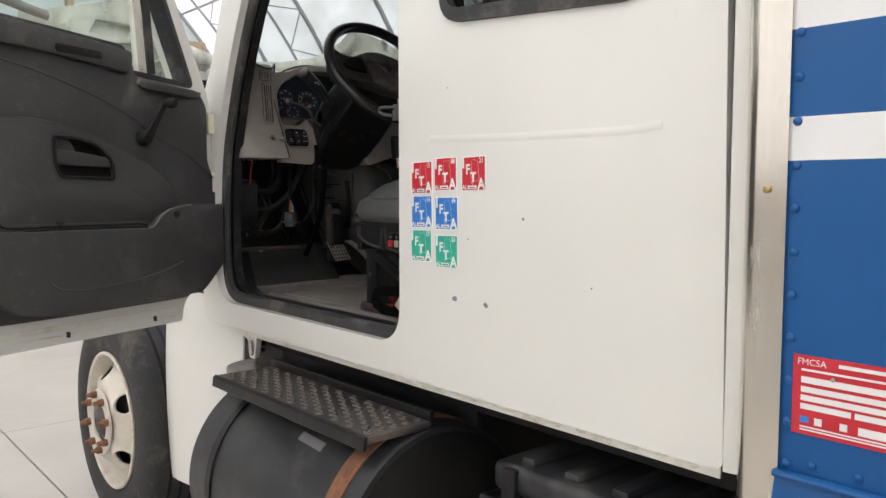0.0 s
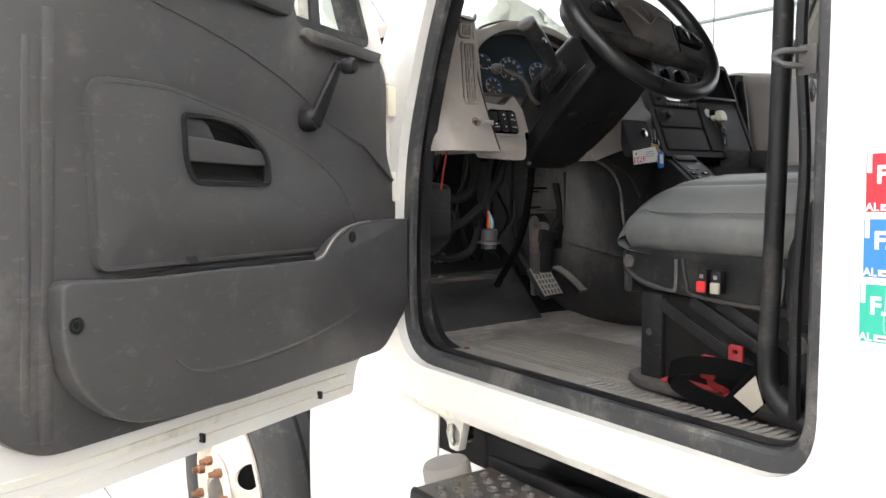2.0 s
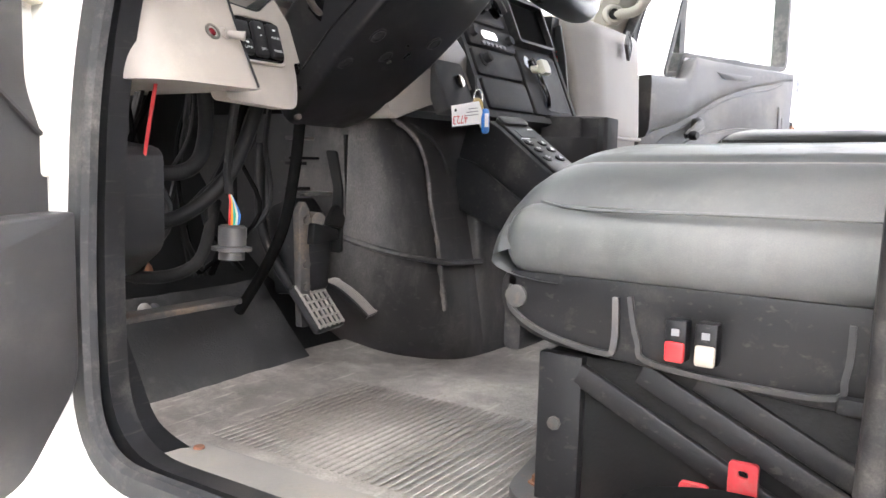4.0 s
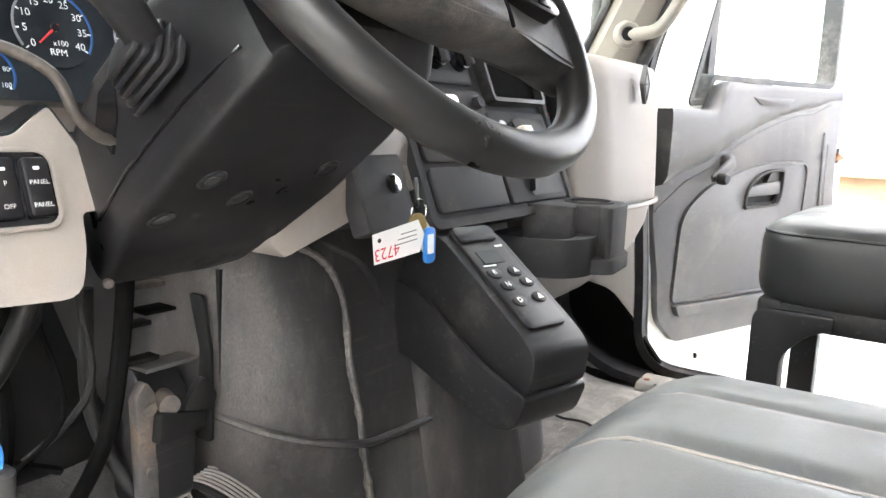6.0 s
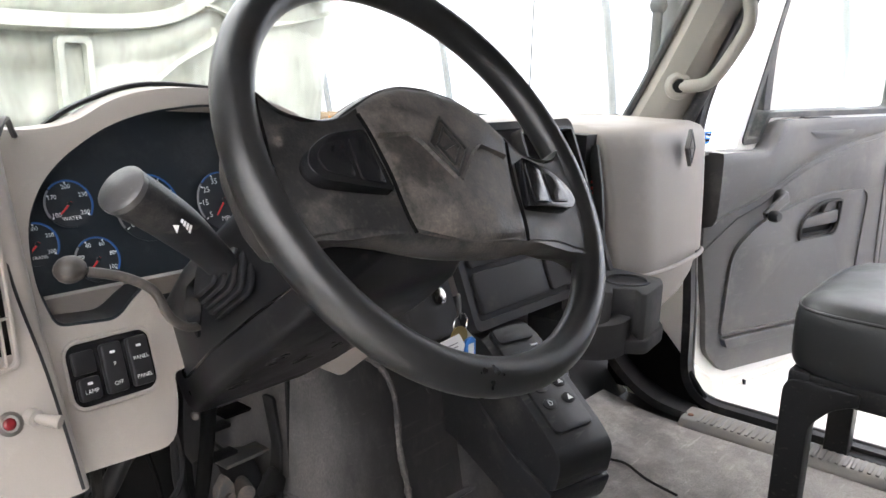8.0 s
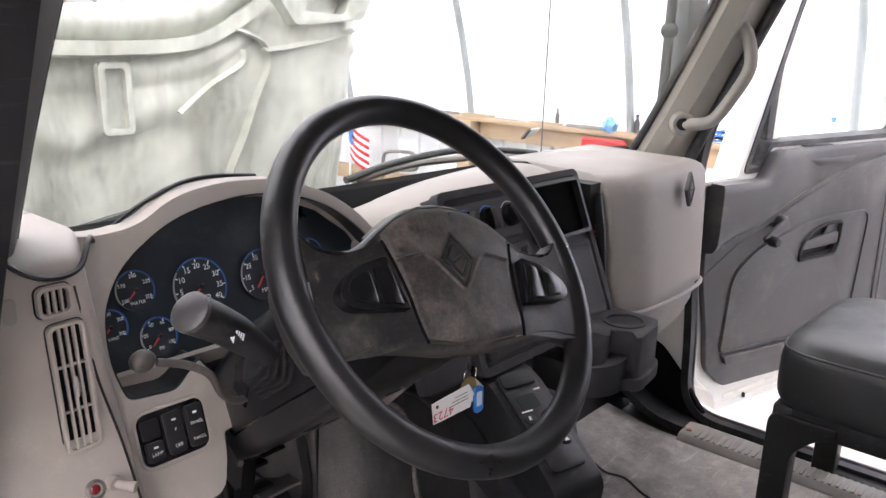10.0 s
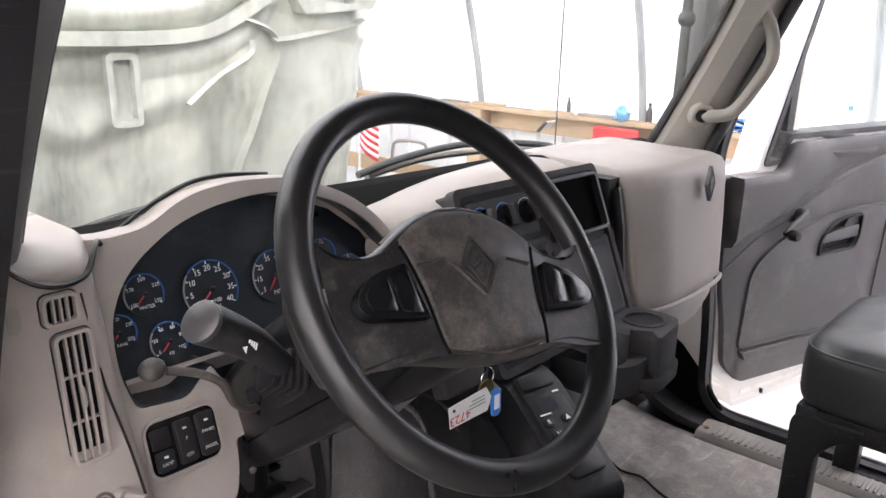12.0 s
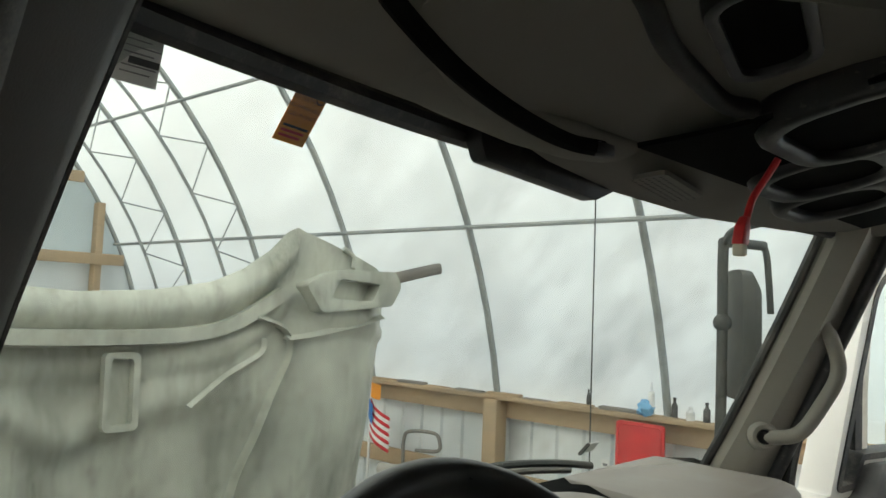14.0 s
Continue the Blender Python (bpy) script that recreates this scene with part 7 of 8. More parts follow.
part("collar", lathe([(0.031, 0.014), (0.031, 0.020), (0.022, 0.021)], (0.317, 1.134, 1.295), (0.05, 0, 1), 18), grey_panel, plug)
for i, m_ in enumerate((red_plastic, orange_print, green_print, cream_plastic, blue_print)):
    part("wire", tube([(0.312 + 0.004 * i, 1.132, 1.345), (0.308 + 0.005 * i, 1.128, 1.365), (0.316 + 0.002 * i, 1.135, 1.385), (0.318, 1.14, 1.40)], 0.0018, 6), m_, plug)
part("sleeve", tube([(0.318, 1.14, 1.395), (0.325, 1.15, 1.44), (0.31, 1.12, 1.52), (0.315, 1.10, 1.60)], 0.007, 8), under_black, plug)
hoses = thing("wiring_harness", "tangle of black hoses and cables under the dashboard", "wiring", (0.30, 1.2, 1.3))
rnd = random.Random(4)
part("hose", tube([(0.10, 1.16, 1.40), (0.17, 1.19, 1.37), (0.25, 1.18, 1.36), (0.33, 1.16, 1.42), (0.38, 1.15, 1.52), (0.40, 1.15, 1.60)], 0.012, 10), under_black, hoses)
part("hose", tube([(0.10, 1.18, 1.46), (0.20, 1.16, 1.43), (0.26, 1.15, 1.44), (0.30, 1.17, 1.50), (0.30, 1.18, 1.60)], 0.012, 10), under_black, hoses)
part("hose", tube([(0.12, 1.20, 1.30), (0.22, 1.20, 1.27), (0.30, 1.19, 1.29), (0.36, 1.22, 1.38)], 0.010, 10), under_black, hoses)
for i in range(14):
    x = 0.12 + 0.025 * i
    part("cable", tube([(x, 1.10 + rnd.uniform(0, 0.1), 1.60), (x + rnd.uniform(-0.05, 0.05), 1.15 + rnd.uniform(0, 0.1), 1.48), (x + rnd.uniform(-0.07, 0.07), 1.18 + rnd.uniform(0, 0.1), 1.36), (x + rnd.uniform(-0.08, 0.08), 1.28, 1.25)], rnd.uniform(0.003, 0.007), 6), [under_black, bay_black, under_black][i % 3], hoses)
part("red_cable", tube([(0.13, 1.06, 1.56), (0.125, 1.07, 1.50), (0.13, 1.09, 1.45)], 0.0025, 8), strap_red, hoses, "red cable")
part("kick_box", bevelled(prism(rounded([(1.085, 1.33), (1.085, 1.465), (1.19, 1.475), (1.21, 1.36), (1.16, 1.28)], 0.02), "x", 0.075, 0.160), 0.008), black_plastic, hoses, "grey plastic kick box")
for i in range(8):
    part("clip", ball((0.16 + 0.05 * (i % 4) + rnd.uniform(-0.02, 0.02), 1.30 + 0.03 * (i // 4), 1.20 + 0.06 * (i // 4)), rnd.uniform(0.008, 0.016), 8), [step_steel, rust, tread_rubber][i % 3], hoses)
part("lower_bracket", bevelled(box((0.14, 1.20, 1.205), (0.40, 1.24, 1.215)), 0.002), step_steel, hoses)

# ---- keys ----
keys = thing("key_bunch", "ignition key with a paper tag, brass disc and blue fob", "keys", (0.79, 0.99, 1.56))
part("key_head", moved(bevelled(prism([(0.016 * math.cos(a), 0.020 * math.sin(a)) for a in [2 * math.pi * i / 16 for i in range(16)]], "z", -0.002, 0.002), 0.001), axes((0.803, 0.990, 1.602), (0.8, 0.5, 0), (0, 0.1, 1))), black_plastic, keys, "black key head")
part("ring", tube([(0.798 + 0.016 * math.cos(a), 0.982, 1.578 + 0.016 * math.sin(a)) for a in [2 * math.pi * i / 10 for i in range(10)]], 0.0013, 6, 3, True), chrome, keys)
part("disc", moved(lathe([(0.0175, -0.001), (0.0175, 0.001), (0, 0.001)], (0, 0, 0), (0, 0, 1), 22), axes((0.790, 0.978, 1.560), (1, -0.1, 0), (0, 0, 1))), brass, keys, "plain brass disc")
TG = axes((0.752, 0.975, 1.545), (1, -0.15, 0.14), (-0.14, 0, 1))
tg = part("paper_tag", moved(prism([(-0.047, -0.020), (0.032, -0.022), (0.042, 0.0), (0.032, 0.021), (-0.047, 0.018)], "z", -0.0006, 0.0006), TG), white_print, keys, "white paper tag")
lettering("4723", 0.022, TG @ Matrix.Translation((-0.026, -0.008, 0.0008)) @ Matrix.Rotation(math.pi, 4, "Z"), red_print, tg)
for k in range(3):
    part("bar", moved(box((-0.012 + 0.006 * k, 0.000 + 0.006 * k - 0.004, 0.0006), (0.028, 0.0014 + 0.006 * k - 0.004, 0.0010)), TG), grey_print, tg, smooth=False)
part("eyelet", moved(lathe([(0.003, 0.0006), (0.003, 0.0012), (0, 0.0012)], (-0.037, 0.009, 0), (0, 0, 1), 10), TG), black_print, tg)
FB = axes((0.808, 0.970, 1.534), (1, -0.1, 0.05), (-0.05, 0, 1))
fb = part("fob", moved(bevelled(prism(rrect(0, 0, 0.021, 0.048, 0.008), "z", -0.003, 0.002), 0.001), FB), blue_print, keys, "blue plastic fob")
part("fob_paper", moved(prism(rrect(0, 0.002, 0.012, 0.026, 0.001), "z", 0.002, 0.0026), FB), white_print, fb)
part("card", moved(prism([(-0.02, 0), (0.0, 0.022), (0.022, 0.0), (0.0, -0.024)], "z", -0.005, -0.004), axes((0.812, 0.978, 1.545), (1, -0.1, 0), (0, 0, 1))), cream_plastic, keys)

# ---- grab handle on the passenger pillar ----
p0, p1 = Vector((1.850, 1.135, 1.915)), Vector((1.850, 1.025, 2.170))
gh = part("grab_handle", sweep(curve([p0 + Vector((0.0, 0.01, -0.005)), p0 + Vector((0.0, -0.02, 0.0)), p0 + Vector((0.015, -0.075, 0.015)), p0 + Vector((0.020, -0.12, 0.08)), p1 + Vector((0.018, -0.045, -0.10)), p1 + Vector((0.008, -0.035, -0.03)), p1 + Vector((0.0, -0.015, 0.0)), p1 + Vector((0, 0.01, 0.012))], 6), circle(0.0165, 12)), pillar_trim, cab, "padded grab handle", sharp=80)
for p in (p0, p1):
    part("boss", lathe([(0.034, 0.0), (0.034, 0.012), (0.026, 0.020), (0.018, 0.020), (0.016, 0.012), (0.0, 0.012)], p + Vector((0.004, 0.002, 0)), (-0.8, -0.6, 0.1), 18), pillar_trim, gh)
    part("bolt", lathe([(0.016, 0), (0.016, 0.010), (0.010, 0.011), (0, 0.009)], p + Vector((-0.007, -0.007, 0)), (-0.8, -0.6, 0.1), 14), under_black, gh)

# ---- overhead console and header ----
head = thing("overhead_console", "dark padded overhead console with open slots", "overhead console", (1.0, 0.8, 2.4))


def header(u, v):
    """The lining behind the windscreen's top edge, rising towards the roof."""
    x = 0.16 + 1.70 * u
    k = ((u - 0.5) * 2) ** 2
    y = 1.085 - 0.135 * k - 0.52 * v
    z = 2.425 - 0.028 * k - 0.012 * math.sin(min(1, v * 5) * math.pi) + 0.28 * max(0, v - 0.20) ** 1.1
    return (x, y, z)


part("header_pad", sheet(header, 30, 20, 0.02), headliner, head, "dark header lining")
part("header_trim", sheet(lambda u, v: Vector(screen(u, 1.0)) * (1 - v) + Vector(header(u, 0.0)) * v + Vector((0, -0.004, 0)), 30, 2, 0.004), headliner, head)
part("headliner", sheet(lambda u, v: (0.06 + 1.88 * u, 0.60 - 1.42 * v, 2.57 + 0.03 * math.sin(u * math.pi)), 12, 8, 0.02), headliner, head)
part("header_seam", sweep(curve([Vector(p) for p in ((0.36, 0.87, 2.425), (0.41, 0.875, 2.398), (0.48, 0.878, 2.370), (0.56, 0.88, 2.352), (0.65, 0.885, 2.345), (0.72, 0.888, 2.350))], 6), circle(0.009, 8)), bay_black, head)
part("header_roll", loft([[Vector((x, y + 0.045 * math.cos(a), z + 0.020 * math.sin(a))) for a in [2 * math.pi * i / 14 for i in range(14)]] for x, y, z in ((0.34, 0.955, 2.435), (0.46, 0.985, 2.412), (0.58, 0.975, 2.392), (0.70, 0.965, 2.379), (0.80, 0.96, 2.378), (0.86, 0.96, 2.385))]), headliner, head, "padded roll behind the glass", sharp=80)
part("seam_clip", box((0.700, 0.875, 2.340), (0.730, 0.895, 2.354), 0.004), black_plastic, head)
part("visor_lip", prism(rounded([(0.700, 2.372), (0.712, 2.350), (0.955, 2.334), (1.0, 2.352), (1.02, 2.372), (1.0, 2.41), (0.70, 2.41)], 0.006), "y", 1.035, 1.06, 0.004), black_plastic, head, "black visor lip")
# the console's belly, with its two round bays
part("console_pod", loft([[Vector((0.88 + (x - 0.88) * k + 0.004, y, z + dz)) for x, y, z in ((0.42, 0.90, 2.405), (0.56, 0.945, 2.372), (0.78, 1.00, 2.358), (1.00, 1.035, 2.352), (1.30, 1.045, 2.350), (1.62, 1.00, 2.356), (1.76, 0.93, 2.366), (1.72, 0.60, 2.43), (1.30, 0.50, 2.45), (0.92, 0.52, 2.46), (0.62, 0.66, 2.425), (0.44, 0.80, 2.42))] for k, dz in ((1.0, 0.0), (1.03, 0.05), (1.04, 0.12))]), headliner, head, "padded console belly", sharp=50)
for k, (x, y, w, d) in enumerate(((0.965, 0.70, 0.20, 0.15), (1.16, 0.80, 0.17, 0.13), (1.36, 0.84, 0.17, 0.13))):
    z = 2.358 + 0.20 * (0.98 - y)
    m = Matrix.Translation((x, y, z)) @ Matrix.Rotation(radians(-13), 4, "X")
    bay = part("console_bay", moved(bevelled(plate(rrect(0, 0, w + 0.05, d + 0.05, 0.07), [rrect(0, 0, w, d, 0.055)], "z", -0.022, 0.02), 0.008, 3), m), black_plastic, head, "rounded console opening")
    # near-black floor and wall: the bay's inner shade is put into the colour
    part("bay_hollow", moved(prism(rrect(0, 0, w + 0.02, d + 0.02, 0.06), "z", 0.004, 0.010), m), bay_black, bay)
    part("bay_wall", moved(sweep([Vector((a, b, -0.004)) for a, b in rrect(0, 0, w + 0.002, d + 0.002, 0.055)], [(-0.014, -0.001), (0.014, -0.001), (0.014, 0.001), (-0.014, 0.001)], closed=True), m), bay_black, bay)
# panel blacker than its plastic, with the overhead shade in its colour
part("console_panel", sheet(lambda u, v: (0.80 + 0.05 * math.sin(v * math.pi) + (0.90 - 0.05 * math.sin(v * math.pi)) * u, 0.56 + 0.33 * v, 2.353 + 0.20 * (0.42 - 0.33 * v)), 8, 8, 0.006), bay_black, head, "dark console panel round the bays, deepened with shade")
part("console_ridge", sweep(curve([Vector(p) for p in ((0.50, 0.735, 2.428), (0.56, 0.75, 2.424), (0.63, 0.77, 2.414), (0.72, 0.785, 2.410), (0.80, 0.79, 2.402), (0.84, 0.775, 2.402))], 6), circle(0.011, 10)), under_black, head, "dark moulded ridge")
rm = Matrix.Translation((0.685, 0.705, 2.428)) @ Matrix.Rotation(radians(-13), 4, "X") @ Matrix.Rotation(radians(14), 4, "Z")
recess = part("console_recess", moved(bevelled(plate(rrect(0, 0, 0.20, 0.085, 0.03), [rrect(0, 0, 0.17, 0.06, 0.022)], "z", -0.008, 0.02), 0.004, 2), rm), black_plastic, head, "shallow recess with its shade in a black floor")
# shallow floor coloured black to hold the recess's shade
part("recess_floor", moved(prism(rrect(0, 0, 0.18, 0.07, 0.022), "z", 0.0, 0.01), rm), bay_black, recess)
grille = part("speaker_grille", prism(rounded([(0.90, 0.905), (1.10, 0.945), (1.12, 0.995), (0.92, 0.965)], 0.012), "z", 2.352, 2.358), headliner, head, "perforated grille")
hole_mesh = None
for i in range(16):
    for j in range(5):
        if hole_mesh is None:
            ob = part("grille_hole", lathe([(0.0028, 0.0), (0.0, -0.0006)], (0, 0, 0), (0, 0, 1), 6, False), under_black, grille)
            hole_mesh = ob.data
        else:
            ob = hang(new("grille_hole", hole_mesh), grille)
        ob.location = (0.918 + 0.0125 * i + 0.002 * j, 0.920 + 0.0028 * i + 0.011 * j, 2.3518)
lead = thing("red_plug_lead", "red plug on a short red lead hanging from the console", "plug", (0.90, 0.80, 2.36))
part("lead", tube([(0.985, 0.80, 2.375), (0.980, 0.81, 2.355), (0.960, 0.82, 2.325), (0.945, 0.822, 2.298)], 0.0045, 8), red_plastic, lead)
part("plug_body", bevelled(loft([[Vector((0.942 + x, 0.823 + y, 2.300)) for x, y in rrect(0, 0, 0.010, 0.010, 0.003, 2)], [Vector((0.938 + x, 0.824 + y, 2.288)) for x, y in rrect(0, 0, 0.020, 0.014, 0.003, 2)], [Vector((0.934 + x, 0.825 + y, 2.266)) for x, y in rrect(0, 0, 0.022, 0.014, 0.003, 2)]]), 0.001), red_plastic, lead)
part("plug_tip", box((0.926, 0.818, 2.252), (0.941, 0.832, 2.267), 0.003), cream_plastic, lead)
# paper and stickers at the windscreen
osm = axes((0.458, 1.040, 2.357), (0.97, 0.10, -0.05), (-0.04, -0.55, 0.83)) @ Matrix.Translation((-0.007, -0.007, 0)) @ Matrix.Scale(0.64, 4)
ost = thing("warning_sticker", "orange no-phones warning sticker on the windscreen", "sticker", osm.translation)
part("sheet", moved(box((-0.030, -0.050, -0.0005), (0.030, 0.045, 0.0)), osm), orange_print, ost, smooth=False)
for i, w in enumerate(("NO DIALING", "NO TEXTING", "NO HAND-HELD", "CELL PHONES")):
    lettering(w, 0.0085, osm @ Matrix.Translation((-0.006 if i < 2 else 0.0, 0.034 - 0.013 * i, 0)), black_print, ost)
for i in range(3):
    part("bar", moved(box((-0.024, -0.026 - 0.008 * i, 0.0), (0.024 - 0.004 * i, -0.022 - 0.008 * i, 0.0004)), osm), red_print if i else black_print, ost, smooth=False)
part("ban_ring", moved(sweep([Vector((0.020 + 0.009 * math.cos(a), 0.029 + 0.009 * math.sin(a), 0.0002)) for a in [2 * math.pi * i / 20 for i in range(20)]], [(-0.001, 0), (0, 0.0005), (0.001, 0)], closed=True), osm), black_print, ost)
pm = axes((0.262, 0.985, 2.362), (0.9, 0.25, 0.06), (0.05, -0.35, 1)) @ Matrix.Translation((-0.0032, -0.0152, 0)) @ Matrix.Diagonal((0.9, 0.50, 1, 1)) @ Matrix.Translation((0, 0.0095, 0))
pt = thing("paper_slip", "curled printed paper slip tucked by the windscreen pillar", "paper", pm.translation)
part("sheet", moved(sheet(lambda u, v: (-0.024 + 0.048 * u, -0.052 + 0.085 * v, 0.010 * math.sin(u * 2.2) * (1 - v * 0.5)), 8, 4, 0.0006), pm), white_print, pt)
for i in range(8):
    if i != 5:
        part("bar", moved(box((-0.018, 0.026 - 0.009 * i, 0.0115), (0.016 - 0.005 * (i % 3), 0.028 - 0.009 * i, 0.0120)), pm), grey_print, pt, smooth=False)
part("bar", moved(box((-0.012, -0.024, 0.0115), (0.018, -0.014, 0.0120)), pm), black_print, pt, smooth=False)
gm = axes(screen(0.79, 0.17), (1, -0.1, 0), (-0.05, -0.55, 0.83))
gs = thing("toll_tag", "small white and black tag on the windscreen", "tag", gm.translation)
part("tag", moved(prism([(-0.022, -0.014), (0.016, -0.010), (0.022, 0.014), (-0.014, 0.012)], "z", -0.012, -0.009), gm), white_print, gs)
part("edge", moved(prism([(-0.028, -0.016), (-0.020, -0.014), (-0.012, 0.013), (-0.018, 0.012)], "z", -0.012, -0.006), gm), black_print, gs)

# ---- fleet stickers on the cab side ----
OUTLINE = [(-0.006, 0.030), (0.012, 0.030), (0.016, -0.004), (0.016, -0.016), (-0.004, -0.016), (-0.003, -0.024), (-0.008, -0.022), (-0.009, -0.010)]
for year, ink, y, z, w in (("15", red_print, 0.0, 1.5045, 0.078), ("18", red_print, -0.085, 1.512, 0.079), ("21", red_print, -0.180, 1.512, 0.078), ("16", blue_print, 0.0, 1.424, 0.078), ("19", blue_print, -0.088, 1.422, 0.080), ("17", green_print, 0.002, 1.343, 0.078), ("20", green_print, -0.088, 1.334, 0.080)):
    m = axes((-0.0004, y - w / 2, z - 0.039), (0, -1, 0.02), (0, 0.02, 1))
    colour = {"r": "red", "b": "blue", "g": "green"}[ink.name[0]]
    st = thing("fuel_tax_sticker", f"square {colour} fuel tax sticker with white letters on the cab side", "sticker", m.translation, group="fuel tax stickers")
    part("sheet", moved(prism(rrect(0, 0, w, 0.077, 0.002), "z", -0.0006, 0.0004), m), white_print, st, smooth=False)
    part("colour_field", moved(prism(rrect(0, 0, w - 0.005, 0.072, 0.001), "z", 0.0004, 0.0008), m), ink, st, smooth=False)
    for s, x, yy, size in (("I", -0.032, 0.024, 0.034), ("F", -0.017, 0.009, 0.030), ("T", 0.0, -0.009, 0.030), ("A", 0.0255, -0.0245, 0.034)):
        lettering(s, size, m @ Matrix.Translation((x, yy, 0.0008)), white_print, st, bold=0.035)
    lettering(year, 0.015, m @ Matrix.Translation((0.026, 0.028, 0.0008)), white_print, st, bold=0.025)
    lettering("AL", 0.014, m @ Matrix.Translation((-0.028, -0.030, 0.0008)), white_print, st, bold=0.025)
    part("serial_bar", moved(box((-0.018, -0.034, 0.0008), (0.010, -0.026, 0.0012)), m), white_print, st, smooth=False)
    part("serial_bar", moved(box((-0.014, -0.032, 0.0012), (0.006, -0.029, 0.0014)), m), grey_print, st, smooth=False)
    part("outline", moved(sweep([Vector((x + 0.002, yy, 0.0009)) for x, yy in OUTLINE], [(-0.00035, 0), (0, 0.0003), (0.00035, 0)], closed=True), m), white_print, st, smooth=False)

# ---- fuel tank, step, battery box, front wheel ----
tank = thing("fuel_tank", "black cylindrical fuel tank with a perforated step on top", "fuel tank", (0.06, 0.40, 0.26))
TX, TZ, TR = 0.065, 0.545, 0.305
part("tank_shell", lathe([(TR - 0.03, 0.0), (TR - 0.008, 0.006), (TR, 0.02), (TR, 0.83), (TR - 0.008, 0.844), (TR - 0.03, 0.85), (0.0, 0.853)], (TX, -0.03, TZ), (0, 1, 0), 56), tank_black, tank, "black tank barrel")
part("tank_end", lathe([(TR - 0.02, 0.0), (TR - 0.06, -0.012), (0.0, -0.03)], (TX, -0.03, TZ), (0, 1, 0), 56), under_black, tank)
for y, w, m_ in ((0.665, 0.030, black_plastic), (0.055, 0.055, rust)):
    part("strap", lathe([(TR + 0.001, -w / 2), (TR + 0.005, -w / 2), (TR + 0.005, w / 2), (TR + 0.001, w / 2)], (TX, y, TZ), (0, 1, 0), 56, False), m_, tank, "rusty strap" if m_ is rust else "dark strap")
part("scuff", sheet(lambda u, v: (TX - (TR + 0.001) * math.cos(radians(52 - 5 * v)), 0.20 + 0.11 * u, TZ + (TR + 0.001) * math.sin(radians(52 - 5 * v + 2 * u))), 6, 2), grey_print, tank)
step = part("step", box((-0.150, -0.02, 0.842), (0.045, 0.79, 0.862), 0.004), step_steel, tank, "perforated steel step")
part("step_edge", prism(rounded([(-0.150, 0.865), (-0.160, 0.858), (-0.163, 0.828), (-0.155, 0.828), (-0.150, 0.845)], 0.004), "y", -0.02, 0.79), black_plastic, step)
part("step_rail", box((0.04, -0.02, 0.85), (0.055, 0.79, 0.888), 0.004), black_plastic, step)
stud = hole_mesh = None
for i in range(22):
    for j in range(5):
        x, y = -0.130 + 0.038 * j + (0.019 if i % 2 else 0.0), 0.005 + 0.0358 * i
        if x > 0.035:
            continue
        if stud is None:
            ob = part("grip_stud", lathe([(0.0115, 0.0), (0.0105, 0.004), (0.0070, 0.006), (0.0055, 0.002), (0.0, 0.001)], (0, 0, 0), (0, 0, 1), 10), worn_steel, step)
            stud = ob.data
        else:
            ob = hang(new("grip_stud", stud), step)
        ob.location = (x, y, 0.8615)
cap = part("filler_cap", lathe([(0.052, 0.0), (0.052, 0.035), (0.047, 0.045), (0.0, 0.046)], (-0.030, 0.838, 0.830), (-0.15, 0.1, 1), 24), tread_rubber, tank, "dull metal filler cap")
frame_rail = thing("chassis_frame", "dark truck chassis with hangers under the cab", "chassis", (1.0, -1.0, 0.6))
part("frame_rail", box((0.55, -7.0, 0.55), (0.63, 3.0, 0.82), 0.01), under_black, frame_rail)
part("frame_rail", box((1.37, -7.0, 0.55), (1.45, 3.0, 0.82), 0.01), under_black, frame_rail)
part("under_cab_panel", box((0.10, -0.80, 0.90), (1.90, 1.10, 0.95)), under_black, frame_rail)
part("side_shield", prism(rounded([(-0.02, 0.965), (1.0, 0.965), (1.0, 0.74), (-0.02, 0.70)], 0.02), "x", 0.20, 0.22), tank_black, frame_rail, "black plastic shield behind the step")
part("shield_rib", box((0.17, -0.02, 0.885), (0.20, 0.95, 0.905), 0.004), tank_black, frame_rail)
part("corner_bracket", bevelled(prism(rounded([(0.86, 0.965), (1.02, 0.965), (1.02, 0.95), (0.93, 0.93), (0.92, 0.87), (0.885, 0.87)], 0.008), "x", 0.03, 0.05), 0.002), jamb_paint, frame_rail)
part("rubber_mount", rod((0.03, 0.905, 0.905), (0.07, 0.905, 0.905), 0.026, 16), chrome, frame_rail)
bat = thing("battery_box", "black plastic battery box under the cab", "battery box", (0.2, -0.5, 0.5))
part("box", bevelled(box((0.02, -0.80, 0.40), (0.50, -0.30, 0.80)), 0.02, 3), tank_black, bat)
lid = part("lid", bevelled(box((0.00, -0.82, 0.78), (0.52, -0.28, 0.845)), 0.018, 3), tank_black, bat)
for y in (-0.72, -0.60, -0.48, -0.36):
    part("lid_rib", bevelled(box((0.03, y - 0.02, 0.84), (0.48, y + 0.02, 0.862)), 0.008, 2), tank_black, lid)
part("latch", bevelled(box((-0.012, -0.36, 0.74), (0.01, -0.32, 0.84)), 0.004), black_plastic, bat)
for i in range(6):
    part("air_line", tube([(0.02 + 0.02 * i, -0.26, 0.55 + 0.03 * i), (0.05, -0.20, 0.62 + 0.02 * i), (0.15, -0.16, 0.70), (0.30, -0.12, 0.72)], 0.008, 8), [under_black, step_steel, tank_black][i % 3], bat)


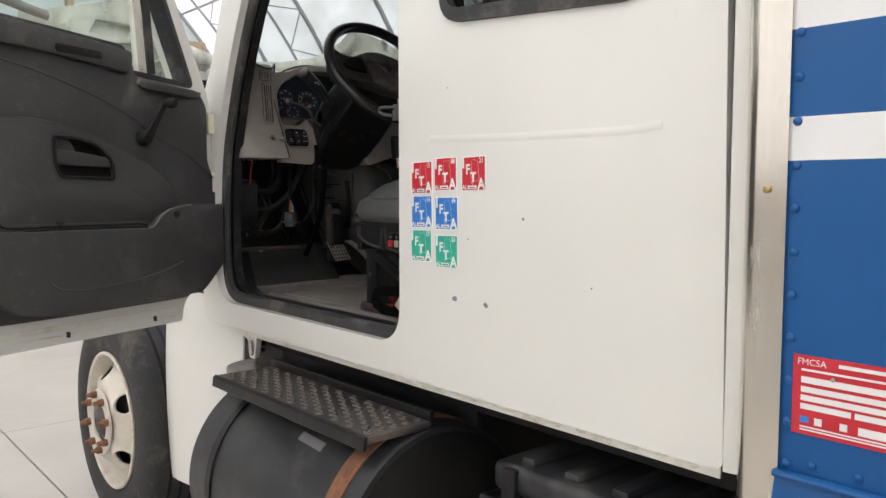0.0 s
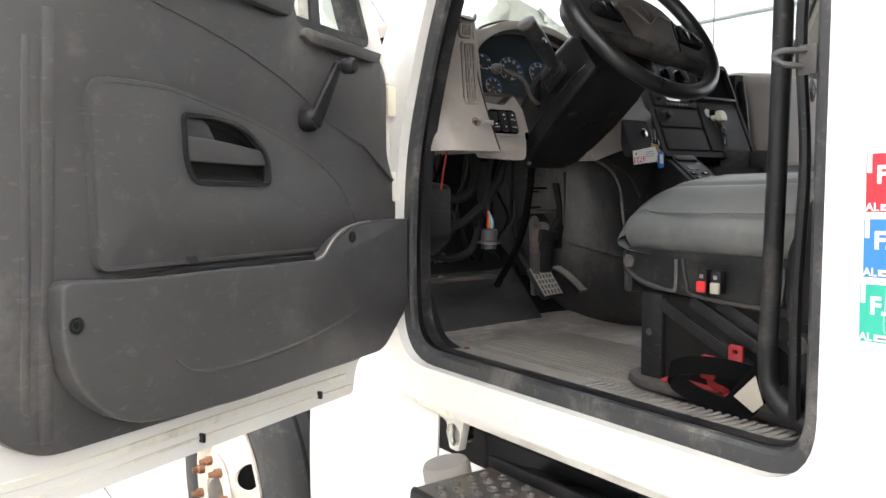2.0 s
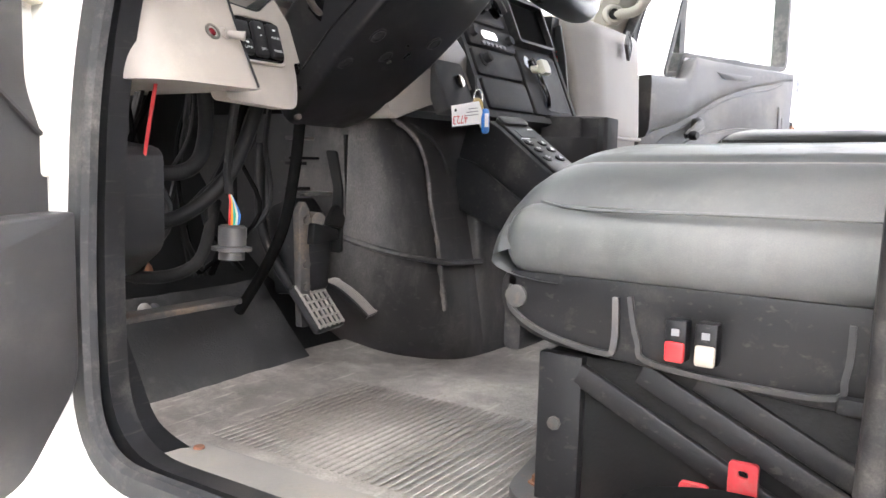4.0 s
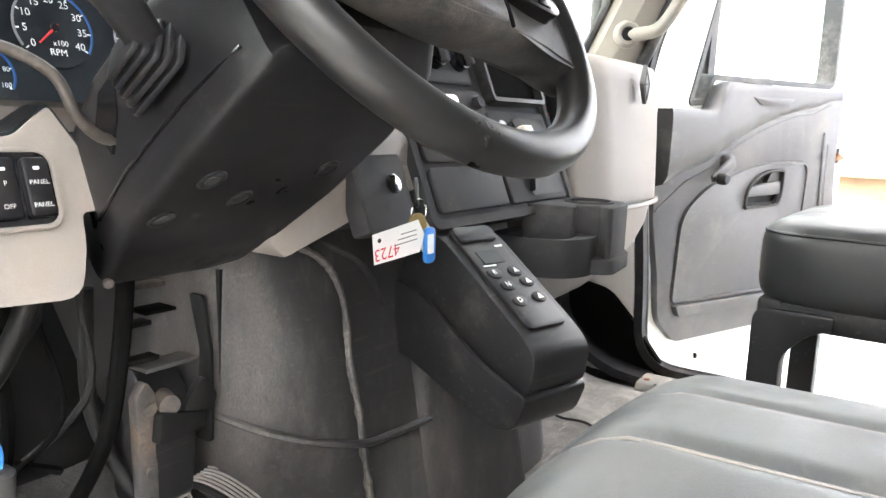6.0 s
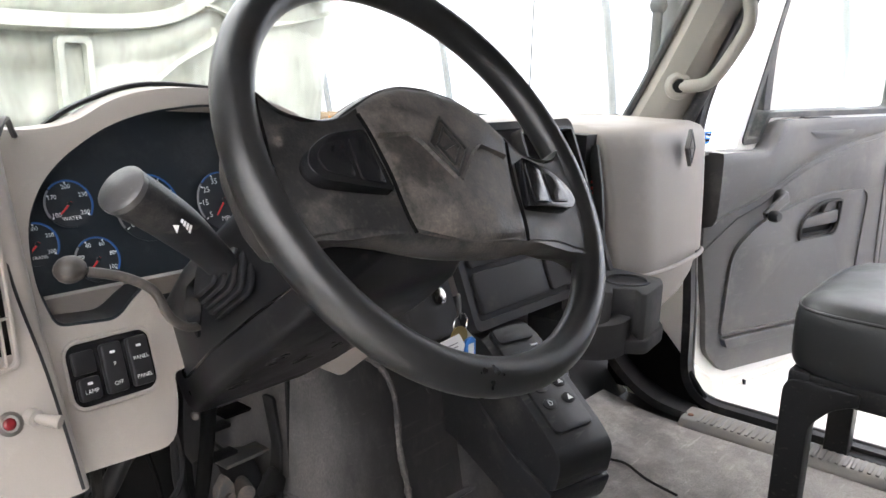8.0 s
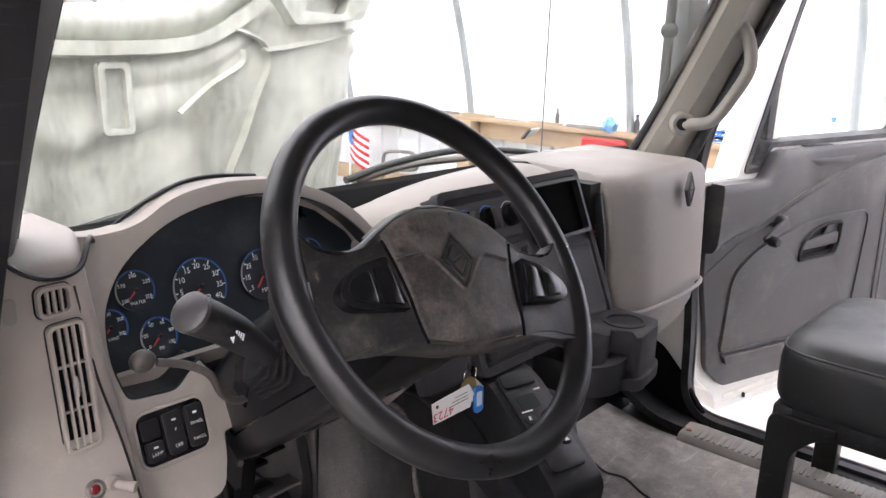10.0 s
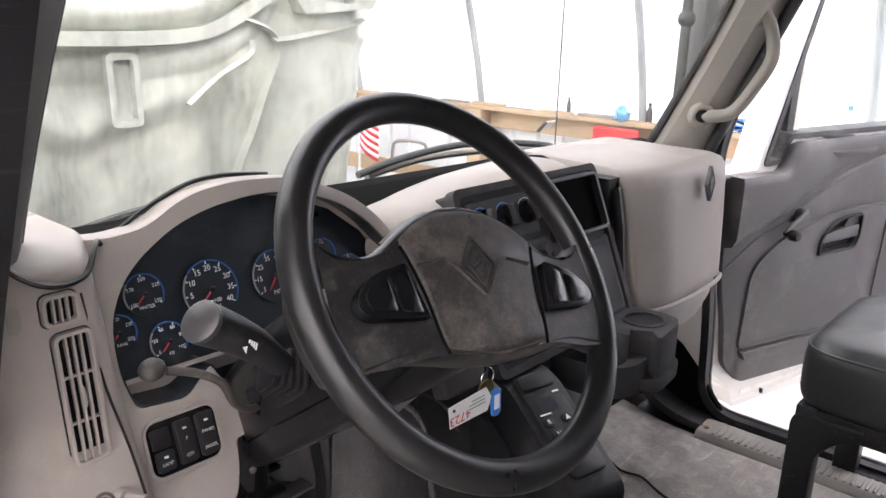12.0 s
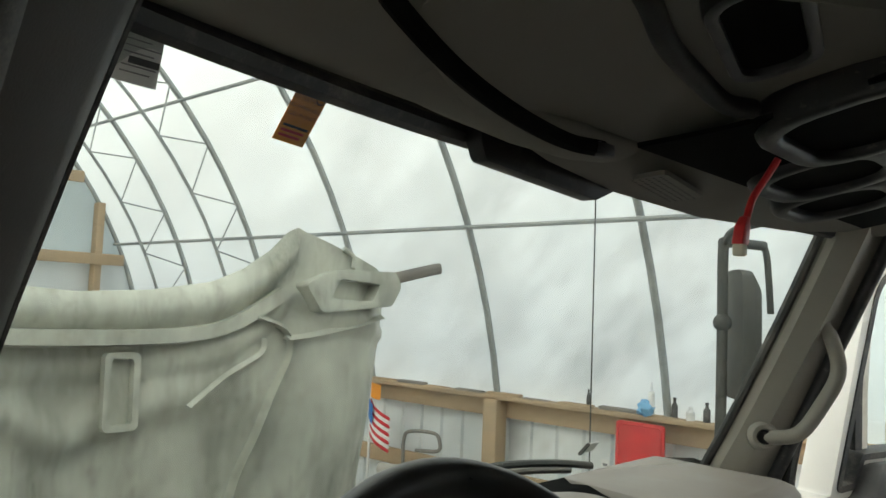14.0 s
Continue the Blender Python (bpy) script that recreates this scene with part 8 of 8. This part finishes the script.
def front_wheel(cx, out):
    """A steel disc wheel with its tyre; out is -1 for the left side."""
    w = thing("front_wheel", "white steel front wheel with rusty lug nuts and worn tyre", "wheel", (cx, 2.10, GROUND), group="front wheels")
    c = (cx, 2.10, 0.405)
    d = (out, 0, 0)
    part("tyre", lathe([(0.300, -0.26), (0.36, -0.275), (0.44, -0.275), (0.485, -0.26), (0.503, -0.235), (0.503, -0.035), (0.485, -0.010), (0.44, 0.008), (0.36, 0.006), (0.305, -0.006), (0.290, -0.02)], c, d, 64, False), tyre_rubber, w, "worn black tyre")
    for k in range(3):
        part("tread_groove", lathe([(0.5035, -0.09 - 0.05 * k), (0.5045, -0.088 - 0.05 * k), (0.5045, -0.078 - 0.05 * k), (0.5035, -0.076 - 0.05 * k)], c, d, 64, False), under_black, w)
    part("rim", lathe([(0.306, -0.004), (0.306, 0.004), (0.298, 0.008), (0.288, 0.002), (0.282, -0.02), (0.274, -0.075), (0.268, -0.085)], c, d, 64, False), rim_paint, w, "white painted rim")
    disc = plate([(0.272 * math.cos(a), 0.272 * math.sin(a)) for a in [2 * math.pi * i / 48 for i in range(48)]],
                 [[(0.205 * math.cos(b) + 0.030 * math.cos(t) * math.cos(b) - 0.042 * math.sin(t) * math.sin(b), 0.205 * math.sin(b) + 0.030 * math.cos(t) * math.sin(b) + 0.042 * math.sin(t) * math.cos(b)) for t in [2 * math.pi * i / 16 for i in range(16)]] for b in [2 * math.pi * k / 5 + 0.55 for k in range(5)]] + [[(0.085 * math.cos(a), 0.085 * math.sin(a)) for a in [2 * math.pi * i / 24 for i in range(24)]]], "z", -0.006, 0.004)
    for v in disc.verts:
        r = math.hypot(v.co.x, v.co.y)
        v.co.z += -0.085 + 0.125 * max(0.0, min(1.0, (0.262 - r) / 0.10)) ** 0.8
    m = Matrix.Translation(c) @ Vector(d).to_track_quat("Z", "Y").to_matrix().to_4x4()
    part("disc", moved(disc, m), rim_paint, w, "white steel disc with hand holes", sharp=50)
    part("drum", lathe([(0.24, -0.16), (0.24, -0.11), (0.0, -0.11)], c, d, 32), under_black, w)
    part("hub", lathe([(0.084, 0.0), (0.078, 0.030), (0.060, 0.040), (0.056, 0.046), (0.050, 0.050), (0.0, 0.050)], c, d, 28), step_steel, w, "greasy hub cap")
    for k in range(8):
        a = 2 * math.pi * k / 8 + 0.2
        p = m @ Vector((0.122 * math.cos(a), 0.122 * math.sin(a), 0.038))
        part("lug_nut", lathe([(0.020, 0.0), (0.020, 0.006), (0.0165, 0.007), (0.0165, 0.030), (0.011, 0.033), (0.009, 0.050), (0.0, 0.051)], p, d, 6), rust, w, "rusty lug nut", smooth=False)
    part("hub_arch", lathe([(0.145, 0.038), (0.143, 0.046), (0.10, 0.048), (0.09, 0.042)], c, d, 32, False), rim_paint, w)
    return w


front_wheel(-0.06, -1)
front_wheel(2 * MID + 0.06, 1)

# ---- the hood, tipped forward ----
hood = thing("tilted_hood", "pale dusty fibreglass truck hood tipped forward, seen from inside", "hood", (1.0, 2.9, 0.6))


def hood_top(x):
    t = abs(x - MID)
    pts = ((0.0, 2.17), (0.22, 2.185), (0.40, 2.22), (0.50, 2.27), (0.585, 2.34), (0.65, 2.43), (0.82, 2.365), (1.0, 2.32), (1.10, 2.295), (1.19, 2.29))
    for (a, za), (b, zb) in zip(pts, pts[1:]):
        if t <= b:
            return za + (zb - za) * (t - a) / (b - a)
    return pts[-1][1]


def hood_half(z):
    return 1.10 + 0.10 * max(0.0, min(1.0, (z - 1.5) / 0.65))


def hood_surface(u, v):
    s = (u - 0.5) * 2
    z0 = 0.75
    half = 1.08
    x = MID + s * half
    z = z0 + (hood_top(MID + s * 1.185) - z0) * v
    x = MID + s * hood_half(z)
    t = abs(s)
    y = 2.68 + 0.16 * math.cos(min(1.0, t / 0.62) * math.pi / 2) ** 2 + 0.25 * max(0, t - 0.86) ** 1.3 * 6
    y += 0.10 * (1 - v) * (1 - t)
    # ledge below the rear edge, a rolled bead, and the bulge of the wheel arches
    drop = hood_top(MID + s * 1.185) - z
    if drop < 0.12 and t < 0.55:
        y -= 0.05 * math.sin(min(1, drop / 0.12) * math.pi)
    if 0.20 < drop < 0.26:
        y -= 0.018
    y -= 0.05 * math.exp(-((t - 0.70) / 0.16) ** 2) * (0.4 + 0.6 * v)
    y -= 0.05 * math.exp(-((z - 1.74 - 0.12 * math.sin(t * 5)) / 0.06) ** 2) * math.exp(-(t / 0.35) ** 4)
    y += 0.022 * noise.noise(Vector((x * 3.0, z * 3.0, 0.0)))
    return (x, y, z)


part("hood_shell", sheet(hood_surface, 90, 70, 0.012), fibreglass, hood, "pale fibreglass shell", sharp=60)
for s in (1, -1):
    if s > 0:
        part("stiffener", moved(plate(rrect(0, 0, 0.110, 0.235, 0.02), [rrect(0, 0, 0.070, 0.195, 0.012)], "z", -0.02, 0.010), axes((1.13, 2.765, 1.885), (1, 0, 0), (0, 0.05, 1))), fibreglass, hood, "long slot frame")
        part("slot_hollow", moved(prism(rrect(0, 0, 0.085, 0.21, 0.015), "z", -0.030, -0.024), axes((1.13, 2.765, 1.885), (1, 0, 0), (0, 0.05, 1))), fibreglass, hood)
    part("corner_frame", moved(bevelled(plate(rounded([(-0.20, 0.02), (-0.13, -0.075), (0.20, -0.045), (0.25, 0.03), (0.22, 0.085), (-0.08, 0.075)], 0.02), [rounded([(-0.09, -0.025), (0.10, -0.030), (0.14, 0.035), (-0.05, 0.045)], 0.015)], "z", -0.05, 0.02), 0.010, 2), axes((MID + s * 0.86, 2.600, 2.215), (s, 0, 0), (0, 0.05, 1)) if s > 0 else axes((MID - 0.86, 2.600, 2.215), (1, 0, 0), (0, 0.05, 1))), fibreglass, hood, "moulded corner pocket")
    part("pocket_floor", moved(prism(rrect(0.0, 0.0, 0.30, 0.11, 0.02), "z", -0.055, -0.045), axes((MID + s * 0.88, 2.600, 2.220), (1, 0, 0), (0, 0.05, 1))), fibreglass, hood)
    part("corner_bead", sweep(curve([Vector((MID + s * x, y, z)) for x, y, z in ((0.83, 2.60, 2.37), (0.87, 2.59, 2.34), (0.86, 2.58, 2.30))], 5), circle(0.010, 8)), fibreglass, hood)
    part("bead", sweep(curve([Vector((MID + s * x, 2.640, z)) for x, z in ((0.63, 2.05), (0.72, 2.06), (0.84, 2.08), (0.95, 2.10), (1.06, 2.13))], 6), [(0.026, -0.004), (0.0, 0.010), (-0.026, -0.004)]), fibreglass, hood)
    part("bead", sweep(curve([Vector((MID + s * x, 2.650, z)) for x, z in ((0.52, 2.12), (0.63, 2.08), (0.655, 2.0), (0.60, 1.88), (0.54, 1.74), (0.47, 1.60), (0.42, 1.40))], 6), [(0.024, -0.004), (0.0, 0.010), (-0.024, -0.004)]), fibreglass, hood)
    part("bead", sweep(curve([Vector((MID + s * x, 2.67, z)) for x, z in ((0.30, 1.84), (0.42, 1.93), (0.55, 2.0), (0.56, 2.05))], 6), [(0.016, -0.003), (0.0, 0.008), (-0.016, -0.003)]), fibreglass, hood)
    part("hood_horn", sweep(curve([Vector(p) for p in ((MID + s * 1.06, 2.70, 2.26), (MID + s * 1.18, 2.68, 2.285), (MID + s * 1.30, 2.66, 2.315), (MID + s * 1.40, 2.66, 2.335))], 5), [(0.012 * math.cos(t), 0.024 * math.sin(t)) for t in [2 * math.pi * i / 10 for i in range(10)]], scale=None), tread_rubber, hood, "dark rubber bracket")
part("ledge", sweep(curve([Vector((MID + x, 2.80 - 0.13 * (abs(x) / 0.6) ** 2, z)) for x, z in ((-0.62, 2.20), (-0.48, 2.10), (-0.36, 2.06), (-0.15, 2.045), (0.15, 2.045), (0.36, 2.06), (0.48, 2.10), (0.62, 2.20))], 6), [(0.05, -0.022), (0.05, 0.022), (-0.05, 0.028), (-0.05, -0.028)]), fibreglass, hood, "pale ledge")

# ---- mirrors, wiper, aerial ----
mirror = thing("side_mirror", "tall dusty side mirror on tubular arms outside the passenger door", "mirror", (2.5, 1.48, 1.75))
part("arm", tube([(2.48, 1.50, 1.78), (2.485, 1.50, 1.95), (2.485, 1.50, 2.2), (2.485, 1.50, 2.40), (2.52, 1.50, 2.425), (2.72, 1.46, 2.43)], 0.017, 10), mirror_dark, mirror)
part("arm", tube([(2.72, 1.46, 2.43), (2.73, 1.45, 2.38), (2.74, 1.44, 2.20)], 0.012, 8), mirror_dark, mirror)
part("lower_arm", tube([(2.10, 1.36, 1.76), (2.30, 1.45, 1.77), (2.48, 1.50, 1.80)], 0.014, 8), mirror_dark, mirror)
part("upper_arm", tube([(2.05, 1.05, 2.46), (2.25, 1.35, 2.44), (2.50, 1.50, 2.425)], 0.013, 8), mirror_dark, mirror)
part("housing", moved(bevelled(loft([[Vector((x * k, y * k, z)) for x, y in rounded([(-0.085, -0.21), (0.085, -0.21), (0.095, 0.0), (0.085, 0.21), (-0.085, 0.21), (-0.095, 0.0)], 0.05)] for z, k in ((-0.02, 1.0), (0.02, 0.98), (0.05, 0.75))]), 0.004), axes((2.57, 1.48, 2.13), (0.76, 0.65, 0), (0, 0, 1))), mirror_dark, mirror, "dark mirror back")
part("clamp", ball((2.486, 1.50, 2.165), 0.030, 12), mirror_dark, mirror)
clamp = thing("window_clamp", "black clamp bracket on the passenger window post", "bracket", (2.30, 1.12, 1.95))
part("jaw", tube([(2.26, 1.115, 1.965), (2.30, 1.12, 1.96), (2.345, 1.105, 1.955), (2.37, 1.09, 1.98), (2.375, 1.085, 2.01)], 0.010, 8), black_plastic, clamp)
part("jaw", tube([(2.345, 1.105, 1.955), (2.355, 1.10, 1.92), (2.36, 1.10, 1.895)], 0.011, 8), black_plastic, clamp)
part("knob", lathe([(0.022, 0), (0.022, 0.02), (0.014, 0.026), (0, 0.026)], (2.265, 1.118, 1.966), (-0.9, -0.4, 0), 16), black_plastic, clamp)
wiper = thing("wiper", "black windscreen wiper with caught debris at the glass foot", "wiper", (1.5, 1.53, 1.80))
part("blade", tube([(1.06, 1.575, 1.790), (1.20, 1.57, 1.815), (1.40, 1.55, 1.832), (1.60, 1.53, 1.820), (1.72, 1.50, 1.805)], 0.009, 8), mirror_dark, wiper)
part("arm", tube([(1.10, 1.59, 1.78), (1.30, 1.60, 1.80), (1.55, 1.58, 1.80), (1.70, 1.55, 1.79)], 0.010, 8), tread_rubber, wiper)
lw = thing("wiper", "black windscreen wiper with caught debris at the glass foot", "wiper", (0.6, 1.53, 1.80))
part("blade", tube([(0.20, 1.46, 1.755), (0.40, 1.545, 1.775), (0.62, 1.585, 1.790), (0.90, 1.585, 1.778)], 0.008, 8), mirror_dark, lw)
aerial = single("aerial", rod((2.12, 1.75, 1.4), (2.16, 1.78, 2.75), 0.0022, 6), mirror_dark, "thin upright whip aerial beside the cab", "aerial")
part("aerial_mount", box((2.06, 1.60, 1.36), (2.16, 1.80, 1.42), 0.01), black_plastic, aerial)
part("aerial_arm", rod((1.90, 1.50, 1.36), (2.10, 1.68, 1.38), 0.014, 8), black_plastic, aerial)

# ---- things along the barn wall ----
panel = thing("red_board", "flat red plastic creeper board leaning on the barn wall", "board", (5.03, 3.14, 0.95))
part("board", bevelled(prism(rrect(3.14, 1.22, 0.37, 0.44, 0.03), "x", 5.015, 5.035), 0.006), red_plastic, panel)
part("hand_slot", prism(rrect(3.14, 1.39, 0.10, 0.03, 0.012), "x", 5.012, 5.037), red_print, panel)
part("board_rim", sweep([Vector((5.013, y, z)) for y, z in rrect(3.14, 1.22, 0.33, 0.40, 0.03)], circle(0.006, 6), closed=True), red_plastic, panel)
part("board_hook", tube([(5.06, 3.14, 1.43), (5.03, 3.14, 1.435), (5.02, 3.14, 1.40)], 0.006, 6), galvanised, panel)
rag = thing("blue_rag", "crumpled pale blue paper towel on the wall board", "towel", (5.10, 3.14, 1.49))
rn = random.Random(7)
bm = ball((5.10, 3.14, 1.53), 0.055, 18)
for v in bm.verts:
    v.co += Vector((rn.uniform(-0.012, 0.012), rn.uniform(-0.02, 0.02), rn.uniform(-0.012, 0.014)))
part("towel", bm, mat("blue_towel", (0.20, 0.45, 0.70), 0.8, var=0.2), rag)
tubebox = thing("sealant_tube", "white upright sealant cartridge on the wall board", "cartridge", (5.12, 3.12, 1.48))
part("tube", lathe([(0.024, 0), (0.024, 0.16), (0.008, 0.17), (0.005, 0.23), (0, 0.23)], (5.12, 3.11, 1.485), (0, 0, 1), 14), stripe_white, tubebox)


def bottle(x, y, h, r, material, cap_material, label):
    b = thing("bottle", label, "bottle", (x, y, 1.485), group="bottles on the wall board")
    part("body", lathe([(r, 0), (r, h * 0.6), (r * 0.45, h * 0.76), (r * 0.4, h * 0.9), (0, h * 0.9)], (x, y, 1.485), (0, 0, 1), 14), material, b)
    part("cap", lathe([(r * 0.5, h * 0.88), (r * 0.5, h), (0, h)], (x, y, 1.485), (0, 0, 1), 12), cap_material, b)


bottle(5.15, 2.95, 0.14, 0.022, grey_panel, black_plastic, "small dark bottle on the barn wall board")
bottle(5.14, 2.83, 0.09, 0.030, stripe_white, stripe_white, "small white jar on the barn wall board")
bottle(5.15, 2.72, 0.13, 0.024, grey_panel, black_plastic, "small dark bottle on the barn wall board")
bottle(5.16, 3.64, 0.13, 0.016, grey_panel, black_plastic, "slim dark bottle on the barn wall board")
bottle(5.12, 1.62, 0.24, 0.030, stripe_white, blue_print, "white spray bottle with a blue head")
cords = thing("cord_pile", "tangled blue cords lying on the wall board", "cord", (5.14, 2.25, 1.49))
for i in range(7):
    pts = [(5.14 + rn.uniform(-0.06, 0.06), 2.25 + rn.uniform(-0.22, 0.22), 1.495 + rn.uniform(0, 0.09)) for _ in range(7)]
    part("cord", tube(pts, 0.006, 6, 6), blue_print if i % 3 else black_plastic, cords)
flag = thing("small_flag", "small striped flag on a white stick by the barn wall", "flag", (4.98, 5.72, 0.85))
for i in range(9):
    def stripe(u, v, i=i):
        return (4.97 - 0.05 * math.sin(u * 3.0) - 0.02, 5.80 - 0.26 * u - 0.02 * math.sin(v * 3), 1.33 - 0.035 * (i + v) - 0.14 * u)
    part("stripe", sheet(stripe, 8, 2, 0.002), red_print if i % 2 == 0 else white_print, flag)
part("canton", sheet(lambda u, v: (4.958 - 0.05 * math.sin(u * 1.2) - 0.02, 5.80 - 0.10 * u, 1.335 - 0.17 * v - 0.055 * u), 4, 4, 0.002), blue_print, flag)
part("stick", rod((4.99, 5.84, GROUND), (4.96, 5.80, 1.45), 0.012, 8), stripe_white, flag)
part("pennant", sheet(lambda u, v: (4.955 - 0.02 * math.sin(u * 3.0), 5.80 - 0.13 * u, 1.475 - 0.135 * v - 0.02 * u), 6, 4, 0.002), orange_print, flag, "orange pennant above the stripes")
rackt = thing("tube_frame", "bent steel tube frame leaning on the barn wall", "frame", (5.0, 5.0, 0.9))
part("tube", tube([(4.95, 5.35, 0.80), (4.95, 5.35, 1.02), (4.95, 5.28, 1.10), (4.95, 5.0, 1.12), (4.95, 4.93, 1.06), (4.95, 4.95, 0.98), (4.95, 5.2, 0.95)], 0.016, 8), tread_rubber, rackt)
for k, (y0, y1, z) in enumerate(((4.6, 5.4, 0.66), (4.7, 5.5, 0.76), (4.75, 5.3, 0.58))):
    single("cardboard_roll", rod((4.85 + 0.03 * k, y0, z + 0.05), (4.80 + 0.03 * k, y1, z), 0.055, 16), timber if k != 1 else concrete, "brown cardboard roll stacked by the barn wall", "roll", group="rolls by the wall")
single("work_bench", box((4.62, 4.4, GROUND), (5.0, 5.7, 0.52), 0.01), timber, "low timber bench below the stacked rolls", "bench")
for k in range(10):
    y = 6.2 - 0.35 * k
    single("board_offcut", box((5.10, y - 0.12 - 0.04 * (k % 3), 1.485), (5.17, y + 0.12, 1.492 + 0.008 * (k % 3)), 0.002), timber if k % 2 else tread_rubber, "short timber offcut lying on the wall board", "offcut", group="offcuts on the wall")
for y in (2.55, 1.95, 3.55):
    t = thing("wall_tag", "small printed tag on the metal wall", "tag", (5.24, y, 1.05))
    part("tag", box((5.268, y - 0.035, 1.02), (5.272, y + 0.035, 1.10)), white_print, t)
    part("bar", box((5.266, y - 0.02, 1.05), (5.268, y + 0.02, 1.07)), grey_print, t)
